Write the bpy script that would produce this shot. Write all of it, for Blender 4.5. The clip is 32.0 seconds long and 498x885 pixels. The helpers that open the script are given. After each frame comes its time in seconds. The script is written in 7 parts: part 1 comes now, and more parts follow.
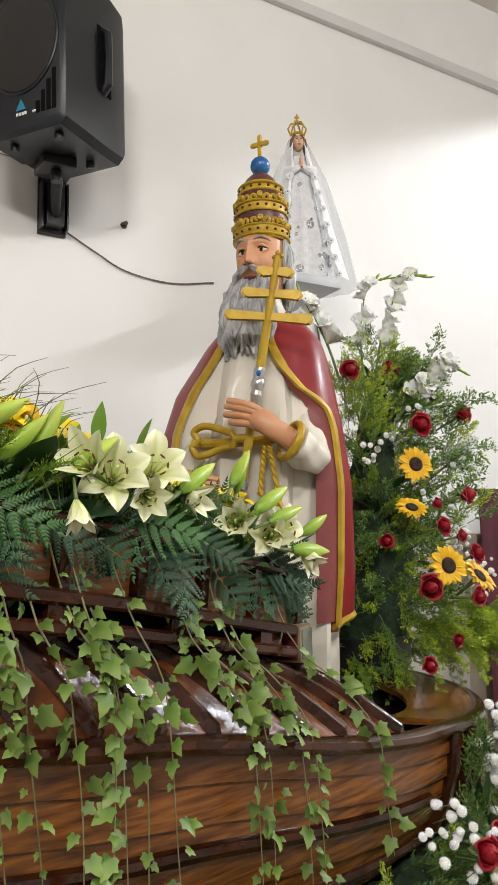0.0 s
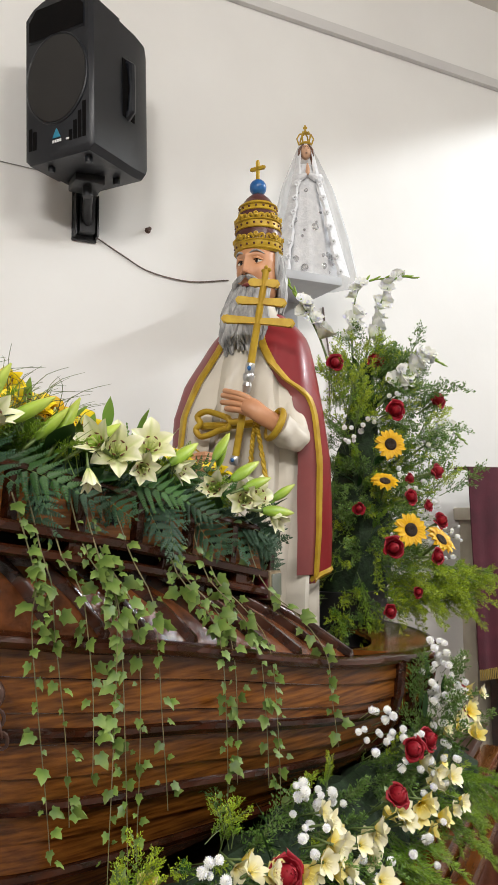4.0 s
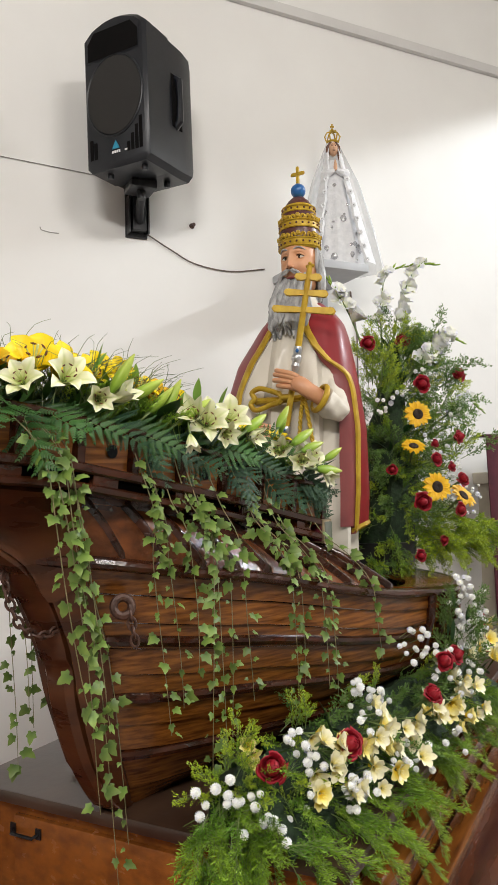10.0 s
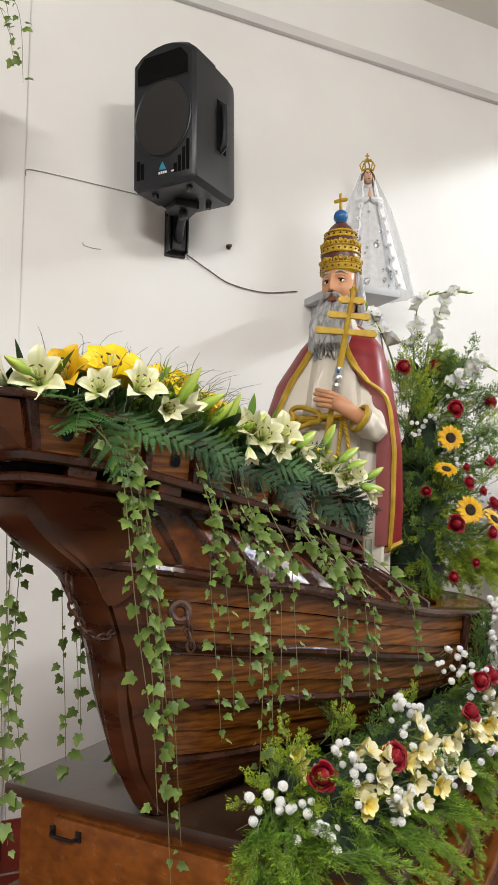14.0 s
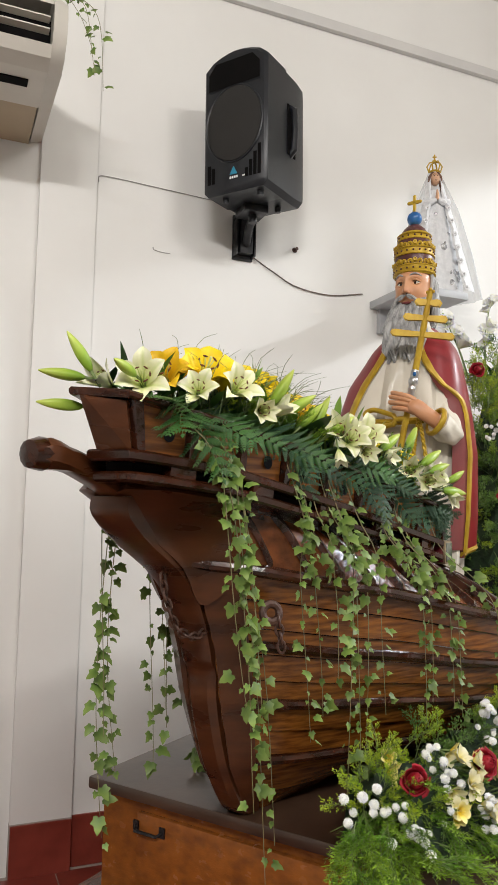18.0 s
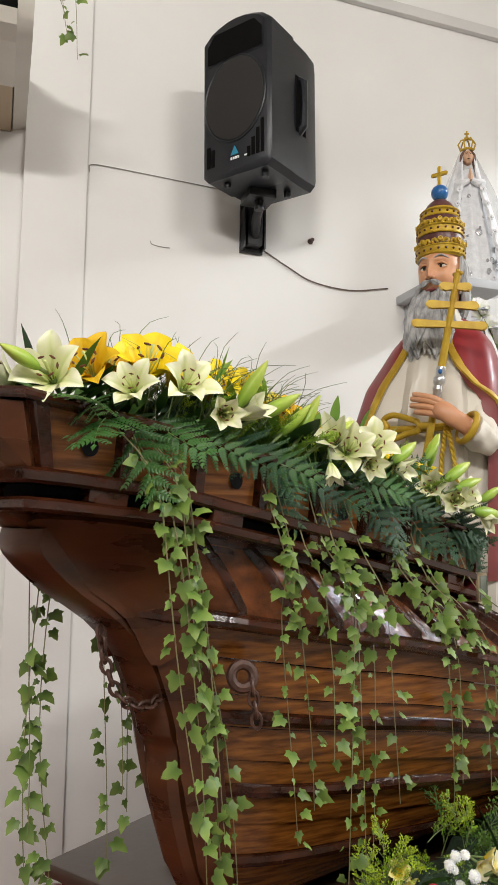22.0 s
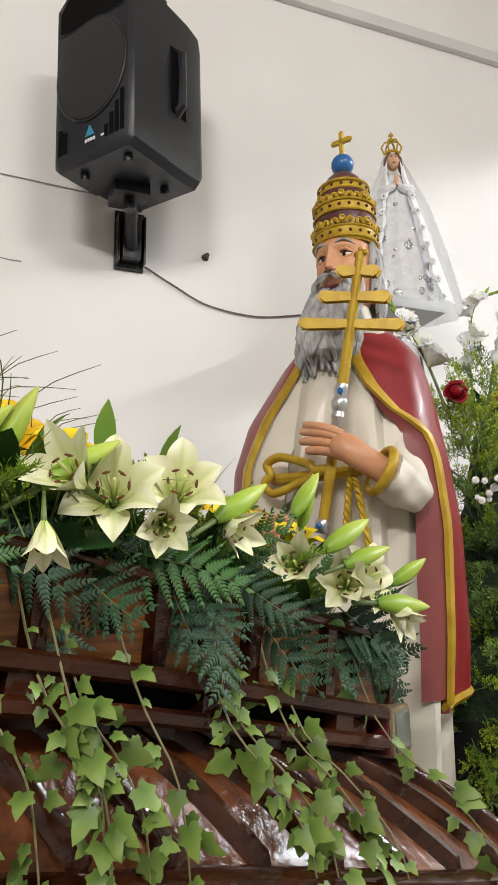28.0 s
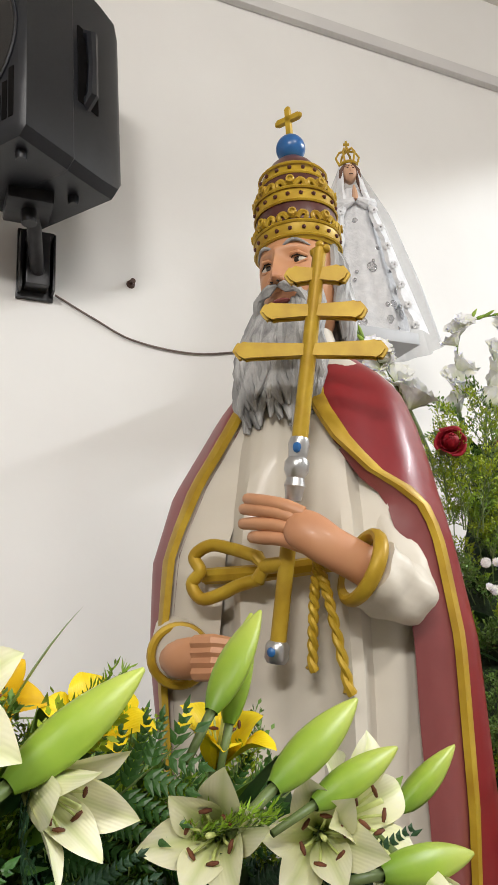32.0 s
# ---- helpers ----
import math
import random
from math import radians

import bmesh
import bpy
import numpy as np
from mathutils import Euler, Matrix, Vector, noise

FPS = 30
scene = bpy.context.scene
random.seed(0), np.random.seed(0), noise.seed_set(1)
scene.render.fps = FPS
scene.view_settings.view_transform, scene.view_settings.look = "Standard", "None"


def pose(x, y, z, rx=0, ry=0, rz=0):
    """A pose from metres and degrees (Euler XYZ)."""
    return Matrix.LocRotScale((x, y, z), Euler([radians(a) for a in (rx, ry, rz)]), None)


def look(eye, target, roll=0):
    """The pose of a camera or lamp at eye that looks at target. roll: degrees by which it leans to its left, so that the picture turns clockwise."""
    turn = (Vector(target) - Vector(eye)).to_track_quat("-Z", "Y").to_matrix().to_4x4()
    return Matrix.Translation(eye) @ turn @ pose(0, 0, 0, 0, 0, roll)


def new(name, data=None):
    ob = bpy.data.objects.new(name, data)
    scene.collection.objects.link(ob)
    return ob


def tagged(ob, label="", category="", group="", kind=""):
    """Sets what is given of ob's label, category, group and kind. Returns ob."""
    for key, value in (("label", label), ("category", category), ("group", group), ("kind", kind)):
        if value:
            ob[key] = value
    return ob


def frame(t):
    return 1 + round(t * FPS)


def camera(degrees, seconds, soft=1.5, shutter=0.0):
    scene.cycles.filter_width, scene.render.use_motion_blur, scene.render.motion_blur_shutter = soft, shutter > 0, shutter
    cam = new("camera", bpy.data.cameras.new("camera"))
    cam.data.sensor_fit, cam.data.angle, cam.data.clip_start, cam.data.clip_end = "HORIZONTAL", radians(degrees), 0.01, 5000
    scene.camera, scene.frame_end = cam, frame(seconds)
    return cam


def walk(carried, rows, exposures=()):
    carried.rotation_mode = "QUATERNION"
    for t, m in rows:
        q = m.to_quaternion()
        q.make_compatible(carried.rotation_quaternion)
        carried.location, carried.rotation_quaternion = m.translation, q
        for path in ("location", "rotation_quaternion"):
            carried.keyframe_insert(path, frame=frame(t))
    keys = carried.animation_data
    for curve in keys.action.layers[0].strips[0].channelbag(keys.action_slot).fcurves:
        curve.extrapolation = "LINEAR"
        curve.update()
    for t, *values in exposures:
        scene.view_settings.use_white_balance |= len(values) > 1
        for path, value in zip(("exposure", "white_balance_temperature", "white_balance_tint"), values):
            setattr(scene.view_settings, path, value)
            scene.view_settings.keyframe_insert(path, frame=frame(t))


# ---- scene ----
cam = camera(37.4, 32.0)
PATH = [
    (0, (0.064, 0.038, 1.5), (1.066, 1.753, 1.736), -1.2),
    (0.5, (0.025, 0.002, 1.508), (1.016, 1.725, 1.734), -0.9),
    (1, (-0.015, -0.041, 1.513), (0.962, 1.691, 1.724), -0.7),
    (1.5, (-0.037, -0.089, 1.513), (0.933, 1.647, 1.722), -0.6),
    (2, (-0.037, -0.129, 1.507), (0.929, 1.611, 1.713), -0.5),
    (2.5, (-0.024, -0.172, 1.504), (0.933, 1.573, 1.704), -0.5),
    (3, (-0.007, -0.218, 1.493), (0.937, 1.534, 1.688), -0.5),
    (3.5, (0.006, -0.265, 1.48), (0.932, 1.498, 1.665), -0.5),
    (5.5, (0.007, -0.413, 1.46), (0.872, 1.383, 1.624), -0.8),
    (6, (-0.005, -0.426, 1.453), (0.847, 1.376, 1.61), -0.9),
    (6.5, (-0.024, -0.446, 1.447), (0.821, 1.361, 1.596), -1.0),
    (7, (-0.049, -0.465, 1.443), (0.79, 1.345, 1.584), -1.2),
    (7.5, (-0.079, -0.483, 1.441), (0.758, 1.329, 1.575), -1.4),
    (8, (-0.112, -0.501, 1.439), (0.729, 1.309, 1.567), -1.5),
    (8.5, (-0.141, -0.521, 1.436), (0.706, 1.287, 1.558), -1.7),
    (9, (-0.173, -0.538, 1.432), (0.682, 1.266, 1.55), -1.7),
    (9.5, (-0.207, -0.55, 1.43), (0.658, 1.25, 1.545), -1.7),
    (10, (-0.24, -0.559, 1.428), (0.634, 1.237, 1.546), -1.6),
    (10.5, (-0.263, -0.566, 1.426), (0.618, 1.225, 1.549), -1.4),
    (11, (-0.28, -0.567, 1.425), (0.611, 1.219, 1.556), -1.2),
    (11.5, (-0.293, -0.561, 1.421), (0.601, 1.222, 1.561), -0.9),
    (12, (-0.308, -0.561, 1.419), (0.587, 1.222, 1.565), -0.7),
    (12.5, (-0.321, -0.557, 1.416), (0.574, 1.224, 1.574), -0.4),
    (13, (-0.335, -0.553, 1.413), (0.551, 1.232, 1.577), -0.0),
    (13.5, (-0.35, -0.55, 1.412), (0.524, 1.241, 1.58), 0.2),
    (14, (-0.365, -0.549, 1.411), (0.502, 1.245, 1.586), 0.5),
    (14.5, (-0.379, -0.546, 1.408), (0.48, 1.251, 1.589), 0.6),
    (16.5, (-0.445, -0.54, 1.402), (0.369, 1.277, 1.581), 1.1),
    (17, (-0.451, -0.538, 1.402), (0.349, 1.286, 1.582), 1.1),
    (17.5, (-0.458, -0.527, 1.403), (0.32, 1.307, 1.584), 1.2),
    (18, (-0.459, -0.516, 1.406), (0.301, 1.326, 1.588), 1.2),
    (18.5, (-0.453, -0.503, 1.407), (0.291, 1.344, 1.591), 1.1),
    (19, (-0.44, -0.484, 1.408), (0.284, 1.371, 1.594), 1.1),
    (19.5, (-0.415, -0.458, 1.41), (0.283, 1.406, 1.6), 1.1),
    (20, (-0.378, -0.416, 1.414), (0.296, 1.456, 1.609), 1.1),
    (20.5, (-0.329, -0.365, 1.423), (0.326, 1.514, 1.623), 1.1),
    (21, (-0.282, -0.319, 1.426), (0.366, 1.562, 1.632), 1.0),
    (21.5, (-0.241, -0.28, 1.43), (0.402, 1.602, 1.642), 0.9),
    (22, (-0.208, -0.254, 1.437), (0.433, 1.628, 1.654), 0.7),
    (22.5, (-0.187, -0.215, 1.441), (0.463, 1.663, 1.665), 0.5),
    (23, (-0.169, -0.164, 1.445), (0.499, 1.706, 1.68), 0.3),
    (23.5, (-0.153, -0.096, 1.455), (0.543, 1.762, 1.703), -0.0),
    (24, (-0.133, -0.03, 1.464), (0.583, 1.819, 1.723), -0.2),
    (24.5, (-0.111, 0.027, 1.467), (0.619, 1.869, 1.738), -0.3),
    (26.5, (0.054, 0.155, 1.459), (0.783, 1.982, 1.819), -0.3),
    (27, (0.123, 0.19, 1.47), (0.846, 2.016, 1.848), -0.5),
    (27.5, (0.19, 0.218, 1.475), (0.913, 2.042, 1.866), -0.6),
    (28, (0.253, 0.25, 1.477), (0.97, 2.072, 1.886), -0.8),
    (28.5, (0.296, 0.284, 1.484), (1.012, 2.104, 1.907), -0.9),
    (29, (0.327, 0.33, 1.495), (1.047, 2.141, 1.945), -1.2),
    (29.5, (0.345, 0.393, 1.511), (1.07, 2.196, 1.987), -1.4),
    (30, (0.358, 0.451, 1.528), (1.09, 2.246, 2.023), -1.6),
    (30.5, (0.378, 0.507, 1.545), (1.128, 2.291, 2.047), -1.9),
    (31, (0.407, 0.55, 1.562), (1.178, 2.324, 2.072), -2.3),
    (31.5, (0.436, 0.582, 1.585), (1.226, 2.345, 2.103), -2.6),
    (32, (0.457, 0.615, 1.61), (1.269, 2.366, 2.135), -3.1),
]
walk(cam, [(t, look(eye, target, roll)) for t, eye, target, roll in PATH])

# ---- world, lamps, exposure ----
world = bpy.data.worlds.new("world")
scene.world = world
world.use_nodes = True
wbg = world.node_tree.nodes["Background"]
wbg.inputs[0].default_value = (0.9, 0.92, 1.0, 1)
wbg.inputs[1].default_value = 0.03


def area(name, eye, target, sx, sy, watts, colour):
    d = bpy.data.lights.new(name, "AREA")
    d.shape, d.size, d.size_y, d.energy, d.color = "RECTANGLE", sx, sy, watts, colour
    ob = new(name, d)
    ob.matrix_world = look(eye, target)
    return ob


# the long lamps of the high nave, past the end of the low ceiling, and two tube lamps under the low ceiling
area("nave_lamp", (6.9, -0.6, 5.15), (1.0, 0.4, 1.5), 2.6, 0.16, 312, (0.93, 0.97, 1.0))
area("ceiling_lamp", (-1.6, -2.6, 3.9), (-0.3, 2.2, 1.2), 1.2, 0.2, 110, (1.0, 0.965, 0.93))
area("ceiling_lamp", (1.3, -1.9, 4.05), (0.9, 1.2, 1.0), 1.2, 0.2, 48, (1.0, 0.96, 0.92))

# ---- materials ----
def material(name, c1, c2=None, scale=8.0, rough=0.5, metal=0.0, bump=0.0, bscale=60.0, coat=0.0, stretch=None, rand=0.0,
             c3=None, scale3=1.5, mix3=0.35, sub=0.0, spec=0.5, trans=0.0, detail=6.0, rr=0.0):
    """A surface with two scales of mottling, fine relief and, with rand, a shift from piece to piece."""
    m = bpy.data.materials.new(name)
    m.use_nodes = True
    nt = m.node_tree
    N, Lk = nt.nodes, nt.links
    b = N["Principled BSDF"]
    b.inputs["Roughness"].default_value = rough
    b.inputs["Metallic"].default_value = metal
    b.inputs["Coat Weight"].default_value = coat
    b.inputs["Coat Roughness"].default_value = 0.08
    b.inputs["Specular IOR Level"].default_value = spec
    b.inputs["Transmission Weight"].default_value = trans
    if sub:
        b.inputs["Subsurface Weight"].default_value = sub
        b.inputs["Subsurface Radius"].default_value = (0.01, 0.008, 0.004)
    tc = N.new("ShaderNodeTexCoord")
    mp = N.new("ShaderNodeMapping")
    Lk.new(tc.outputs["Object"], mp.inputs[0])
    if stretch:
        mp.inputs["Scale"].default_value = stretch
    n1 = N.new("ShaderNodeTexNoise")
    n1.inputs["Scale"].default_value, n1.inputs["Detail"].default_value = scale, detail
    Lk.new(mp.outputs[0], n1.inputs[0])
    r1 = N.new("ShaderNodeValToRGB")
    r1.color_ramp.elements[0].position, r1.color_ramp.elements[1].position = 0.33, 0.67
    r1.color_ramp.elements[0].color = (*c1, 1)
    r1.color_ramp.elements[1].color = (*(c2 or c1), 1)
    Lk.new(n1.outputs[0], r1.inputs[0])
    col = r1.outputs[0]
    if c3:
        n3 = N.new("ShaderNodeTexNoise")
        n3.inputs["Scale"].default_value, n3.inputs["Detail"].default_value = scale3, 4
        Lk.new(mp.outputs[0], n3.inputs[0])
        r3 = N.new("ShaderNodeValToRGB")
        r3.color_ramp.elements[0].position, r3.color_ramp.elements[1].position = 0.45, 0.7
        r3.color_ramp.elements[0].color, r3.color_ramp.elements[1].color = (0, 0, 0, 1), (mix3, mix3, mix3, 1)
        Lk.new(n3.outputs[0], r3.inputs[0])
        mx = N.new("ShaderNodeMixRGB")
        mx.inputs[2].default_value = (*c3, 1)
        Lk.new(r3.outputs[0], mx.inputs[0])
        Lk.new(col, mx.inputs[1])
        col = mx.outputs[0]
    if rand:
        oi = N.new("ShaderNodeObjectInfo")
        ge = N.new("ShaderNodeNewGeometry")
        ad = N.new("ShaderNodeMath")
        ad.operation = "ADD"
        Lk.new(oi.outputs["Random"], ad.inputs[0])
        Lk.new(ge.outputs["Random Per Island"], ad.inputs[1])
        mr = N.new("ShaderNodeMapRange")
        mr.inputs[1].default_value, mr.inputs[2].default_value = 0.0, 2.0
        mr.inputs[3].default_value, mr.inputs[4].default_value = 1 - rand, 1 + rand
        Lk.new(ad.outputs[0], mr.inputs[0])
        hs = N.new("ShaderNodeHueSaturation")
        Lk.new(mr.outputs[0], hs.inputs["Value"])
        Lk.new(col, hs.inputs["Color"])
        col = hs.outputs[0]
    Lk.new(col, b.inputs["Base Color"])
    if rr:
        m2 = N.new("ShaderNodeMapRange")
        m2.inputs[1].default_value, m2.inputs[2].default_value = 0.3, 0.7
        m2.inputs[3].default_value, m2.inputs[4].default_value = max(0.03, rough - rr), rough + rr
        Lk.new(n1.outputs[0], m2.inputs[0])
        Lk.new(m2.outputs[0], b.inputs["Roughness"])
    if bump:
        n2 = N.new("ShaderNodeTexNoise")
        n2.inputs["Scale"].default_value, n2.inputs["Detail"].default_value = bscale, 5
        Lk.new(mp.outputs[0], n2.inputs[0])
        bp = N.new("ShaderNodeBump")
        bp.inputs["Strength"].default_value, bp.inputs["Distance"].default_value = bump, 0.004
        Lk.new(n2.outputs[0], bp.inputs["Height"])
        Lk.new(bp.outputs[0], b.inputs["Normal"])
    return m


M_WALL = material("white_wall_paint", (0.80, 0.79, 0.765), (0.85, 0.845, 0.82), 1.6, 0.55, bump=0.3, bscale=11, c3=(0.74, 0.72, 0.68), scale3=0.7, mix3=0.3)
M_CEIL = material("ceiling_paint", (0.74, 0.71, 0.66), (0.79, 0.77, 0.72), 1.2, 0.7, bump=0.1, bscale=40)
M_TRUNK = material("cable_trunking", (0.62, 0.61, 0.6), (0.68, 0.67, 0.65), 3, 0.5)
M_TILE = material("red_tile", (0.16, 0.025, 0.016), (0.24, 0.045, 0.03), 9, 0.28, rand=0.2, bump=0.1)
M_GROUT = material("grout", (0.35, 0.3, 0.27), (0.42, 0.37, 0.33), 20, 0.8)
M_WOOD = material("varnished_wood", (0.085, 0.026, 0.005), (0.26, 0.092, 0.015), 6, 0.15, spec=0.4, coat=0.14, stretch=(0.6, 5, 22), rand=0.28, bump=0.15, bscale=30, c3=(0.05, 0.014, 0.005), scale3=2.5, mix3=0.55, rr=0.08)
M_WOODL = material("honey_varnished_wood", (0.19, 0.058, 0.010), (0.26, 0.084, 0.014), 4, 0.22, spec=0.3, coat=0.08, stretch=(1, 6, 9), rand=0.2, bump=0.15, bscale=30, c3=(0.06, 0.018, 0.007), scale3=3.5, mix3=0.45, rr=0.08)
M_WOODD = material("dark_varnished_wood", (0.014, 0.004, 0.002), (0.052, 0.013, 0.004), 6, 0.16, spec=0.4, coat=0.15, stretch=(1, 5, 5), rand=0.2, bump=0.15, bscale=30, rr=0.08)
M_STEP = material("red_brown_step_wood", (0.045, 0.013, 0.006), (0.105, 0.030, 0.011), 5, 0.24, spec=0.35, coat=0.1, stretch=(0.8, 5, 5), rand=0.2, bump=0.15, bscale=30, c3=(0.03, 0.009, 0.005), scale3=3, mix3=0.5, rr=0.08)
M_BOW = material("dark_bow_wood", (0.028, 0.009, 0.004), (0.085, 0.026, 0.008), 5, 0.30, spec=0.35, coat=0.06, stretch=(1, 1, 4), bump=0.12, bscale=30, c3=(0.14, 0.046, 0.013), scale3=3, mix3=0.4, rr=0.08)
M_ROOF = material("plum_varnished_wood", (0.050, 0.015, 0.005), (0.15, 0.046, 0.012), 6, 0.18, spec=0.3, coat=0.06, stretch=(4, 1, 4), rand=0.2, bump=0.55, bscale=24, rr=0.08)
M_PLAT = material("platform_top_wood", (0.035, 0.018, 0.011), (0.065, 0.034, 0.02), 6, 0.3, coat=0.15, bump=0.1, bscale=40, c3=(0.10, 0.065, 0.045), scale3=2, mix3=0.5)
M_BLACK = material("black_plastic", (0.007, 0.0085, 0.0125), (0.011, 0.013, 0.018), 40, 0.36, bump=0.12, bscale=500)
M_GRILLE = material("grille_mesh", (0.012, 0.011, 0.010), (0.022, 0.02, 0.018), 300, 0.75, bump=0.5, bscale=900)
# near-black: truly black parts, and shade painted into holes, slots and recesses
M_DARK = material("black_and_recess_shade", (0.003, 0.003, 0.003), (0.005, 0.004, 0.004), 20, 0.8, spec=0.1)
M_STEEL = material("black_steel", (0.02, 0.02, 0.022), (0.04, 0.04, 0.042), 20, 0.35, metal=0.6, bump=0.1)
M_SILVER = material("silver_paint", (0.42, 0.42, 0.42), (0.56, 0.56, 0.56), 30, 0.3, metal=0.85)
M_GREY = material("grey_shelf_paint", (0.42, 0.43, 0.45), (0.5, 0.51, 0.53), 8, 0.5)

# ---- building helpers ----
def mesh_ob(name, bm, mats, parent=None, label="", smooth=True, matrix=None):
    me = bpy.data.meshes.new(name)
    bmesh.ops.recalc_face_normals(bm, faces=bm.faces)
    bm.to_mesh(me)
    bm.free()
    for m in (mats if isinstance(mats, (list, tuple)) else [mats]):
        me.materials.append(m)
    if smooth:
        me.shade_smooth()
        me.set_sharp_from_angle(angle=radians(38))
    ob = new(name, me)
    if parent:
        ob.parent = parent
    if matrix is not None:
        ob.matrix_basis = matrix
    if label:
        tagged(ob, label)
    return ob


def part(name, bm, mat, parent, label="", smooth=True, matrix=None):
    return mesh_ob(name, bm, mat, parent, label, smooth, matrix)


def empty(name, m, label, category, group="", kind=""):
    ob = new(name)
    ob.empty_display_size = 0.05
    ob.matrix_basis = m
    return tagged(ob, label, category, group, kind)


def box(bm, x0, x1, y0, y1, z0, z1, bev=0.0, m=None, mi=0):
    r = bmesh.ops.create_cube(bm, size=1.0)
    vs = r["verts"]
    mm = Matrix.Translation(((x0 + x1) / 2, (y0 + y1) / 2, (z0 + z1) / 2)) @ Matrix.Diagonal((x1 - x0, y1 - y0, z1 - z0, 1))
    bmesh.ops.transform(bm, matrix=mm, verts=vs)
    fs = list({f for v in vs for f in v.link_faces})
    if bev:
        es = list({e for v in vs for e in v.link_edges})
        r2 = bmesh.ops.bevel(bm, geom=es, offset=bev, segments=2, affect="EDGES", profile=0.6)
        fs = list({f for f in r2["faces"]} | {f for f in fs if f.is_valid})
    vv = list({v for f in fs for v in f.verts})
    for f in fs:
        f.material_index = mi
    if m is not None:
        bmesh.ops.transform(bm, matrix=m, verts=vv)
    return vv


def box_bm(*a, **k):
    bm = bmesh.new()
    box(bm, *a, **k)
    return bm


def tube(bm, pts, r, n=8, mi=0, flat=1.0, cap=True):
    """A tube along pts; r a radius or a list of radii."""
    pts = [Vector(p) for p in pts]
    rs = list(r) if isinstance(r, (list, tuple)) else [r] * len(pts)
    rings, side = [], None
    for i, p in enumerate(pts):
        d = (pts[min(i + 1, len(pts) - 1)] - pts[max(i - 1, 0)]).normalized()
        if side is None:
            side = d.cross(Vector((0, 0, 1)))
            if side.length < 0.05:
                side = d.cross(Vector((0, 1, 0)))
        side = (side - d * side.dot(d)).normalized()
        up = side.cross(d)
        rings.append([bm.verts.new(p + (side * math.cos(2 * math.pi * k / n) + up * (flat * math.sin(2 * math.pi * k / n))) * rs[i]) for k in range(n)])
    fs = []
    for a, b in zip(rings, rings[1:]):
        for k in range(n):
            fs.append(bm.faces.new((a[k], a[(k + 1) % n], b[(k + 1) % n], b[k])))
    if cap and n > 2:
        fs += [bm.faces.new(rings[0][::-1]), bm.faces.new(rings[-1])]
    for f in fs:
        f.material_index = mi
    return rings


def grid(bm, rows, mi=0, closed=False):
    """Faces between rows of points."""
    vs = [[bm.verts.new(p) for p in row] for row in rows]
    fs = []
    for a, b in zip(vs, vs[1:]):
        n = len(a)
        for k in range(n if closed else n - 1):
            fs.append(bm.faces.new((a[k], a[(k + 1) % n], b[(k + 1) % n], b[k])))
    for f in fs:
        f.material_index = mi
    return vs, fs


def slab(bm, rows, thick, mi=0):
    """A sheet of rows of points, given thickness along its normals."""
    vs, fs = grid(bm, rows, mi)
    bmesh.ops.recalc_face_normals(bm, faces=fs)
    r = bmesh.ops.solidify(bm, geom=fs, thickness=thick)
    for g in r["geom"]:
        if isinstance(g, bmesh.types.BMFace):
            g.material_index = mi


def lathe(bm, prof, n=24, mi=0, centre=(0, 0, 0), cap=True):
    c = Vector(centre)
    rings = [[bm.verts.new(c + Vector((r * math.cos(2 * math.pi * k / n), r * math.sin(2 * math.pi * k / n), z))) for k in range(n)] for r, z in prof]
    fs = []
    for a, b in zip(rings, rings[1:]):
        for k in range(n):
            fs.append(bm.faces.new((a[k], a[(k + 1) % n], b[(k + 1) % n], b[k])))
    if cap:
        fs += [bm.faces.new(rings[0][::-1]), bm.faces.new(rings[-1])]
    for f in fs:
        f.material_index = mi
    return fs


def prism(bm, poly, y0, y1, mi=0, bev=0.0):
    """A polygon of (x, z) pairs, pulled from y0 to y1."""
    a = [bm.verts.new((x, y0, z)) for x, z in poly]
    b = [bm.verts.new((x, y1, z)) for x, z in poly]
    fs = [bm.faces.new(a), bm.faces.new(b[::-1])]
    n = len(poly)
    for k in range(n):
        fs.append(bm.faces.new((a[k], b[k], b[(k + 1) % n], a[(k + 1) % n])))
    for f in fs:
        f.material_index = mi
    if bev:
        es = list({e for f in fs[:2] for e in f.edges})
        bmesh.ops.bevel(bm, geom=es, offset=bev, segments=2, affect="EDGES")


def interp(xs, ys, x):
    return float(np.interp(x, xs, ys))


def smoothed(pts, n=24):
    """A smooth curve through points (Catmull-Rom), n samples."""
    P = [Vector(p) for p in pts]
    P = [2 * P[0] - P[1]] + P + [2 * P[-1] - P[-2]]
    out, m = [], len(P) - 3
    for i in range(n):
        s = i / (n - 1) * m
        k = min(int(s), m - 1)
        t = s - k
        a, b, c, d = P[k:k + 4]
        out.append(0.5 * ((2 * b) + (c - a) * t + (2 * a - 5 * b + 4 * c - d) * t * t + (3 * b - a - 3 * c + d) * t ** 3))
    return out

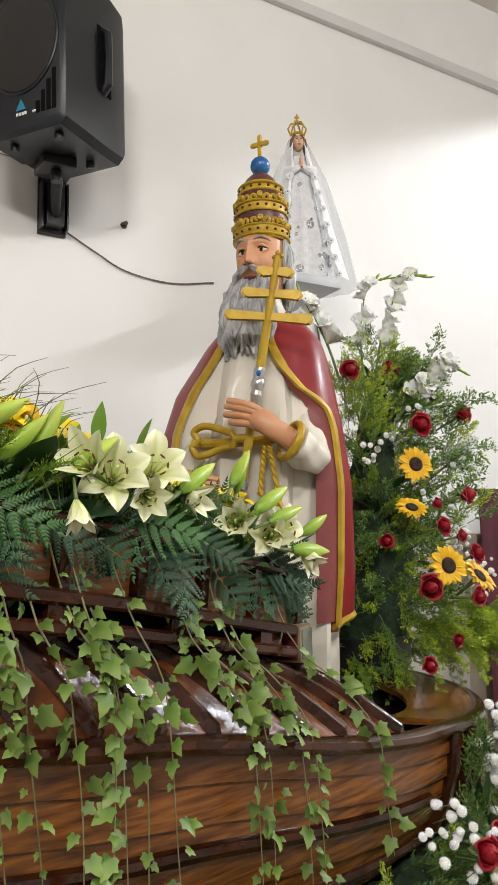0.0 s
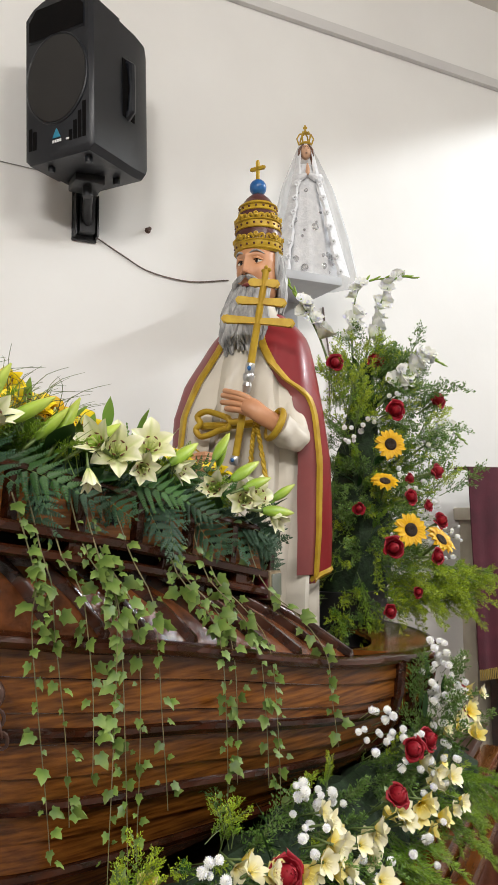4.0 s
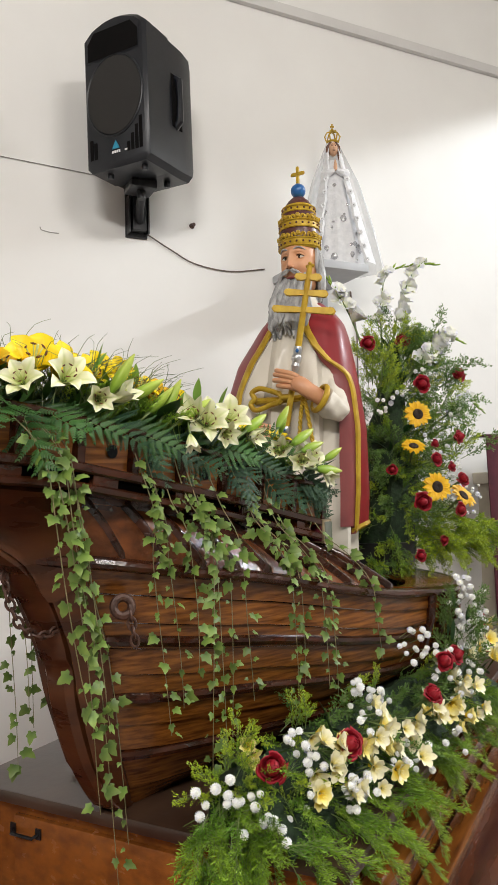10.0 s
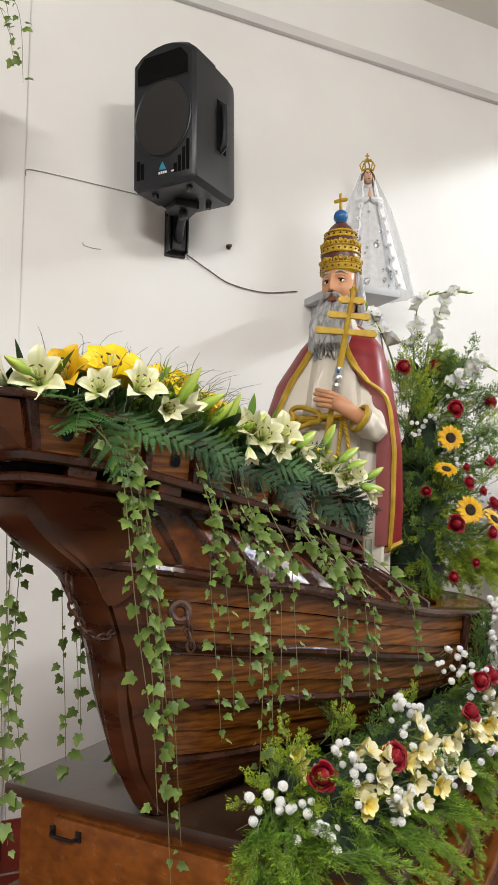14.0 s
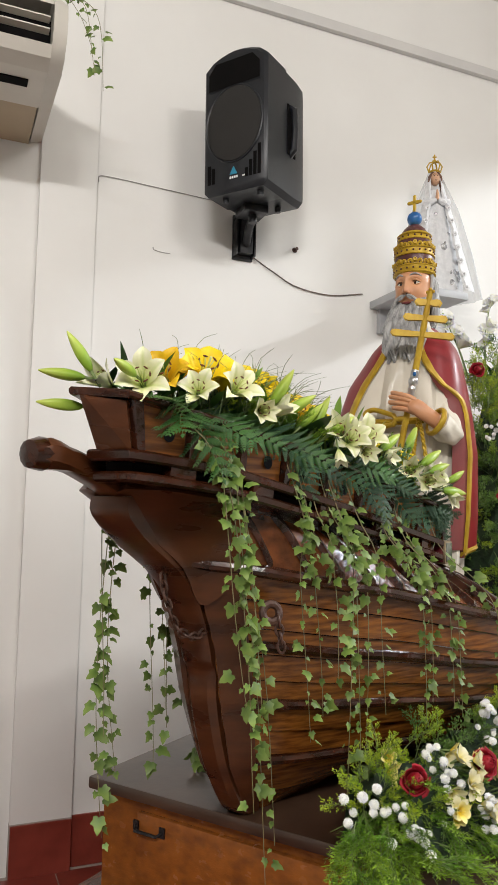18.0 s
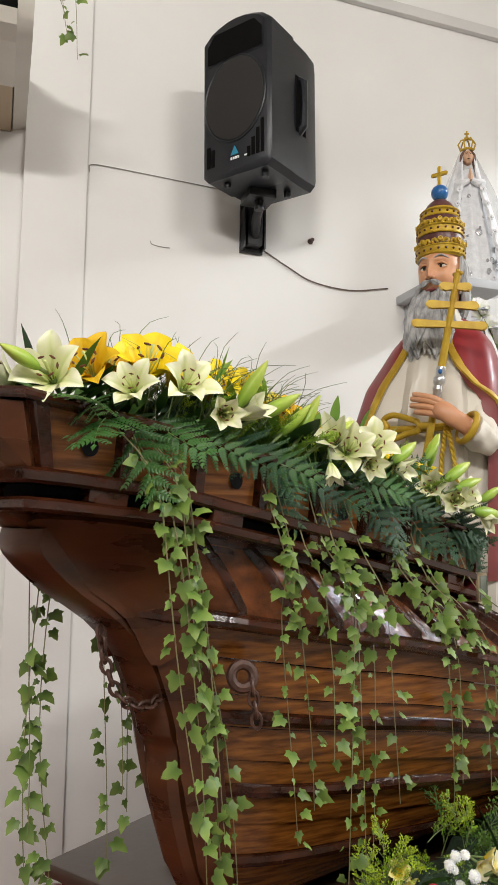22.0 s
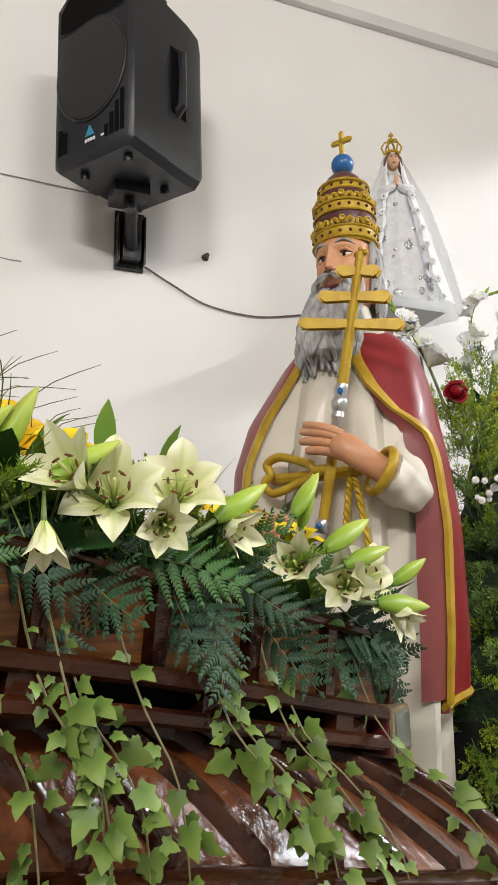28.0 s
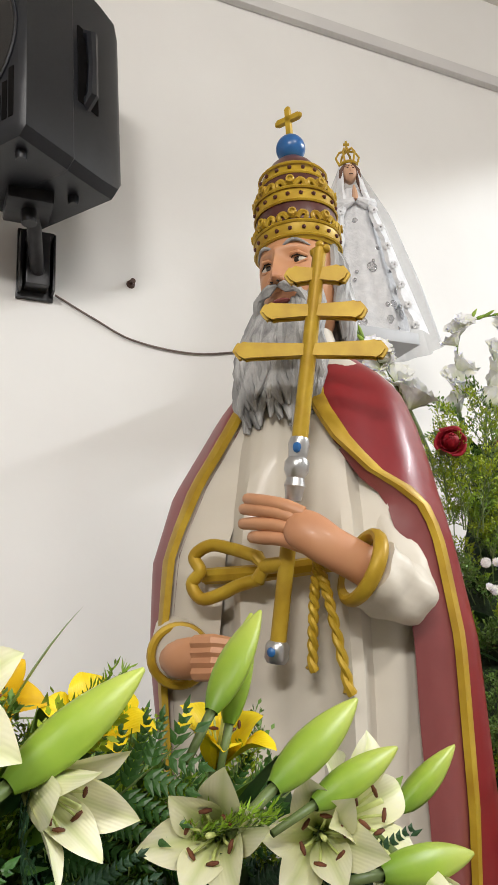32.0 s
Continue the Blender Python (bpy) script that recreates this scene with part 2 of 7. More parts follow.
# ---- the room ----
FLOOR = 0.045
WY = 2.43
tagged(mesh_ob("floor", box_bm(-4, 9, -6, WY + 0.2, -0.1, FLOOR), M_TILE), "pale beige floor with dark red tiles by the wall", "floor", kind="structure")
tagged(mesh_ob("wall_north", box_bm(-4, 9, WY, WY + 0.2, FLOOR, 6.2), M_WALL), "white painted plaster wall with scuffs and cracks", "wall", kind="structure")
tagged(mesh_ob("wall_south", box_bm(-4, 9, -6.2, -6, FLOOR, 6.2), M_WALL), "white painted plaster wall", "wall", kind="structure")
tagged(mesh_ob("wall_west", box_bm(-4.2, -4, -6, WY, FLOOR, 6.2), M_WALL), "white painted plaster wall", "wall", kind="structure")
tagged(mesh_ob("wall_east", box_bm(9, 9.2, -6, WY, FLOOR, 6.2), M_WALL), "white painted plaster wall", "wall", kind="structure")
tagged(mesh_ob("ceiling", box_bm(-4, 4.5, -6, WY, 4.15, 4.3), M_CEIL), "low cream painted ceiling", "ceiling", kind="structure")
tagged(mesh_ob("ceiling_high", box_bm(4.5, 9, -6, WY, 6.0, 6.2), M_CEIL), "higher painted ceiling past the low one", "ceiling", kind="structure")
tagged(mesh_ob("bulkhead", box_bm(4.4, 4.5, -6, WY, 4.3, 6.2), M_CEIL), "painted bulkhead above the low ceiling", "wall", kind="structure")

# ---- platform and boat ----
PLAT_TOP = 0.72
platform = empty("platform", pose(0.526, 0.640, FLOOR, 0, 0, 36), "stepped varnished wooden float platform carrying the boat", "platform")
# local x runs along its long front, y into the depth
part("top_board", box_bm(-0.02, 1.75, -0.01, 1.0, 0.645, 0.675, bev=0.006), M_PLAT, platform, "dark brown platform top board")
part("body", box_bm(0.01, 1.72, 0.02, 0.97, 0.40, 0.645), M_WOODL, platform)
part("step", box_bm(-0.05, 1.78, -0.24, 1.03, 0.36, 0.40, bev=0.006), M_STEP, platform, "dark red-brown varnished step")
part("lower_body", box_bm(-0.02, 1.75, -0.21, 1.0, 0.0, 0.36), M_STEP, platform)
part("low_step", box_bm(-0.04, 2.3, -0.62, -0.212, 0.0, 0.17, bev=0.006), M_STEP, platform, "dark red-brown varnished low step")

BOAT = pose(-0.05, 0.93, 0, 0, 0, 34)
boat = empty("boat", BOAT, "varnished wooden model ship with battened sides carrying a statue and flowers", "boat")
# local x runs aft from the stem, -y is the near side
GU = [0.03, 0.15, 0.30, 0.47, 0.70, 0.90, 1.05, 1.16, 1.30, 1.46, 1.60, 1.69, 1.72]
GV = [0.036, 0.15, 0.23, 0.305, 0.40, 0.46, 0.495, 0.515, 0.52, 0.465, 0.34, 0.18, 0.0]
GZ = [1.30, 1.28, 1.25, 1.222, 1.17, 1.133, 1.118, 1.108, 1.10, 1.10, 1.10, 1.10, 1.10]
SEC_H = [0, 0.12, 0.25, 0.4, 0.6, 0.8, 1.0]
SEC_S = [0.18, 0.5, 0.68, 0.82, 0.93, 0.98, 1.0]
STEM_Z = [0.711, 0.853, 1.0, 1.11, 1.206, 1.279]
STEM_U = [0.292, 0.193, 0.142, 0.118, 0.073, 0.03]
gcurve = smoothed([(u, v, z) for u, v, z in zip(GU, GV, GZ)], 49)


def hull_point(s, h, off=0.0):
    """s from stem to stern (0 to 1), h from keel to gunwale."""
    k = s * (len(gcurve) - 1)
    i = min(int(k), len(gcurve) - 2)
    g = gcurve[i].lerp(gcurve[i + 1], k - i)
    z = PLAT_TOP + (g.z - PLAT_TOP) * h
    su = interp(STEM_Z, STEM_U, z)
    u = g.x + (su - 0.01) * max(0, 1 - s * 1.6) ** 1.5
    if s > 0.6:
        u -= (1 - h) ** 1.6 * 0.22 * (s - 0.6) / 0.4
    sc = interp(SEC_H, SEC_S, h)
    return Vector((u, g.y * sc + (off if g.y > 0.001 else 0), z))


def mirrored(p, side):
    return Vector((p.x, -p.y * side, p.z))


NS = 41
for side in (1, -1):
    heights = [0.0, 0.09, 0.18, 0.27, 0.37, 0.47, 0.57, 0.67, 0.77, 0.88, 1.0]
    for h0, h1 in zip(heights, heights[1:]):
        bm = bmesh.new()
        rows = []
        for hh, off in ((h0 + 0.002, 0.008), ((h0 + h1) / 2, 0.005), (h1 - 0.002, 0.0)):
            rows.append([mirrored(hull_point(i / (NS - 1), hh, off), side) for i in range(NS)])
        slab(bm, rows, 0.012)
        part("plank", bm, M_WOOD, boat)
    for h, r, end in ((0.25, 0.012, 0.7), (0.48, 0.012, 0.7), (0.70, 0.012, 0.47)):
        bm = bmesh.new()
        tube(bm, [mirrored(hull_point(0.03 + (end - 0.03) * i / 30, h, 0.008), side) for i in range(31)], r, 8)
        part("wale", bm, M_WOODD, boat)
bm = bmesh.new()
ring = [mirrored(g, 1) for g in gcurve] + [mirrored(g, -1) for g in reversed(gcurve[:-1])]
tube(bm, [p + Vector((0, 0, 0.0)) for p in ring], 0.02, 10, flat=0.7)
part("gunwale", bm, M_WOODD, boat)

# the stem, with its carved head, and the bowsprit over it
bm = bmesh.new()
outer = smoothed([(-0.160, 0, 1.425), (-0.160, 0, 1.392), (-0.10, 0, 1.340), (0.0, 0, 1.277), (0.070, 0, 1.204), (0.108, 0, 1.12), (0.118, 0, 1.085), (0.135, 0, 1.06),
                  (0.142, 0, 1.0), (0.165, 0, 0.92), (0.198, 0, 0.84), (0.255, 0, 0.75), (0.292, 0, 0.722)], 34)
inner = smoothed([(0.10, 0, 1.45), (0.13, 0, 1.40), (0.16, 0, 1.34), (0.19, 0, 1.26), (0.215, 0, 1.15), (0.25, 0, 1.0), (0.32, 0, 0.86), (0.42, 0, 0.722)], 34)
rows = []
for p, q in zip(outer, inner):
    w = interp([0.72, 0.9, 1.2, 1.45], [0.03, 0.034, 0.042, 0.05], p.z)
    rows.append([Vector((p.x + 0.012, w, p.z)), Vector((p.x, w * 0.6, p.z)), Vector((p.x, -w * 0.6, p.z)), Vector((p.x + 0.012, -w, p.z)), Vector((q.x, -w, q.z)), Vector((q.x, w, q.z))])
vs, fs = grid(bm, rows, closed=True)
bm.faces.new(vs[0]), bm.faces.new(vs[-1][::-1])
part("stem", bm, M_BOW, boat, "dark curved stem post")
bm = bmesh.new()
rows = []
for u, z, w, h, c in ((-0.336, 1.491, 0.016, 0.014, 0.6), (-0.326, 1.492, 0.025, 0.023, 0.55), (-0.308, 1.493, 0.030, 0.0265, 0.5), (-0.288, 1.491, 0.029, 0.0245, 0.45), (-0.268, 1.487, 0.025, 0.0205, 0.35), (-0.25, 1.4835, 0.024, 0.0195, 0.25), (-0.20, 1.467, 0.025, 0.021, 0.22), (-0.15, 1.448, 0.027, 0.023, 0.22), (-0.08, 1.418, 0.03, 0.026, 0.22), (0.0, 1.385, 0.032, 0.028, 0.22)):
    rows.append([(u, w * a, z + h * b) for a, b in ((1, 1 - c), (1 - c, 1), (c - 1, 1), (-1, 1 - c), (-1, c - 1), (c - 1, -1), (1 - c, -1), (1, c - 1))])
vs, fs = grid(bm, rows, closed=True)
bm.faces.new(vs[0]), bm.faces.new(vs[-1][::-1])
bowsprit = part("bowsprit", bm, M_BOW, boat, "dark sloping bowsprit with a rounded knob")
bm = bmesh.new()
tube(bm, [(-0.345, 0, 1.490), (-0.341, 0, 1.490), (-0.320, 0, 1.492), (-0.312, 0, 1.492)], [0.016, 0.024, 0.029, 0.029], 12)
part("end_cap", bm, M_WOODD, bowsprit, "worn dark wooden end cap")

# flaring cheeks between the stem and the upper works
for side in (1, -1):
    bm = bmesh.new()
    low = smoothed([(-0.140, 0.028, 1.42), (-0.08, 0.034, 1.350), (0.015, 0.038, 1.290), (0.075, 0.042, 1.215), (0.100, 0.085, 1.235), (0.108, 0.118, 1.278)], 16)
    high = smoothed([(-0.155, 0.048, 1.449), (-0.115, 0.108, 1.446), (-0.07, 0.130, 1.440), (-0.01, 0.140, 1.432), (0.03, 0.146, 1.425), (0.06, 0.150, 1.420)], 16)
    rows = []
    for k in range(9):
        f = k / 8
        row = []
        for a, b in zip(low, high):
            p = a.lerp(b, f)
            p.y -= 0.026 * math.sin(math.pi * f)
            row.append(mirrored(p, side))
        rows.append(row)
    slab(bm, rows, 0.012)
    part("cheek", bm, M_BOW, boat, "dark smooth flared bow cheek")
    bm = bmesh.new()
    slab(bm, [[mirrored(hull_point(0.042 * i / 6, 0.02 + 0.97 * j / 14, 0.009), side) for j in range(15)] for i in range(7)], 0.012)
    part("bow_board", bm, M_BOW, boat, "dark smooth board beside the stem")


# the upper works: a tapering box with posts, round ports and double rails
def bx_v(u):
    return 0.147 + 0.173 * u


def bx_top(u):
    return interp([-0.31, -0.02, 0.17, 0.5, 0.85], [1.598, 1.563, 1.536, 1.476, 1.405], u)


def bx_bot(u):
    return interp([-0.31, 0.0, 0.40, 0.85], [1.508, 1.484, 1.415, 1.322], u)


BU0, BU1 = -0.230, 0.84
US = [BU0 + (BU1 - BU0) * i / 22 for i in range(23)]
# plan: along the near side, round the pointed prow, back along the far side
PROW = [(-0.272, 0.055), (-0.11, 0.0)]
FARU = [u for u in US if u > 0.05]
PLAN = [(u, bx_v(u)) for u in reversed(US)] + PROW + [(u, -bx_v(u)) for u in FARU]


def outline_offset(off, back=0.0):
    """The whole plan from one aft corner round the prow to the other, pushed out by off, its prow set back."""
    pts = [Vector((u + (back if u < BU0 - 0.01 else 0.4 * back if u < BU0 + 0.01 else 0), v, 0)) for u, v in PLAN]
    out = []
    for i, p in enumerate(pts):
        d = (pts[min(i + 1, len(pts) - 1)] - pts[max(i - 1, 0)]).normalized()
        out.append(Vector((p.x, p.y, 0)) + Vector((-d.y, d.x, 0)) * -off)
    return [Vector((p.x, -p.y, 0)) for p in out]


def rail(name, zf, off, hh, ww, mat, skip=0, back=0.0):
    bm = bmesh.new()
    ins, outs = outline_offset(off - ww / 2, back), outline_offset(off + ww / 2, back)
    rows = []
    for a, b in zip(ins, outs):
        z = zf(b.x)
        m = a.lerp(b, 0.9)
        rows.append([(a.x, a.y, z - hh / 2), (m.x, m.y, z - hh / 2), (b.x, b.y, z - hh / 2 + 0.004), (b.x, b.y, z + hh / 2 - 0.004), (m.x, m.y, z + hh / 2), (a.x, a.y, z + hh / 2)])
    vs, fs = grid(bm, rows[skip:], closed=True)
    bm.faces.new(vs[0]), bm.faces.new(vs[-1][::-1])
    part(name, bm, mat, boat)


for side in (1, -1):
    uss = US if side == 1 else FARU
    bm = bmesh.new()
    rows = [[mirrored(Vector((u + (0.018 * (1 - f) if u < BU0 + 0.01 else 0), bx_v(u) + o, bx_bot(u) + (bx_top(u) - bx_bot(u)) * f)), side) for u in uss] for f, o in ((0, 0), (0.5, 0.004), (1, 0.008))]
    slab(bm, rows, 0.010)
    part("side_panel", bm, M_WOOD, boat, "orange-brown varnished panel")
    bm = bmesh.new()
    edge = [(BU0, bx_v(BU0) + 0.004), (-0.276, 0.057)] if side == 1 else [(-0.276, 0.057), (-0.112, -0.002), (FARU[0], -bx_v(FARU[0]))]
    rows = [[Vector((u + (1 - f) * (0.045 if u < BU0 - 0.01 else 0.018 if u < BU0 + 0.01 else 0), -v, bx_bot(u) + (bx_top(u) - bx_bot(u)) * f)) for u, v in edge] for f in (0, 1)]
    slab(bm, rows, 0.010)
    part("prow_board", bm, M_BOW, boat, "dark red-brown prow board")
    for i in range(9):
        u = BU0 + 0.012 + (BU1 - BU0 - 0.024) * i / 8
        if side == -1 and u < 0.06:
            continue
        bm = bmesh.new()
        r0 = []
        for f in (0, 0.5, 1):
            z = bx_bot(u) + (bx_top(u) - bx_bot(u)) * f
            v = bx_v(u) + 0.008 * f
            r0.append([mirrored(Vector((u + a + (0.018 * (1 - f) if i == 0 else 0), v + b, z)), side) for a, b in ((-0.012, -0.004), (-0.009, 0.010), (0.009, 0.012), (0.012, -0.004))])
        grid(bm, r0, closed=True)
        part("post", bm, M_WOODD, boat)
        if i < 8:
            uu = u + (BU1 - BU0) / 16 + 0.012 * (-1) ** i
            # no hole is cut: a flat disc carries the port's inner shade
            bm = bmesh.new()
            bmesh.ops.create_circle(bm, cap_ends=True, segments=16, radius=0.0135)
            m = Matrix.Translation(mirrored(Vector((uu, bx_v(uu) + 0.0065, (bx_bot(uu) + bx_top(uu)) / 2)), side)) @ Matrix.Rotation(radians(-9.8 * side), 4, "Z") @ Matrix.Rotation(radians(90), 4, "X")
            bmesh.ops.transform(bm, matrix=m, verts=bm.verts)
            part("port", bm, M_DARK, boat, "flat near-black disc for a port hole's shade", smooth=False)
rail("top_rail", lambda u: bx_top(u) + 0.005, 0.012, 0.014, 0.034, M_WOODD)
rail("upper_rail", lambda u: bx_bot(u) - 0.008, 0.010, 0.020, 0.045, M_WOODD, 1, 0.052)
# the middle strip is added, near-black for the shaded gap between the rails
rail("rail_slot_shade", lambda u: bx_bot(u) - 0.026, -0.012, 0.018, 0.02, M_DARK, 1, 0.052)
rail("lower_rail", lambda u: bx_bot(u) - 0.044, 0.008, 0.018, 0.045, M_WOODD, 1, 0.066)
for side in (1, -1):
    for i in range(5):
        u = -0.12 + 0.21 * i
        if side == -1 and u < 0.06:
            continue
        bm = box_bm(-0.03, 0.03, -0.012, 0.012, -0.010, 0.010, m=Matrix.Translation((u, -(bx_v(u) + 0.013) * side, bx_bot(u) - 0.026)) @ Matrix.Rotation(radians(10), 4, "Y") @ Matrix.Rotation(radians(-9.8 * side), 4, "Z"))
        part("spacer_block", bm, M_WOODD, boat)
# added near-black sheet that stands for the shade inside the box
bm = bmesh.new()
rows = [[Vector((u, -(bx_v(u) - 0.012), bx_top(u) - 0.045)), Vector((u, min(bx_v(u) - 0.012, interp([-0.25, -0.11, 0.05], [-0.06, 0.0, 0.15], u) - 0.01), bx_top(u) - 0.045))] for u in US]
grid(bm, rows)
part("box_shade", bm, M_DARK, boat)
bm = bmesh.new()
rows = [[Vector((u, -(bx_v(u) + 0.002), bx_bot(u) - 0.05)), Vector((u, interp([-0.25, -0.11, 0.05], [-0.06, 0.0, 0.15], u), bx_bot(u) - 0.05))] for u in US[1:9]]
grid(bm, rows)
part("box_underside", bm, M_WOODD, boat)
part("end_board", box_bm(BU1 - 0.012, BU1, -0.285, 0.285, 1.06, 1.40), M_DARK, boat, "black end board of the upper works")

# the battened slope from the upper works down to the gunwale
def roof_point(s, f, side, lift=0.0):
    ub, ut = 0.085 + 0.835 * s, 0.01 + 0.81 * s
    vg, zg = interp(GU, GV, ub), interp(GU, GZ, ub)
    top = Vector((ut, min(bx_v(ut) - 0.022, vg - 0.040), max(bx_bot(ut) - 0.062, zg + 0.05)))
    p = top.lerp(Vector((ub, vg - 0.006, zg + 0.008)), f)
    p.z += lift + 0.010 * math.sin(math.pi * f)
    return mirrored(p, side)


for side in (1, -1):
    bm = bmesh.new()
    slab(bm, [[roof_point(s / 24, f / 4, side) for s in range(25)] for f in range(5)], 0.008)
    part("sloping_deck", bm, M_ROOF, boat, "glossy plum-brown sloping side deck")
    bm = bmesh.new()
    rows = []
    for k in range(13):
        p = roof_point(k / 12, 0.02, side)
        rows.append([p + Vector((0, 0, -0.01)), Vector((p.x, p.y, bx_bot(p.x) - 0.02))])
    slab(bm, rows, 0.008)
    part("recess_board", bm, M_WOODD, boat, "dark board set back under the rails")
    for i in range(11):
        s = 0.012 + 0.976 * i / 10
        bm = bmesh.new()
        rows = []
        for f in range(6):
            p = roof_point(s, f / 5, side)
            g = 0.9 + 0.25 * math.sin(2.1 * i)
            rows.append([p + Vector((-0.010, 0, -0.002)), p + Vector((-0.0085 * g, 0, 0.012)), p + Vector((-0.004, 0, 0.018)), p + Vector((0.004, 0, 0.018)), p + Vector((0.0085 * g, 0, 0.012)), p + Vector((0.010, 0, -0.002))])
        vs, fs = grid(bm, rows, closed=True)
        bm.faces.new(vs[0]), bm.faces.new(vs[-1][::-1])
        part("batten", bm, M_WOODD, boat)

# the open stern: deck, broad cap and ribs
# added floor sheet, its dark wood colour standing for the hull's shaded void
bm = bmesh.new()
inner = [Vector((g.x, g.y * 0.93, 1.05)) for g in gcurve[16:]]
bm.faces.new([bm.verts.new(mirrored(p, 1)) for p in inner] + [bm.verts.new(mirrored(p, -1)) for p in reversed(inner[:-1])])
part("well_floor", bm, M_WOODD, boat)
bm = bmesh.new()
cap = gcurve[26:]
ctr = Vector((1.0, 0, 0))
full = [mirrored(g, 1) for g in cap] + [mirrored(g, -1) for g in reversed(cap[:-1])]
rows = []
for f in (0.0, 0.5, 1.0):
    rows.append([Vector((p.x + (ctr.x - p.x) * 0.26 * f, p.y * (1 - 0.26 * f), p.z + 0.012)) for p in full])
slab(bm, rows, 0.012)
part("stern_deck", bm, M_WOOD, boat, "brown varnished stern deck inside the gunwale")
for side in (1, -1):
    for k in (25, 28, 31, 34, 38, 42):
        bm = bmesh.new()
        s = k / (len(gcurve) - 1)
        tube(bm, [mirrored(hull_point(s, 0.98 - 0.09 * j, 0.012), side) for j in range(8)], [0.013] * 7 + [0.008], 8)
        part("rib", bm, M_WOODD, boat)

# mooring ring, bow chain and the glazed lamp block at the aft corner
def torus(bm, R, r, m=None, n=18, k=8, mi=0, sx=1.0):
    rings = []
    for i in range(n):
        a = 2 * math.pi * i / n
        c = Vector((R * math.cos(a) * sx, R * math.sin(a), 0))
        d = Vector((math.cos(a), math.sin(a), 0))
        rings.append([bm.verts.new(c + d * (r * math.cos(2 * math.pi * j / k)) + Vector((0, 0, r * math.sin(2 * math.pi * j / k)))) for j in range(k)])
    for i in range(n):
        a, b = rings[i], rings[(i + 1) % n]
        for j in range(k):
            bm.faces.new((a[j], b[j], b[(j + 1) % k], a[(j + 1) % k])).material_index = mi
    if m is not None:
        bmesh.ops.transform(bm, matrix=m, verts=[v for r_ in rings for v in r_])


M_RUST = material("rusty_iron", (0.04, 0.018, 0.011), (0.09, 0.04, 0.025), 40, 0.45, metal=0.15, bump=0.4, bscale=200)
link_me = None


def chain(pts, parent, name):
    """Links along points, turned by quarters."""
    global link_me
    holder = None
    for i, (p, q) in enumerate(zip(pts, pts[1:])):
        d = (Vector(q) - Vector(p))
        m = Matrix.Translation((Vector(p) + Vector(q)) / 2) @ d.to_track_quat("X", "Z").to_matrix().to_4x4() @ Matrix.Rotation(radians(90 * (i % 2) + 20), 4, "X")
        if link_me is None:
            bm = bmesh.new()
            torus(bm, 0.0080, 0.0030, n=12, k=6, sx=1.55)
            ob = part("link", bm, M_RUST, parent)
            link_me = ob.data
        else:
            ob = new("link", link_me)
            ob.parent = parent
        ob.matrix_basis = m


bm = bmesh.new()
torus(bm, 0.018, 0.0085, Matrix.Translation((0.148, -0.172, 1.198)) @ Matrix.Rotation(radians(-38), 4, "Z") @ Matrix.Rotation(radians(78), 4, "X"))
mring = part("mooring_ring", bm, M_RUST, boat, "rust-brown iron ring")
chain([(0.152 + 0.003 * i, -0.186 - 0.001 * i, 1.190 - 0.017 * i) for i in range(5)], mring, "link")
bm = bmesh.new()
tube(bm, [(0.0, -0.02, 1.285), (0.0, 0.02, 1.285)], 0.006, 8)
eye_bolt = part("eye_bolt", bm, M_RUST, boat)
cpts = smoothed([(-0.005, -0.012, 1.275), (0.0, -0.02, 1.22), (0.025, -0.03, 1.165), (0.075, -0.035, 1.145), (0.115, -0.03, 1.155)], 14)
chain(cpts, eye_bolt, "link")
M_REDGLASS = material("maroon_lens", (0.06, 0.008, 0.012), (0.10, 0.012, 0.02), 30, 0.12, coat=0.6)
M_BRONZE = material("dull_bronze", (0.22, 0.16, 0.09), (0.32, 0.25, 0.15), 40, 0.35, metal=0.5)
M_SMOKE = material("smoky_glass", (0.10, 0.11, 0.09), (0.16, 0.17, 0.14), 12, 0.12)
lamp_b = part("lamp_block", box_bm(0.790, 0.846, -0.318, -0.250, 1.272, 1.334, bev=0.005), M_BRONZE, boat, "bronze-rimmed block with a maroon lens")
part("lens", box_bm(0.786, 0.795, -0.313, -0.255, 1.277, 1.329, bev=0.003), M_REDGLASS, lamp_b, "maroon glazed lens")
part("side_glass", box_bm(0.796, 0.841, -0.3205, -0.314, 1.278, 1.328, bev=0.003), M_SMOKE, lamp_b, "smoky side glass")

# ---- the large painted statue ----
M_ROBE = material("cream_glazed_plaster", (0.66, 0.61, 0.52), (0.74, 0.70, 0.61), 5, 0.5, coat=0.04, bump=0.15, bscale=18, c3=(0.50, 0.42, 0.31), scale3=3, mix3=0.35)
M_CAPE = material("crimson_glazed_plaster", (0.20, 0.012, 0.015), (0.27, 0.019, 0.022), 6, 0.36, spec=0.3, coat=0.05, bump=0.15, bscale=14, c3=(0.2, 0.016, 0.018), scale3=4, mix3=0.5)
M_LINING = material("dusky_rose_plaster", (0.20, 0.045, 0.045), (0.26, 0.065, 0.060), 6, 0.35, coat=0.2, bump=0.08, bscale=20)
M_GOLD = material("gold_paint", (0.42, 0.265, 0.018), (0.55, 0.37, 0.035), 24, 0.42, metal=0.12, spec=0.3, bump=0.08, bscale=90, c3=(0.34, 0.18, 0.015), scale3=22, mix3=0.5)
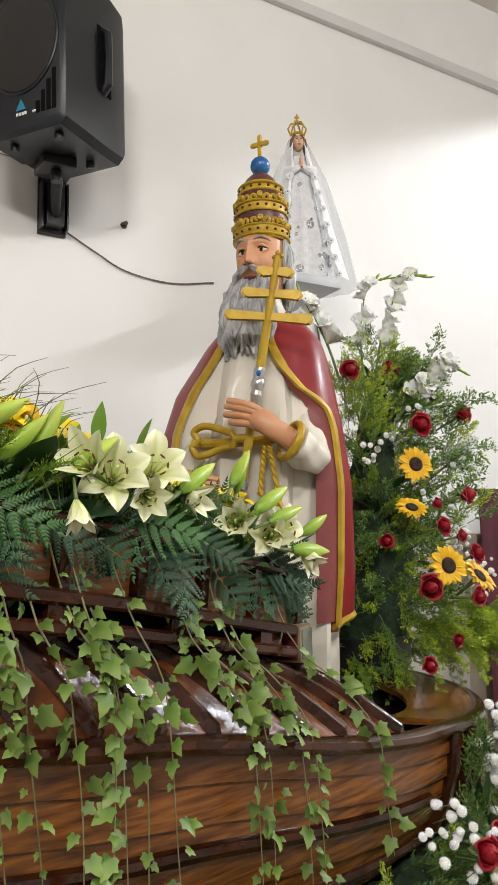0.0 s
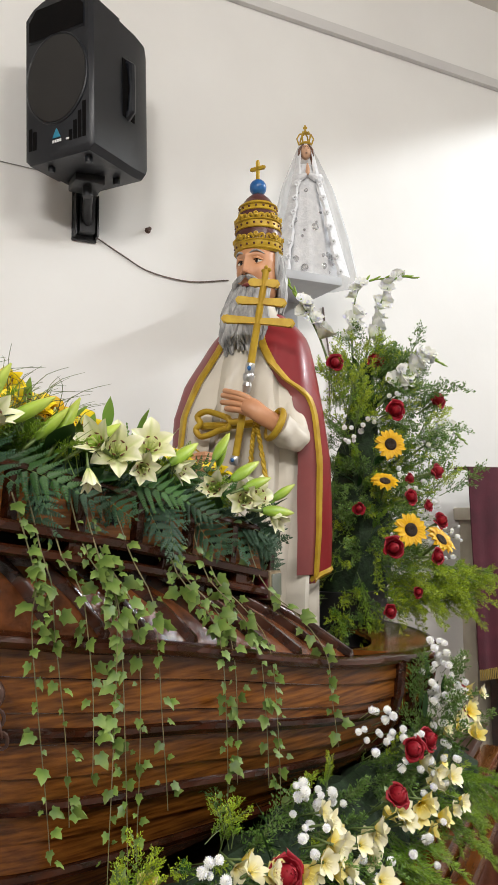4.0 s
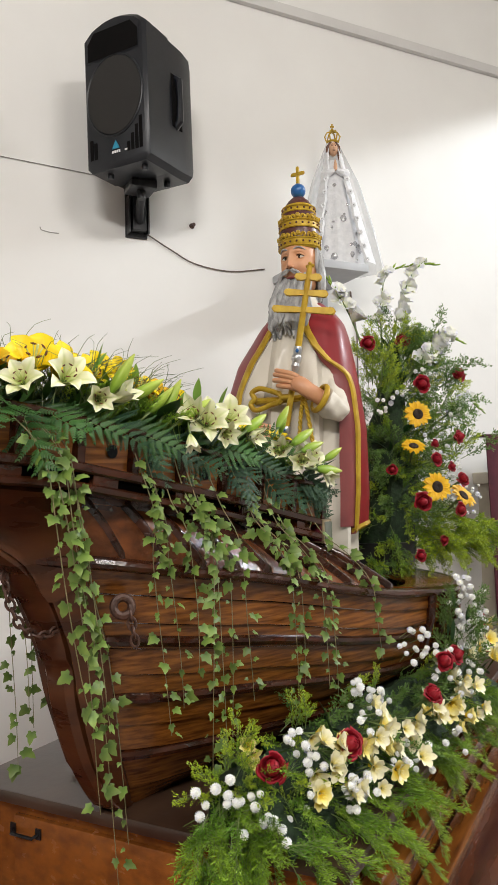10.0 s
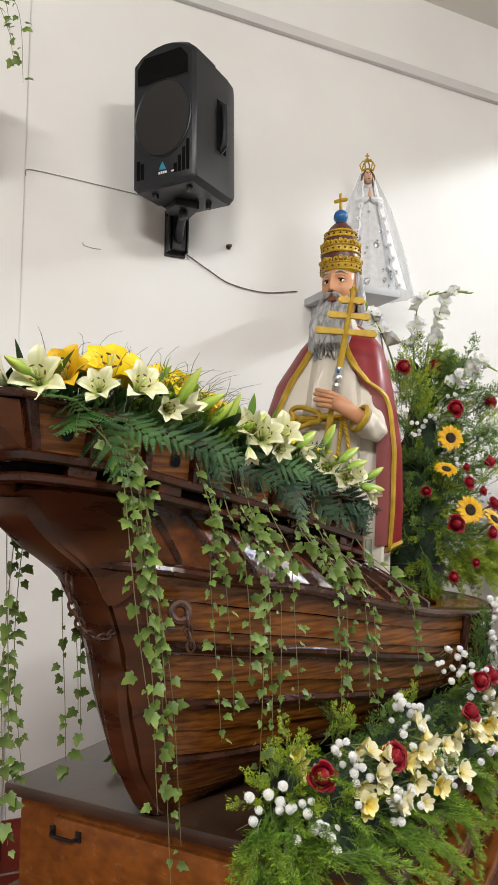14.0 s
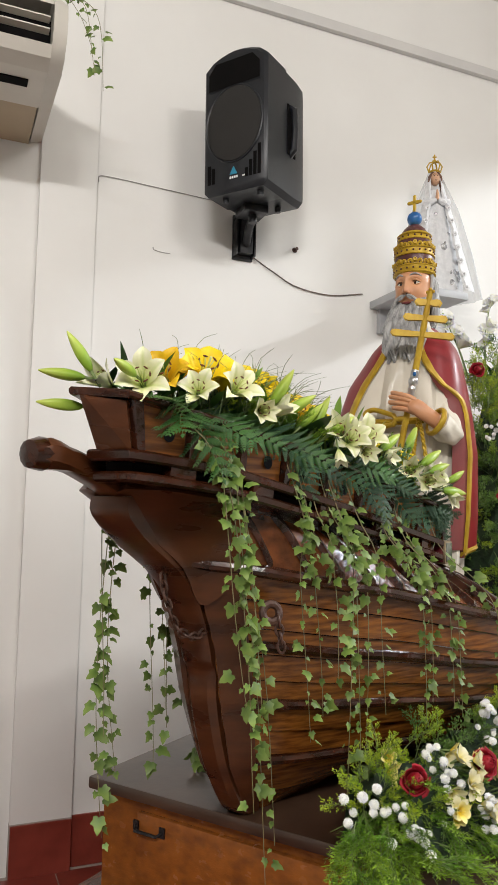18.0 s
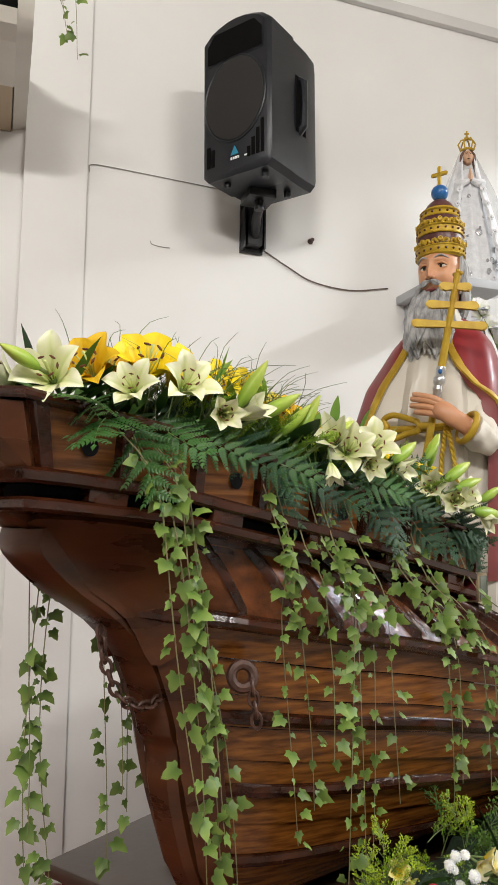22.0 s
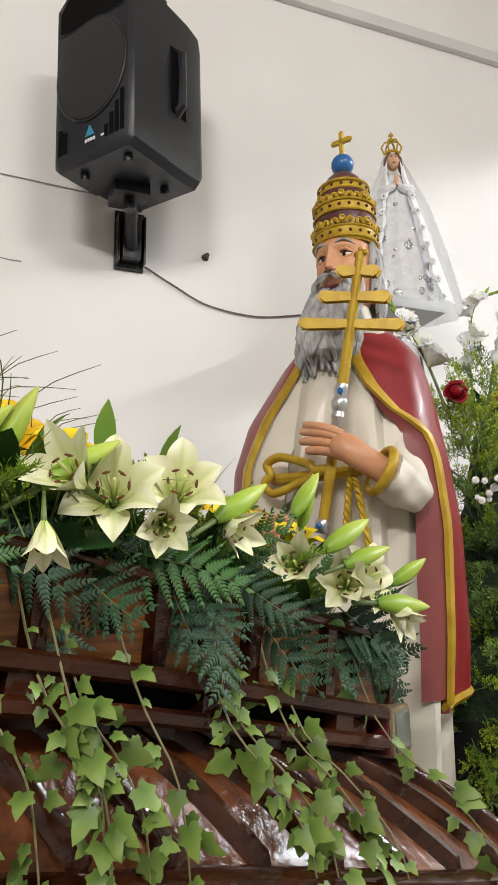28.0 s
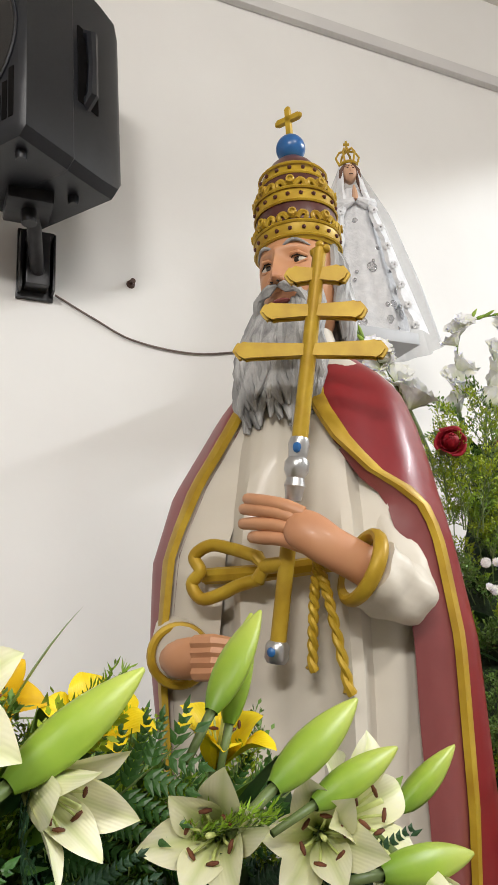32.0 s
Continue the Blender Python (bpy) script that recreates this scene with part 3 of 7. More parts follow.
M_SKIN = material("flesh_painted_plaster", (0.56, 0.27, 0.135), (0.63, 0.32, 0.165), 8, 0.45, coat=0.05, c3=(0.46, 0.17, 0.09), scale3=14, mix3=0.4)
M_BEARD = material("grey_painted_plaster", (0.20, 0.20, 0.20), (0.46, 0.46, 0.455), 30, 0.36, bump=0.4, bscale=160, stretch=(2, 2, 0.5))
M_BLUE = material("blue_enamel", (0.015, 0.10, 0.30), (0.025, 0.14, 0.38), 20, 0.3, bump=0.15, bscale=50)
M_BROWN = material("maroon_brown_enamel", (0.07, 0.02, 0.018), (0.10, 0.03, 0.026), 20, 0.35)
M_EYE = material("dark_eye_paint", (0.02, 0.014, 0.01), (0.03, 0.02, 0.015), 20, 0.2)
STM = [M_ROBE, M_CAPE, M_LINING, M_GOLD, M_SKIN, M_BEARD, M_BLUE, M_BROWN, M_EYE, M_SILVER]
ROBE, CAPE, LIN, GOLD, SKIN, BEARD, BLUE, BROWN, EYEM, SILV = range(10)


def ellipsoid(bm, c, r, mi, n=14, rot=None):
    m = Matrix.Translation(c) @ (rot or Matrix()) @ Matrix.Diagonal((*r, 1))
    k = max(5, n * 2 // 3)
    rings = [[bm.verts.new(m @ Vector((math.sin(math.pi * i / k) * math.cos(2 * math.pi * j / n), math.sin(math.pi * i / k) * math.sin(2 * math.pi * j / n), math.cos(math.pi * i / k)))) for j in range(n)] for i in range(1, k)]
    top, bot = bm.verts.new(m @ Vector((0, 0, 1))), bm.verts.new(m @ Vector((0, 0, -1)))
    fs = []
    for a, b in zip(rings, rings[1:]):
        fs += [bm.faces.new((a[j], b[j], b[(j + 1) % n], a[(j + 1) % n])) for j in range(n)]
    fs += [bm.faces.new((top, rings[0][j], rings[0][(j + 1) % n])) for j in range(n)]
    fs += [bm.faces.new((bot, rings[-1][(j + 1) % n], rings[-1][j])) for j in range(n)]
    for f in fs:
        f.material_index = mi


bm = bmesh.new()
# robe with soft vertical folds
zs = [1.06, 1.14, 1.25, 1.4, 1.55, 1.68, 1.78, 1.88, 1.95, 2.0, 2.03, 2.07]
rx = [0.166, 0.166, 0.168, 0.174, 0.184, 0.186, 0.180, 0.155, 0.12, 0.095, 0.06, 0.05]
ry = [0.15, 0.15, 0.148, 0.145, 0.142, 0.14, 0.13, 0.115, 0.095, 0.078, 0.055, 0.05]
rows = []
for i in range(45):
    z = 1.06 + (2.07 - 1.06) * i / 44
    a, b = interp(zs, rx, z), interp(zs, ry, z)
    amp = interp([1.06, 1.5, 1.75, 1.9, 2.0], [0.02, 0.016, 0.011, 0.006, 0.0], z)
    row = []
    for k in range(72):
        t = 2 * math.pi * k / 72
        w = 1 + amp / 0.16 * (math.sin(9 * t + 1.5 * z) + 0.6 * math.sin(17 * t - 2 * z))
        row.append((a * math.sin(t) * w - interp([1.06, 1.5, 1.8, 1.95], [0.030, 0.022, 0.018, 0.0], z), -b * math.cos(t) * w - 0.02, z))
    rows.append(row)
grid(bm, rows, ROBE, closed=True)
# cape, its lining and its gold border
HEM = 1.283
cz = [1.283, 1.40, 1.60, 1.73, 1.83, 1.90, 1.95, 1.985, 2.01, 2.03]
ccx = [-0.026, -0.028, -0.031, -0.033, -0.026, -0.01, -0.005, 0, 0, 0]
ccy = [-0.015, -0.02, -0.03, -0.03, -0.02, -0.01, 0.0, 0.0, 0.005, 0.01]
crx = [0.215, 0.226, 0.234, 0.222, 0.197, 0.165, 0.145, 0.118, 0.09, 0.07]
cry = [0.175, 0.175, 0.172, 0.165, 0.152, 0.138, 0.122, 0.105, 0.088, 0.07]
prz = [1.283, 1.6, 1.72, 1.765, 1.79, 1.815, 1.86, 1.93, 2.03]
prt = [84, 84, 83, 79, 70, 54, 38, 24, 22]
plt_ = [34, 33, 30, 28, 26, 24, 21, 18, 13]


def cape_point(z, t, inset=0.0):
    a, b = interp(cz, crx, z) - inset, interp(cz, cry, z) - inset
    amp = interp([1.235, 1.6, 1.9, 2.03], [0.012, 0.008, 0.004, 0.0], z)
    w = amp * math.sin(5 * t + 3 * z) + amp * 0.5 * math.sin(11 * t) + 0.003 * math.exp(-((math.degrees(t) % 360 - 288) / 22) ** 2) * interp([1.5, 1.7, 1.9, 2.0], [1, 1, 0.6, 0], z)
    return Vector((interp(cz, ccx, z) + (a + w) * math.sin(t), interp(cz, ccy, z) - (b + w) * math.cos(t), z))


def cape_grid(inset, mi):
    rows = []
    for i in range(41):
        z = HEM + (2.03 - HEM) * i / 40
        t0, t1 = radians(interp(prz, prt, z)), radians(360 - interp(prz, plt_, z))
        rows.append([cape_point(z + (0.018 * math.sin(4 * (t0 + (t1 - t0) * k / 60)) if i == 0 else 0), t0 + (t1 - t0) * k / 60, inset) for k in range(61)])
    grid(bm, rows, mi)


cape_grid(0.0, CAPE)
cape_grid(0.010, LIN)
for tab, sgn in ((prt, 1), (plt_, -1)):
    pts = []
    for i in range(33):
        z = HEM + (2.03 - HEM) * i / 32
        t = radians(interp(prz, tab, z)) * sgn
        wd = radians(interp([HEM, 1.6, 1.8, 2.03], [6.5, 6.3, 6.8, 8.0], z)) * sgn
        pts.append([cape_point(z, t - wd * 0.15, 0.002), cape_point(z, t, -0.006), cape_point(z, t + wd * 0.5, -0.007), cape_point(z, t + wd, -0.004), cape_point(z, t + wd * 1.06, 0.004)])
    grid(bm, pts, GOLD)
t0, t1 = radians(84), radians(310)
tube(bm, [cape_point(HEM + 0.018 * math.sin(4 * (t0 + (t1 - t0) * k / 60)), t0 + (t1 - t0) * k / 60, 0.004) for k in range(61)], 0.010, 6, GOLD)
# the turned lining inside the right border
rows = []
for i in range(29):
    z = 1.292 + 0.56 * i / 28
    t = radians(interp(prz, prt, z))
    w = radians(interp([1.29, 1.5, 1.68, 1.76, 1.80, 1.85], [22, 21, 18, 15, 7, 0.5], z))
    rows.append([cape_point(z, t - w * k / 4, 0.003 + 0.0035 * k) for k in range(5)])
grid(bm, rows, LIN)
# the robe drawn out to the border on the other side
rows = []
for i in range(29):
    z = HEM + 0.02 + 0.66 * i / 28
    t = -radians(interp(prz, plt_, z))
    rows.append([cape_point(z, t + radians(20) * (k / 5) ** 1.3 - radians(3), 0.004 + 0.028 * k / 5) for k in range(6)])
grid(bm, rows, ROBE)
# folded-back lower corner of the cape
c0 = cape_point(1.298, radians(84))
grid(bm, [[c0 + Vector((0.004, 0, 0.03)), c0 + Vector((-0.055, 0.01, 0.02))], [c0 + Vector((0.0, 0, -0.03)), c0 + Vector((-0.03, 0.01, -0.035))]], LIN)

# head, beard and hair
rows = []
for i in range(57):
    z = 2.055 + 0.185 * i / 56
    f = (z - 2.055) / 0.185
    w = interp([0, 0.2, 0.45, 0.7, 0.85, 1.0], [0.034, 0.050, 0.060, 0.063, 0.060, 0.054], f)
    row = []
    for k in range(112):
        t = 2 * math.pi * k / 112
        t += 0.32 * math.sin(2 * t) * 0.5 if math.cos(t) > 0 else 0
        fx, fy = math.sin(t), -math.cos(t)
        p = Vector((w * fx, w * (1.14 if fy < 0 else 1.05) * fy - 0.010, z))
        if fy < -0.05:
            e = math.exp(-((abs(p.x) - 0.027) / 0.0145) ** 2)
            p.y -= 0.0045 * math.exp(-((z - 2.200) / 0.008) ** 2) * math.exp(-(p.x / 0.046) ** 4)
            p.y += 0.0125 * e * math.exp(-((z - 2.181) / 0.0105) ** 2)
            p.y -= 0.0060 * math.exp(-((abs(p.x) - 0.035) / 0.015) ** 2) * math.exp(-((z - 2.152) / 0.016) ** 2)
            wn = interp([2.134, 2.146, 2.165, 2.20], [0.0135, 0.0128, 0.0092, 0.0080], z)
            p.y -= interp([2.132, 2.137, 2.143, 2.149, 2.165, 2.185, 2.198, 2.21], [0.0, 0.010, 0.0235, 0.0250, 0.0185, 0.0095, 0.005, 0.0], z) * math.exp(-(abs(p.x) / wn) ** 2.4)
        row.append(p)
    rows.append(row)
grid(bm, rows, SKIN, closed=True)
for sx in (-1, 1):
    ellipsoid(bm, (0.0095 * sx, -0.0900, 2.1425), (0.0055, 0.0075, 0.0052), SKIN, 12)
    ellipsoid(bm, (0.0055 * sx, -0.0965, 2.1375), (0.0024, 0.0036, 0.0012), EYEM, 8)
    ellipsoid(bm, (0.027 * sx, -0.0600, 2.1795), (0.0130, 0.0085, 0.0068), ROBE, 16)
    ellipsoid(bm, (0.0255 * sx, -0.0665, 2.1800), (0.0052, 0.0026, 0.0053), EYEM, 14)
    tube(bm, [(0.0135 * sx, -0.0685, 2.1815), (0.021 * sx, -0.0712, 2.1862), (0.029 * sx, -0.0705, 2.1868), (0.0395 * sx, -0.0620, 2.1815)], [0.0010, 0.0017, 0.0018, 0.0012], 7, EYEM)
    tube(bm, [(0.0120 * sx, -0.0700, 2.1840), (0.020 * sx, -0.0728, 2.1895), (0.030 * sx, -0.0722, 2.1900), (0.0420 * sx, -0.0615, 2.1835)], [0.0022, 0.0036, 0.0036, 0.0022], 9, SKIN)
    tube(bm, [(0.0135 * sx, -0.0680, 2.1775), (0.021 * sx, -0.0695, 2.1722), (0.030 * sx, -0.0685, 2.1722), (0.0400 * sx, -0.0615, 2.1785)], [0.0014, 0.0024, 0.0024, 0.0014], 9, SKIN)
    tube(bm, smoothed([(0.0095 * sx, -0.0815, 2.2015), (0.022 * sx, -0.0800, 2.2085), (0.034 * sx, -0.0735, 2.2085), (0.047 * sx, -0.0590, 2.2010)], 12), [0.0014, 0.0022, 0.0028, 0.0031, 0.0032, 0.0031, 0.0030, 0.0028, 0.0025, 0.0021, 0.0016, 0.0009], 9, BEARD)
    for k in range(7):
        q = k / 6
        tube(bm, smoothed([((0.001 + 0.002 * k) * sx, -0.0890 - 0.002 * q, 2.1335 - 0.002 * k), ((0.018 + 0.003 * k) * sx, -0.0930 + 0.002 * q, 2.1300 - 0.0022 * k), ((0.038 + 0.001 * k) * sx, -0.080, 2.1140 - 0.003 * k), ((0.054 - 0.001 * k) * sx, -0.064, 2.085 - 0.004 * k)], 9), [0.0028, 0.0042, 0.0050, 0.0052, 0.0052, 0.0050, 0.0046, 0.0038, 0.0015], 6, BEARD)
    ellipsoid(bm, (0.064 * sx, 0.0, 2.155), (0.007, 0.014, 0.022), SKIN, 10)
ellipsoid(bm, (0, -0.083, 2.1085), (0.017, 0.009, 0.0048), LIN, 12)
rng = random.Random(5)
ellipsoid(bm, (0.0, -0.054, 2.0), (0.056, 0.045, 0.122), BEARD, 16)
for i in range(60):
    f = i / 59
    layer = i % 3
    ang = (f - 0.5) * 2.5
    x0, y0 = 0.056 * math.sin(ang), -0.035 - 0.045 * math.cos(ang) - 0.004 * layer
    z0, z1 = 2.100 - 0.012 * layer + 0.03 * abs(math.sin(ang)), 1.868 + 0.045 * abs(math.sin(ang)) + 0.04 * math.exp(-(ang / 0.3) ** 2) + rng.uniform(0, 0.015) + 0.02 * (layer == 2)
    ph, pts = rng.uniform(0, 6.28), []
    for k in range(9):
        h = k / 8
        pts.append((x0 * (1 + 0.30 * math.sin(math.pi * h * 0.8)) + (0.002 + 0.007 * h) * math.sin(10 * h + 0.45 * i) - 0.30 * x0 * h + 0.010 * h * (1 if x0 > 0 else -1), y0 - 0.018 * math.sin(math.pi * h) - 0.012 * h - 0.048 * h ** 1.6 + 0.004 * math.cos(6 * h + ph), z0 + (z1 - z0) * h))
    tube(bm, pts, [0.005, 0.0075, 0.0085, 0.0090, 0.0096, 0.0100, 0.0098, 0.0078, 0.0020], 8, BEARD)
for i in range(46):
    ang = radians(82 + 166 * i / 45)
    ph, pts = rng.uniform(0, 6.28), []
    for k in range(7):
        h = k / 6
        r = 0.056 + 0.016 * math.sin(2.6 * h)
        pts.append((r * math.sin(ang) + 0.005 * math.sin(6 * h + ph), -0.005 - (r + 0.004) * math.cos(ang) + 0.005 * math.cos(5 * h + ph), 2.225 - (0.15 + 0.04 * math.sin(ang * 3 + i)) * h))
    tube(bm, pts, [0.005, 0.007, 0.0075, 0.0075, 0.007, 0.006, 0.003], 6, BEARD)

# triple crown with its orb and cross
prof = [(0.066, 2.216), (0.0695, 2.220), (0.0705, 2.246), (0.0685, 2.247), (0.0685, 2.262), (0.068, 2.272), (0.0665, 2.280), (0.0680, 2.282), (0.0660, 2.302), (0.0635, 2.304), (0.061, 2.318), (0.0565, 2.334), (0.0575, 2.336), (0.053, 2.352), (0.047, 2.362), (0.036, 2.378), (0.022, 2.390), (0.006, 2.395)]
cols = [GOLD, GOLD, GOLD, BROWN, BROWN, BROWN, BROWN, GOLD, GOLD, BROWN, BROWN, BROWN, GOLD, GOLD, BROWN, BROWN, GOLD]
prof = [(r, 2.405 - (2.395 - z) * 1.07) for r, z in prof]
rings = [[bm.verts.new((r * math.cos(2 * math.pi * k / 40), r * math.sin(2 * math.pi * k / 40) - 0.008, z)) for k in range(40)] for r, z in prof]
for i, (a, b) in enumerate(zip(rings, rings[1:])):
    for k in range(40):
        bm.faces.new((a[k], a[(k + 1) % 40], b[(k + 1) % 40], b[k])).material_index = cols[i]
for zb, rb, nb in ((2.2325, 0.0703, 20), (2.2955, 0.0675, 20), (2.351, 0.0560, 16)):
    for k in range(nb):
        a = 2 * math.pi * k / nb
        ellipsoid(bm, (rb * math.cos(a), rb * math.sin(a) - 0.008, zb), (0.004, 0.004, 0.0035), BROWN, 6)
    for dz in (-0.012, 0.012):
        tube(bm, [(rb * 1.012 * math.cos(2 * math.pi * k / 30), rb * 1.012 * math.sin(2 * math.pi * k / 30) - 0.008, zb + dz * (0.75 if zb > 2.34 else 1)) for k in range(31)], 0.0026, 5, GOLD)
for zb, rb in ((2.2475, 0.0665), (2.3095, 0.0615)):
    for k in range(8):
        a = 2 * math.pi * (k + 0.5) / 8
        up = Vector((math.cos(a), math.sin(a), 0))
        tg = Vector((-math.sin(a), math.cos(a), 0))
        c = up * (rb + 0.002) + Vector((0, -0.008, zb))
        ellipsoid(bm, c + Vector((0, 0, 0.011)) - up * 0.002, (0.0085, 0.0085, 0.0095), GOLD, 10)
        torus(bm, 0.0052, 0.0020, Matrix.Translation(c + Vector((0, 0, 0.012)) + up * 0.006) @ up.to_track_quat("Z", "Y").to_matrix().to_4x4(), 12, 6, GOLD)
        for sg in (-1, 1):
            tube(bm, smoothed([c + tg * (0.007 * sg) + Vector((0, 0, 0.002)), c + tg * (0.014 * sg) + Vector((0, 0, 0.012)) - up * 0.001, c + tg * (0.0215 * sg) + Vector((0, 0, 0.010)) - up * 0.003, c + tg * (0.0215 * sg) + Vector((0, 0, 0.003)) - up * 0.003, c + tg * (0.017 * sg) + Vector((0, 0, 0.003)) - up * 0.002], 12), [0.0042, 0.0046, 0.0048, 0.0048, 0.0046, 0.0044, 0.0042, 0.004, 0.0038, 0.0035, 0.003, 0.002], 6, GOLD)
ellipsoid(bm, (0, -0.006, 2.427), (0.0255, 0.0255, 0.0255), BLUE, 20)
box(bm, -0.0045, 0.0045, -0.0105, -0.0015, 2.448, 2.508, mi=GOLD)
box(bm, -0.021, 0.021, -0.0105, -0.0015, 2.482, 2.492, mi=GOLD)
for px, pz in ((-0.021, 2.487), (0.021, 2.487), (0, 2.508)):
    ellipsoid(bm, (px, -0.006, pz), (0.006, 0.0045, 0.006), GOLD, 8)


# arms, hands, staff, key and cord
def staff_x(z):
    return 0.072 + 0.20 * (z - 1.82)


YS = -0.205
tube(bm, [(staff_x(z), YS, z) for z in (1.595, 1.65, 1.75)], 0.010, 10, GOLD)
tube(bm, [(staff_x(z), YS, z) for z in (1.85, 1.98, 2.098)], [0.0105, 0.0098, 0.009], 10, GOLD)
tube(bm, [(staff_x(z), YS, z) for z in (1.775, 1.79, 1.793, 1.803, 1.812, 1.822, 1.828, 1.845, 1.853)], [0.010, 0.012, 0.0135, 0.011, 0.0155, 0.0155, 0.0115, 0.0135, 0.011], 12, SILV)
tube(bm, [(staff_x(z), YS, z) for z in (1.585, 1.59, 1.605, 1.61)], [0.011, 0.0145, 0.0145, 0.011], 12, SILV)
ellipsoid(bm, (staff_x(1.838) + 0.004, YS - 0.012, 1.838), (0.006, 0.004, 0.007), BLUE, 8)
ellipsoid(bm, (staff_x(1.598), YS - 0.014, 1.598), (0.006, 0.004, 0.006), BLUE, 8)
for z, h in ((2.062, 0.038), (2.014, 0.064), (1.963, 0.094)):
    c = Vector((staff_x(z), YS, z))
    d = Vector((0.93, 0.36, -0.11)).normalized()
    fr = Matrix.Translation(c) @ Matrix((d, d.cross(Vector((0, 0, 1))).normalized() * -1, Vector((0, 0, 1)))).transposed().to_4x4()
    half = [(0, 0.0078), (h - 0.016, 0.0070), (h - 0.010, 0.0085), (h - 0.003, 0.0118), (h + 0.001, 0.0070), (h + 0.005, 0.0)]
    poly = half + [(x, -z) for x, z in half[-2::-1]]
    poly += [(-x, z) for x, z in poly[-2:0:-1]]
    bar = bmesh.new()
    prism(bar, poly, -0.007, 0.007, GOLD, 0.0035)
    bmesh.ops.transform(bar, matrix=fr, verts=bar.verts)
    for face in bar.faces:
        bm.faces.new([bm.verts.new(v.co) for v in face.verts]).material_index = GOLD
    bar.free()
ct = Vector((staff_x(2.098), YS, 2.098))
for off in ((-0.009, 0, -0.002), (0.009, 0, -0.002), (0, 0, 0.006)):
    ellipsoid(bm, ct + Vector(off), (0.006, 0.006, 0.006), GOLD, 8)
# key bow: three lobes, its shank behind the hand
kc = Vector((-0.055, YS + 0.004, 1.702))
loop = [(0.062, 0.010), (0.022, 0.025), (-0.014, 0.034), (-0.040, 0.022), (-0.031, 0.002), (-0.045, -0.014), (-0.030, -0.034), (0.002, -0.029), (0.024, -0.022), (0.062, -0.016)]
tube(bm, smoothed([kc + Vector((x, 0.006 * math.cos(20 * x), z)) for x, z in loop], 48), 0.0085, 10, GOLD)
tube(bm, [kc + Vector((0.058, 0, 0.012)), kc + Vector((0.07, 0, -0.002)), kc + Vector((0.058, 0, -0.018))], 0.009, 10, GOLD)
tube(bm, [kc + Vector((0.068, 0, -0.002)), (staff_x(1.70), YS, 1.70)], 0.010, 10, GOLD)
# left sleeve, cuff and hand
sl = smoothed([(0.065, -0.03, 1.86), (0.112, -0.055, 1.77), (0.146, -0.08, 1.69), (0.164, -0.115, 1.657), (0.154, -0.155, 1.668), (0.143, -0.183, 1.685)], 22)
rings = tube(bm, sl, [interp([0, 0.4, 0.75, 1], [0.026, 0.033, 0.039, 0.041], i / 21) for i in range(22)], 28, ROBE)
for i, rg_ in enumerate(rings):
    c = sl[i]
    for k, v in enumerate(rg_):
        v.co += (v.co - c) * (0.07 * math.sin(5 * k * 2 * math.pi / 28 + 0.55 * i) + 0.05 * math.sin(1.4 * i + 2 * math.sin(2 * math.pi * k / 28)))
torus(bm, 0.041, 0.0075, Matrix.Translation((0.139, -0.188, 1.688)) @ Vector((-0.62, -0.70, 0.42)).to_track_quat("Z", "Y").to_matrix().to_4x4() @ Matrix.Diagonal((1, 1, 1.25, 1)), 36, 10, GOLD)
tube(bm, smoothed([(0.155, -0.170, 1.678), (0.132, -0.198, 1.698), (0.112, -0.218, 1.714), (0.094, -0.226, 1.730), (0.078, -0.229, 1.739), (0.066, -0.229, 1.744)], 14), [0.018, 0.0175, 0.017, 0.017, 0.017, 0.0172, 0.0178, 0.018, 0.018, 0.0178, 0.017, 0.0155, 0.012, 0.006], 18, SKIN, flat=1.45)
for z0, z1, xt in ((1.757, 1.782, 0.008), (1.747, 1.770, 0.002), (1.733, 1.752, 0.000), (1.719, 1.734, 0.012)):
    tube(bm, smoothed([(0.086, -0.226, z0 - 0.004), (0.062, -0.235, z0 * 0.7 + z1 * 0.3 + 0.002), (0.033, -0.236, z0 * 0.35 + z1 * 0.65 + 0.002), (xt + 0.004, -0.227, z1), (xt, -0.2245, z1)], 12), [0.0095, 0.0097, 0.0095, 0.0088, 0.0085, 0.0086, 0.0082, 0.0077, 0.0075, 0.007, 0.0055, 0.002], 10, SKIN)
# right sleeve, cuff and hand
tube(bm, smoothed([(-0.09, -0.03, 1.87), (-0.15, -0.055, 1.77), (-0.168, -0.085, 1.68), (-0.158, -0.14, 1.62), (-0.125, -0.195, 1.60)], 12), [0.03, 0.04, 0.047, 0.05, 0.05, 0.049, 0.047, 0.046, 0.044, 0.042, 0.039, 0.037], 20, ROBE)
torus(bm, 0.037, 0.006, Matrix.Translation((-0.124, -0.196, 1.599)) @ Vector((0.65, -0.76, 0)).to_track_quat("Z", "Y").to_matrix().to_4x4(), 30, 8, GOLD)
ellipsoid(bm, (-0.09, -0.222, 1.595), (0.045, 0.022, 0.026), SKIN, 12)
for z in (1.578, 1.590, 1.602, 1.613):
    tube(bm, [(-0.07, -0.235, z), (-0.04, -0.24, z), (-0.015, -0.225, z - 0.004)], [0.010, 0.010, 0.007], 8, SKIN)
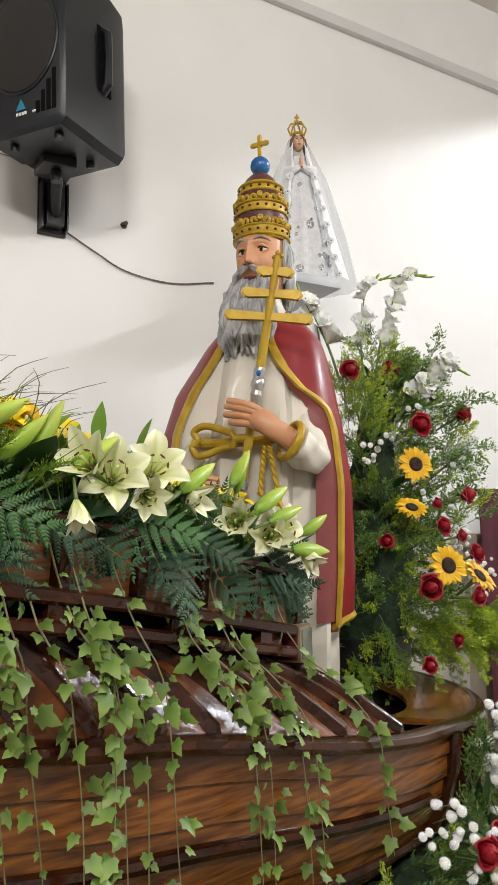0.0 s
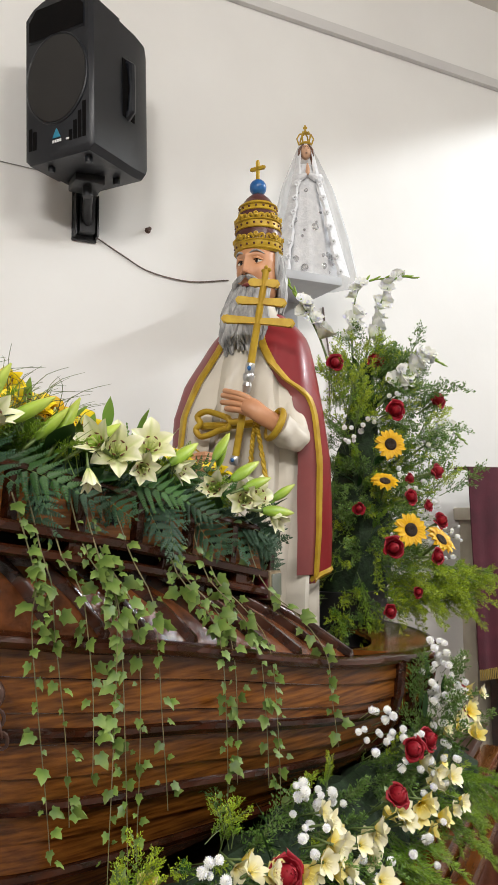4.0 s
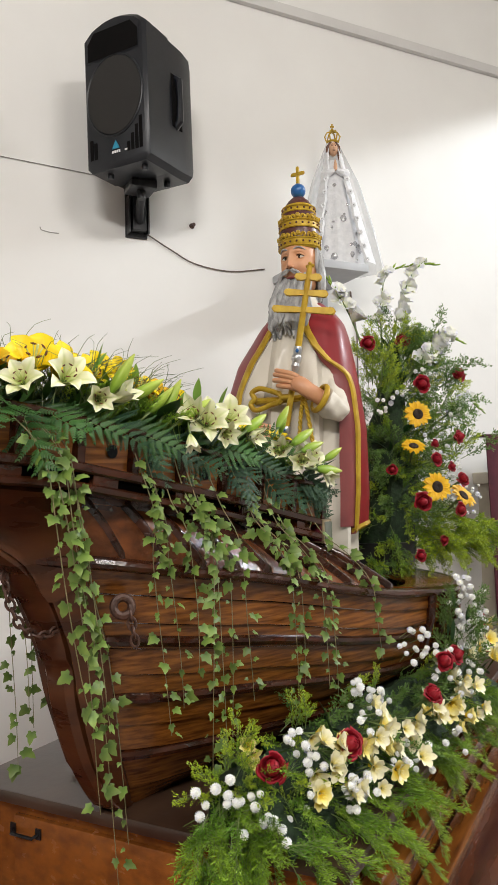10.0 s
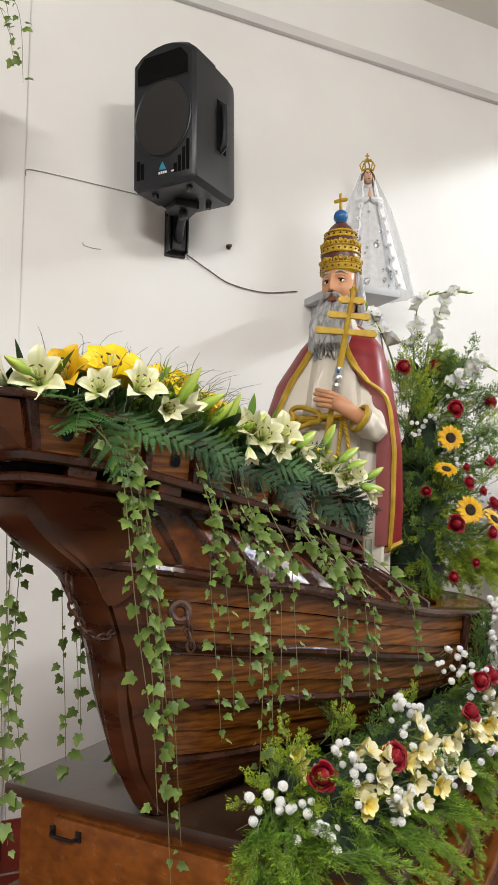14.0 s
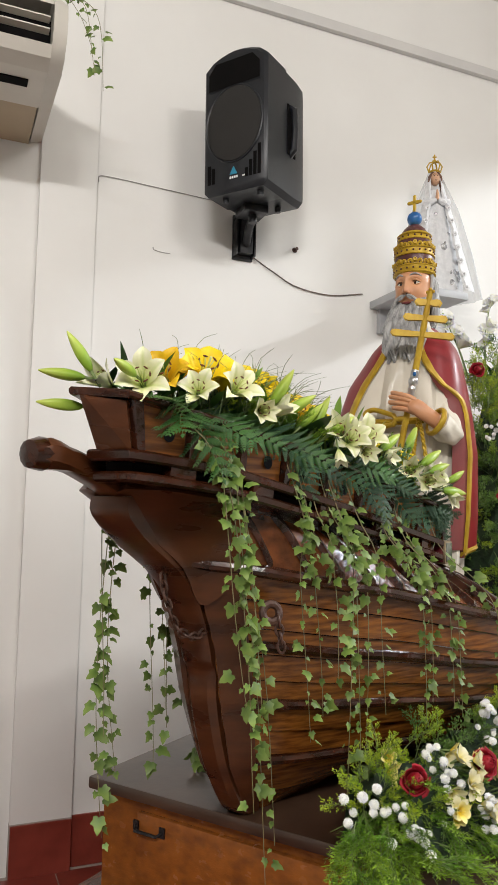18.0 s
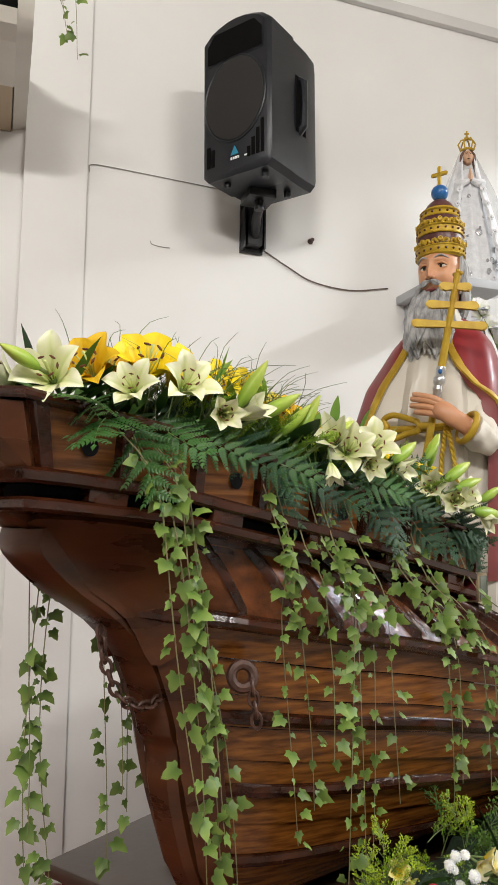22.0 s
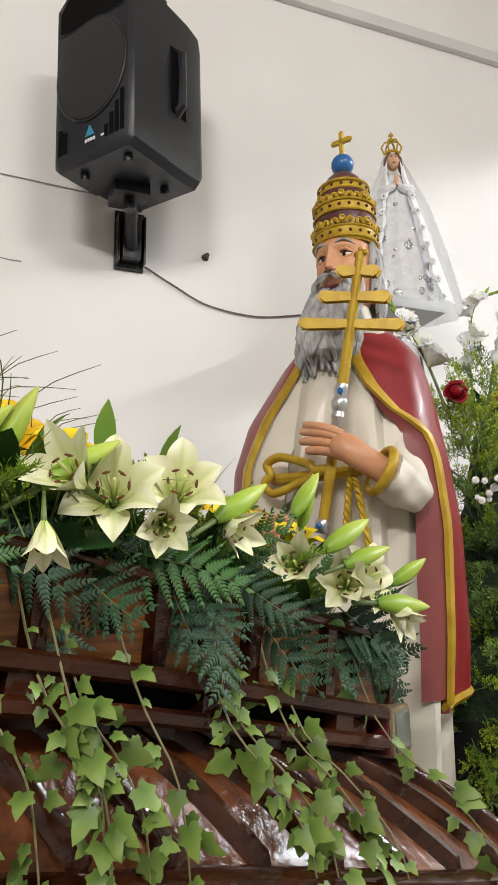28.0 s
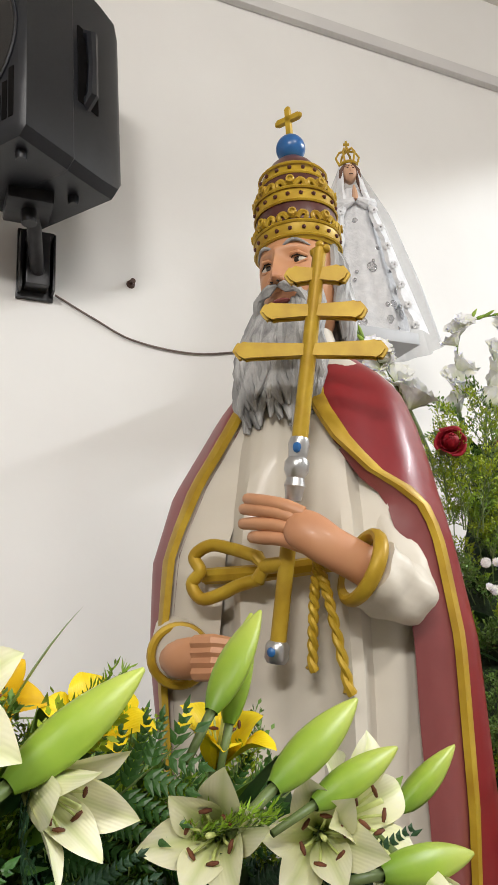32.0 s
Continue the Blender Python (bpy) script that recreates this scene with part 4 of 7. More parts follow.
# cord with two hanging ends
tube(bm, [(-0.10, -0.165, 1.70), (0.0, -0.178, 1.695), (0.09, -0.160, 1.70)], 0.011, 8, GOLD)
for xe, ze in ((0.066, 1.575), (0.112, 1.548)):
    way = smoothed([(0.086, -0.196, 1.70), (0.086 + (xe - 0.086) * 0.45, -0.197, 1.65), (xe, -0.192, ze)], 34)
    for ph in (0.0, math.pi):
        tube(bm, [p + Vector((0.003 * math.cos(k * 0.95 + ph), 0.003 * math.sin(k * 0.95 + ph), 0)) for k, p in enumerate(way)], [0.0042] * 32 + [0.006, 0.0065], 7, GOLD)
statue = mesh_ob("statue", bm, STM, matrix=Matrix.Translation((-0.004, 0.002, 0)) @ BOAT @ pose(1.24, -0.068, 0, 0, 0, -90))
tagged(statue, "painted plaster statue in crimson cape and gold triple crown", "statue")

# ---- things on the wall ----
shelf = empty("wall_shelf", pose(0, 0, 0), "small grey wall shelf holding a white-robed statuette", "shelf")
part("board", box_bm(1.36, 1.675, 2.105, WY, 2.365, 2.40, bev=0.003), M_GREY, shelf)
part("bracket", box_bm(1.40, 1.64, WY - 0.03, WY, 2.25, 2.365), M_GREY, shelf)

M_LACE = material("white_lace", (0.70, 0.71, 0.73), (0.82, 0.825, 0.84), 45, 0.6, bump=0.8, bscale=130)
M_VEIL = material("white_tulle", (0.86, 0.87, 0.88), (0.90, 0.91, 0.92), 80, 0.6, bump=0.2, bscale=120)
M_VEIL.node_tree.nodes["Principled BSDF"].inputs["Alpha"].default_value = 0.55
M_SKINL = material("pale_painted_flesh", (0.62, 0.36, 0.22), (0.68, 0.41, 0.26), 8, 0.4)
M_SILVGLIT = material("silver_sequins", (0.45, 0.46, 0.48), (0.9, 0.9, 0.92), 200, 0.2, metal=0.8, bump=0.8, bscale=300)
M_HAIR = material("brown_painted_hair", (0.10, 0.045, 0.025), (0.15, 0.07, 0.04), 30, 0.5)
bm = bmesh.new()
rows = []
for i in range(25):
    z = 0.0 + 0.52 * i / 24
    r = interp([0, 0.1, 0.25, 0.4, 0.47, 0.52], [0.135, 0.125, 0.10, 0.07, 0.055, 0.03], z)
    rows.append([(r * 0.95 * math.cos(2 * math.pi * k / 60) * (1 + 0.05 * math.sin(2 * math.pi * k / 60 * 11)), r * 0.72 * math.sin(2 * math.pi * k / 60) * (1 + 0.05 * math.sin(2 * math.pi * k / 60 * 11)), z) for k in range(60)])
grid(bm, rows, 0, closed=True)
# veil spreading behind and to one side
rows = []
for i in range(21):
    z = 0.005 + 0.61 * i / 20
    r = interp([0, 0.2, 0.42, 0.55, 0.615], [0.20, 0.165, 0.11, 0.055, 0.026], z)
    rows.append([(0.018 * (1 - z / 0.6) + r * math.sin(a) * (1 + 0.04 * math.sin(13 * a)), 0.01 + r * 0.62 * math.cos(a) * (1 + 0.04 * math.sin(13 * a)), z) for a in [radians(-112 + 224 * k / 40) for k in range(41)]])
grid(bm, rows, 5)
ellipsoid(bm, (0, -0.01, 0.575), (0.022, 0.025, 0.033), 1, 18)
tube(bm, [(0, -0.034, 0.585), (0, -0.038, 0.573), (0, -0.036, 0.568)], [0.002, 0.0035, 0.002], 7, 1)
tube(bm, [(-0.006, -0.034, 0.561), (0, -0.0355, 0.560), (0.006, -0.034, 0.561)], [0.001, 0.002, 0.001], 6, 2)
for sx in (-1, 1):
    ellipsoid(bm, (0.008 * sx, -0.0325, 0.583), (0.0042, 0.002, 0.0016), 2, 8)
    tube(bm, [(0.003 * sx, -0.0335, 0.589), (0.009 * sx, -0.0335, 0.591), (0.014 * sx, -0.030, 0.588)], 0.0009, 5, 2)
# edges of the mantle falling in ruffles, sewn with lace flowers
for sx, xb in ((-1, -0.10), (1, 0.115)):
    rows = []
    for i in range(33):
        f = i / 32
        x = interp([0, 0.10, 0.22, 0.40, 1], [0.020, 0.027, 0.034, 0.052, abs(xb)], f) * sx
        z = 0.606 - 0.595 * f
        y = -interp([0, 0.10, 0.22, 0.40, 1], [0.012, 0.022, 0.040, 0.066, 0.105], f)
        rf = (0.003 * math.sin(28 * f) + 0.002 * math.sin(67 * f)) * min(1, 3 * f)
        rows.append([(x - 0.010 * sx * min(1, 4 * f) + rf, y - 0.004, z), (x + rf, y - 0.010 * min(1, 4 * f) - rf * 0.5, z), (x + (0.006 + 0.016 * f) * sx - rf, y + 0.004, z), (x + (0.010 + 0.042 * f) * sx, y + 0.014 + 0.026 * f, z + 0.002)])
    grid(bm, rows, 0)
    for i in range(7):
        f = 0.2 + 0.78 * i / 6
        g = 0.16 + 0.84 * f
        x = interp([0, 0.10, 0.22, 0.40, 1], [0.020, 0.027, 0.034, 0.052, abs(xb)], g) * sx
        c = Vector((x + 0.004 * sx, -interp([0, 0.10, 0.22, 0.40, 1], [0.012, 0.022, 0.040, 0.066, 0.105], g) - 0.013, 0.606 - 0.595 * g))
        for k in range(6):
            a = k * math.pi / 3
            ellipsoid(bm, c + Vector((0.0075 * math.cos(a), 0.0, 0.0075 * math.sin(a))), (0.0055, 0.0025, 0.0055), 0, 6)
        ellipsoid(bm, c + Vector((0, -0.002, 0)), (0.003, 0.003, 0.003), 4, 6)
for sx in (-1, 1):
    tube(bm, [(0.010 * sx, -0.012, 0.607), (0.024 * sx, -0.012, 0.585), (0.027 * sx, -0.012, 0.545), (0.03 * sx, -0.02, 0.51)], [0.007, 0.009, 0.009, 0.005], 7, 2)
    tube(bm, [(0.05 * sx, -0.03, 0.45), (0.03 * sx, -0.052, 0.445), (0.004 * sx, -0.058, 0.455)], [0.022, 0.016, 0.009], 8, 0)
tube(bm, [(0, -0.058, 0.455), (0, -0.060, 0.482), (0, -0.056, 0.505)], [0.010, 0.008, 0.003], 8, 1)
# crown
tube(bm, [(0.024 * math.cos(2 * math.pi * k / 16), 0.024 * math.sin(2 * math.pi * k / 16), 0.612) for k in range(17)], 0.005, 6, 3)
for k in range(6):
    a = 2 * math.pi * k / 6
    tube(bm, [(0.026 * math.cos(a), 0.026 * math.sin(a), 0.612), (0.036 * math.cos(a), 0.036 * math.sin(a), 0.64), (0.024 * math.cos(a), 0.024 * math.sin(a), 0.66), (0, 0, 0.664)], 0.0035, 5, 3)
ellipsoid(bm, (0, 0, 0.67), (0.008, 0.008, 0.008), 3, 8)
box(bm, -0.003, 0.003, -0.003, 0.003, 0.675, 0.70, mi=3)
box(bm, -0.009, 0.009, -0.003, 0.003, 0.685, 0.691, mi=3)
rng = random.Random(9)
for i in range(26):
    z = rng.uniform(0.03, 0.42)
    a = radians(rng.uniform(-150, -20))
    r = interp([0, 0.1, 0.25, 0.4, 0.47, 0.52], [0.137, 0.127, 0.102, 0.072, 0.057, 0.03], z)
    rr_ = rng.choice((0.006, 0.009, 0.016))
    ellipsoid(bm, (r * 0.95 * math.cos(a), r * 0.72 * math.sin(a), z), (rr_, 0.004, rr_), 4, 8, Matrix.Rotation(a + math.pi / 2, 4, "Z"))
figure = mesh_ob("statuette", bm, [M_LACE, M_SKINL, M_HAIR, M_GOLD, M_SILVGLIT, M_VEIL], matrix=pose(1.605, 2.255, 2.40, 0, 0, -24))
tagged(figure, "white lace-robed statuette with gold crown on the wall shelf", "statuette")

# loudspeaker on its wall bracket; local -y is the grille side
spk = empty("loudspeaker", pose(0.640, 2.148, 2.64, 1.5, 0, 306 - 360), "black plastic loudspeaker hung on a wall bracket", "loudspeaker")
HW, HD, HH = 0.146, 0.152, 0.575


def spk_outline(y, inset=0.0):
    """Plan half-width at depth y: straight sides in front, tapering behind."""
    return interp([-0.15, 0.0, 0.02, 0.165], [HW, HW, HW - 0.003, HW - 0.008], y) - inset


bm = bmesh.new()
rows = []
for y, ins, dz in ((-HD, 0.012, 0.01), (-HD + 0.012, 0, 0), (0.0, 0, 0), (0.006, 0.004, 0.003), (0.02, 0.002, 0.003), (0.10, 0.0, 0.004), (HD + 0.010, 0.002, 0.012), (HD + 0.034, 0.012, 0.04)):
    w = spk_outline(y, ins)
    row = []
    zt = HH - dz
    row += [(-w + 0.02, y, dz), (w - 0.02, y, dz), (w, y, dz + 0.02), (w, y, zt - 0.055)]
    for k in range(1, 8):
        a = k / 8
        row.append((w * (1 - 2 * a), y, zt - 0.055 * (1 - math.sin(math.pi * (a * 0.84 + 0.08))) ** 1.0))
    row += [(-w, y, zt - 0.055), (-w, y, dz + 0.02)]
    rows.append(row)
vs, fs = grid(bm, rows, closed=True)
bm.faces.new(vs[0][::-1]), bm.faces.new(vs[-1])
cab = part("cabinet", bm, M_BLACK, spk)
# woofer grille, badge; horn recess and ports are raised panels coloured as shade
bm = bmesh.new()
box(bm, -0.120, 0.120, -HD - 0.002, -HD + 0.01, 0.418, 0.518, 0.001)
part("horn_frame", bm, M_BLACK, spk)
bm = bmesh.new()
o = [(-0.117, 0.424), (0.117, 0.424), (0.117, 0.492), (0.085, 0.530), (-0.085, 0.530), (-0.117, 0.492)]
a = [bm.verts.new((x, -HD - 0.0055, z)) for x, z in o]
b = [bm.verts.new((x * 0.35, -HD - 0.0046, 0.468 + (z - 0.468) * 0.3)) for x, z in o]
for k in range(6):
    bm.faces.new((a[k], a[(k + 1) % 6], b[(k + 1) % 6], b[k]))
bm.faces.new(b)
part("horn", bm, M_DARK, spk, "horn mouth panel with its inner shade painted near-black", smooth=False)
bm = bmesh.new()
prof = [(0.124, 0.0), (0.121, 0.006), (0.10, 0.011), (0.06, 0.016), (0.002, 0.018)]
lathe(bm, prof, 36, cap=False)
bmesh.ops.transform(bm, matrix=Matrix.Translation((0, -HD, 0.270)) @ Matrix.Rotation(radians(90), 4, "X") @ Matrix.Diagonal((1.02, 1.22, 1, 1)), verts=bm.verts)
part("woofer_grille", bm, M_GRILLE, spk, "dark rounded mesh woofer grille")
bm = bmesh.new()
pts = [(0.126 * 1.02 * math.cos(2 * math.pi * k / 40), -HD - 0.002, 0.270 + 0.126 * 1.22 * math.sin(2 * math.pi * k / 40)) for k in range(41)]
tube(bm, pts, 0.004, 6)
part("grille_rim", bm, M_BLACK, spk)
for sx, first in ((-1, 2), (1, 0)):
    for k in range(first, 4):
        h = 0.015 + (0.028 if sx == 1 else 0.014) * k
        x = sx * (0.058 + 0.019 * k)
        part("port_slot_shade", box_bm(x - 0.007, x + 0.007, -HD - 0.002, -HD + 0.002, 0.045, 0.045 + h + 0.02), M_DARK, spk, smooth=False)
M_BADGE = material("blue_badge", (0.02, 0.22, 0.36), (0.03, 0.28, 0.42), 20, 0.3)
M_WHITE = material("white_print", (0.8, 0.8, 0.8), (0.85, 0.85, 0.85), 20, 0.5)
bm = bmesh.new()
prism(bm, [(-0.017, 0.066), (0.017, 0.066), (0.0, 0.098)], -HD - 0.004, -HD - 0.001)
badge = part("badge", bm, M_BADGE, spk, "small blue triangular badge")
for k in range(4):
    part("print_bar", box_bm(-0.018 + 0.010 * k, -0.011 + 0.010 * k, -HD - 0.003, -HD - 0.001, 0.050, 0.059), M_WHITE, badge, smooth=False)
part("power_light", box_bm(0.040, 0.052, -HD - 0.003, -HD, 0.050, 0.056, bev=0.001), M_WHITE, spk)
# side handle on the right side; a near-black block paints its recess's shade
bm = bmesh.new()
box(bm, HW - 0.012, HW - 0.0025, 0.020, 0.090, 0.185, 0.395, 0.004)
hrec = part("handle_recess_shade", bm, M_DARK, spk)
bm = bmesh.new()
tube(bm, [(HW - 0.014, 0.052, 0.19), (HW + 0.012, 0.050, 0.208), (HW + 0.017, 0.048, 0.29), (HW + 0.012, 0.050, 0.372), (HW - 0.014, 0.052, 0.39)], [0.016, 0.015, 0.012, 0.015, 0.016], 8)
part("handle", bm, M_BLACK, spk)
for x, y in ((-0.07, -0.1), (0.09, -0.1), (0.06, 0.09), (-0.06, 0.09)):
    bm = bmesh.new()
    lathe(bm, [(0.011, -0.018), (0.013, -0.01), (0.013, 0.004)], 10, centre=(x, y, 0))
    part("foot", bm, M_BLACK, spk)
brk = empty("speaker_bracket", pose(0.655, WY, 2.50), "black steel wall bracket with a socket pole", "bracket")
part("wall_plate", box_bm(0.0, 0.095, -0.012, 0.0, 0.0, 0.20, bev=0.002), M_STEEL, brk)
bm = bmesh.new()
for sx in (0.006, 0.089):
    prism(bm, [(0, 0), (0.01, 0), (0.01, 0.01), (0, 0.01)], 0, 0.001)
    box(bm, sx - 0.003, sx + 0.003, -0.055, -0.012, 0.01, 0.17)
part("side_flange", bm, M_STEEL, brk)
bm = bmesh.new()
tube(bm, [(0.05, -0.04, 0.05), (0.03, -0.12, 0.10), (0.01, -0.22, 0.125)], 0.018, 10)
part("arm", bm, M_STEEL, brk)
bm = bmesh.new()
tube(bm, [(0.0, -0.235, 0.08), (-0.005, -0.235, 0.20)], 0.018, 12)
part("pole", bm, M_STEEL, brk)
part("socket_block", box_bm(-0.055, 0.05, -0.285, -0.175, 0.112, 0.15, bev=0.006), M_STEEL, brk)
part("channel", box_bm(0.018, 0.077, -0.06, -0.012, 0.02, 0.165, bev=0.003), M_STEEL, brk)
for z in (0.03, 0.10, 0.165):
    bm = bmesh.new()
    lathe(bm, [(0.006, 0), (0.006, 0.006), (0.003, 0.009)], 8)
    bmesh.ops.transform(bm, matrix=Matrix.Translation((0.07, -0.012, z)) @ Matrix.Rotation(radians(90), 4, "X"), verts=bm.verts)
    part("bolt", bm, M_SILVER, brk)
M_CABLE = material("brown_cable", (0.12, 0.09, 0.08), (0.2, 0.15, 0.13), 20, 0.5)
M_CABLEG = material("grey_cable", (0.25, 0.24, 0.22), (0.33, 0.31, 0.29), 20, 0.5)
bm = bmesh.new()
tube(bm, smoothed([(0.755, WY - 0.006, 2.522), (0.859, WY - 0.006, 2.468), (0.969, WY - 0.006, 2.419), (1.14, WY - 0.006, 2.402), (1.318, WY - 0.006, 2.431)], 40), 0.0028, 6)
tagged(mesh_ob("speaker_cable", bm, M_CABLE), "thin brown cable sagging along the wall", "cable")
bm = bmesh.new()
tube(bm, smoothed([(0.062, WY - 0.004, 2.735), (0.065, WY - 0.004, 2.762), (0.12, WY - 0.004, 2.766), (0.3, WY - 0.004, 2.760), (0.52, WY - 0.004, 2.751), (0.6, WY - 0.004, 2.748)], 24), 0.0018, 6)
tagged(mesh_ob("wall_cable", bm, M_CABLEG), "thin grey cable stapled to the wall", "cable")
bm = bmesh.new()
tube(bm, smoothed([(0.300, WY - 0.001, 2.50), (0.305, WY - 0.001, 2.488), (0.34, WY - 0.001, 2.482), (0.375, WY - 0.001, 2.482)], 10), 0.0018, 5)
tagged(mesh_ob("wall_crack", bm, M_CABLEG), "short crack in the wall plaster", "crack", kind="structure")
hook = empty("wall_hook", pose(0.962, WY, 2.59), "small old screw and plug in the wall", "hook")
bm = bmesh.new()
lathe(bm, [(0.013, 0), (0.011, 0.006), (0.005, 0.008), (0.005, 0.022), (0.008, 0.024)], 10)
bmesh.ops.transform(bm, matrix=Matrix.Rotation(radians(90), 4, "X"), verts=bm.verts)
part("plug", bm, M_RUST, hook)
bm = bmesh.new()
tube(bm, [(1.79, WY - 0.005, 2.37), (1.80, WY - 0.005, 2.28), (1.82, WY - 0.005, 2.15), (1.815, WY - 0.005, 1.9)], 0.004, 6)
tagged(mesh_ob("hanging_cable", bm, M_CABLE), "thin cable hanging below the wall shelf", "cable")
# trunking along the top of the wall
tagged(mesh_ob("cable_trunking", box_bm(-3.9, 8.9, WY - 0.028, WY, 3.688, 3.738, bev=0.004), M_TRUNK), "grey plastic cable trunking along the wall", "trim", kind="structure")

# ---- leaves and flowers ----
def flower_material(name, base, mid, tip, length, rough=0.5, rand=0.12, sub=0.25, rib=0.0, island=True):
    """A petal or leaf colour that runs from the heart (local x = 0) to the tip."""
    m = bpy.data.materials.new(name)
    m.use_nodes = True
    N, Lk = m.node_tree.nodes, m.node_tree.links
    b = N["Principled BSDF"]
    b.inputs["Roughness"].default_value = rough
    b.inputs["Specular IOR Level"].default_value = 0.35
    b.inputs["Subsurface Weight"].default_value = sub
    b.inputs["Subsurface Radius"].default_value = (0.004, 0.004, 0.002)
    tc, sx, mr = N.new("ShaderNodeTexCoord"), N.new("ShaderNodeSeparateXYZ"), N.new("ShaderNodeMapRange")
    Lk.new(tc.outputs["Object"], sx.inputs[0])
    ln = N.new("ShaderNodeVectorMath")
    ln.operation = "LENGTH"
    Lk.new(tc.outputs["Object"], ln.inputs[0])
    nz = N.new("ShaderNodeTexNoise")
    nz.inputs["Scale"].default_value, nz.inputs["Detail"].default_value = 45, 4
    Lk.new(tc.outputs["Object"], nz.inputs[0])
    mul = N.new("ShaderNodeMath")
    mul.operation, mul.inputs[1].default_value = "MULTIPLY_ADD", 0.4 * length
    Lk.new(nz.outputs[0], mul.inputs[0])
    Lk.new(ln.outputs["Value"], mul.inputs[2])
    mr.inputs[1].default_value, mr.inputs[2].default_value = 0.2 * length, 1.2 * length
    Lk.new(mul.outputs[0], mr.inputs[0])
    cr = N.new("ShaderNodeValToRGB")
    cr.color_ramp.elements[0].color, cr.color_ramp.elements[1].color = (*base, 1), (*tip, 1)
    e = cr.color_ramp.elements.new(0.45)
    e.color = (*mid, 1)
    Lk.new(mr.outputs[0], cr.inputs[0])
    col = cr.outputs[0]
    if rib:
        ab, rm, mx = N.new("ShaderNodeMath"), N.new("ShaderNodeMapRange"), N.new("ShaderNodeMixRGB")
        ab.operation = "ABSOLUTE"
        Lk.new(sx.outputs[1], ab.inputs[0])
        rm.inputs[1].default_value, rm.inputs[2].default_value, rm.inputs[3].default_value, rm.inputs[4].default_value = 0.0, 0.0055, rib, 0.0
        Lk.new(ab.outputs[0], rm.inputs[0])
        Lk.new(rm.outputs[0], mx.inputs[0])
        Lk.new(col, mx.inputs[1])
        mx.inputs[2].default_value = (*base, 1)
        wv, bp = N.new("ShaderNodeTexWave"), N.new("ShaderNodeBump")
        wv.bands_direction = "Y"
        wv.inputs["Scale"].default_value, wv.inputs["Distortion"].default_value = 130, 1.5
        Lk.new(tc.outputs["Object"], wv.inputs[0])
        bp.inputs["Strength"].default_value, bp.inputs["Distance"].default_value = 0.08, 0.001
        Lk.new(wv.outputs["Fac"], bp.inputs["Height"])
        Lk.new(bp.outputs[0], b.inputs["Normal"])
        col = mx.outputs[0]
    oi, ge, ad, m2, hs = N.new("ShaderNodeObjectInfo"), N.new("ShaderNodeNewGeometry"), N.new("ShaderNodeMath"), N.new("ShaderNodeMapRange"), N.new("ShaderNodeHueSaturation")
    Lk.new(oi.outputs["Random"], ad.inputs[0])
    if island:
        Lk.new(ge.outputs["Random Per Island"], ad.inputs[1])
    Lk.new(ad.outputs[0], m2.inputs[0])
    m2.inputs[1].default_value, m2.inputs[2].default_value, m2.inputs[3].default_value, m2.inputs[4].default_value = (0 if island else 0.5), (2 if island else 1.5), 1 - rand, 1 + rand
    Lk.new(m2.outputs[0], hs.inputs["Value"])
    Lk.new(col, hs.inputs["Color"])
    Lk.new(hs.outputs[0], b.inputs["Base Color"])
    return m


F_WHITE = flower_material("white_lily_petal", (0.44, 0.55, 0.10), (0.78, 0.79, 0.44), (0.86, 0.85, 0.64), 0.075, rib=0.4)
F_YELLOW = flower_material("yellow_lily_petal", (0.70, 0.46, 0.008), (0.86, 0.64, 0.008), (0.88, 0.69, 0.014), 0.08, rib=0.35)
F_ORANGE = flower_material("orange_lily_petal", (0.58, 0.32, 0.008), (0.79, 0.48, 0.010), (0.80, 0.52, 0.014), 0.08, rib=0.5)
F_BUD = flower_material("lily_bud", (0.15, 0.28, 0.025), (0.29, 0.42, 0.045), (0.46, 0.54, 0.10), 0.09, rough=0.4)
F_ANTHER = material("rust_anther", (0.10, 0.03, 0.012), (0.16, 0.05, 0.02), 60, 0.8)
F_FILA = material("pale_filament", (0.48, 0.56, 0.16), (0.60, 0.64, 0.26), 60, 0.6)
F_ROSE = flower_material("crimson_rose_petal", (0.10, 0.002, 0.005), (0.25, 0.004, 0.012), (0.36, 0.009, 0.024), 0.03, rough=0.55)
F_SUN = flower_material("sunflower_petal", (0.55, 0.24, 0.005), (0.75, 0.42, 0.006), (0.80, 0.50, 0.012), 0.05)
F_DISC = material("sunflower_disc", (0.012, 0.007, 0.004), (0.035, 0.018, 0.008), 120, 0.9, bump=0.9, bscale=350)
F_MUM = flower_material("white_pompon", (0.80, 0.82, 0.74), (0.86, 0.87, 0.84), (0.88, 0.88, 0.87), 0.014)
F_ALS = flower_material("cream_alstroemeria", (0.78, 0.55, 0.014), (0.80, 0.72, 0.30), (0.83, 0.79, 0.56), 0.022)
F_ALSY = flower_material("yellow_alstroemeria", (0.76, 0.46, 0.006), (0.79, 0.61, 0.06), (0.82, 0.73, 0.30), 0.026)
F_GLAD = flower_material("white_gladiolus", (0.60, 0.66, 0.42), (0.86, 0.87, 0.84), (0.90, 0.90, 0.89), 0.05, sub=0.5)
L_DARK = flower_material("dark_green_leaf", (0.010, 0.038, 0.008), (0.016, 0.058, 0.012), (0.024, 0.075, 0.018), 0.08, rough=0.35, rand=0.35, sub=0.05)
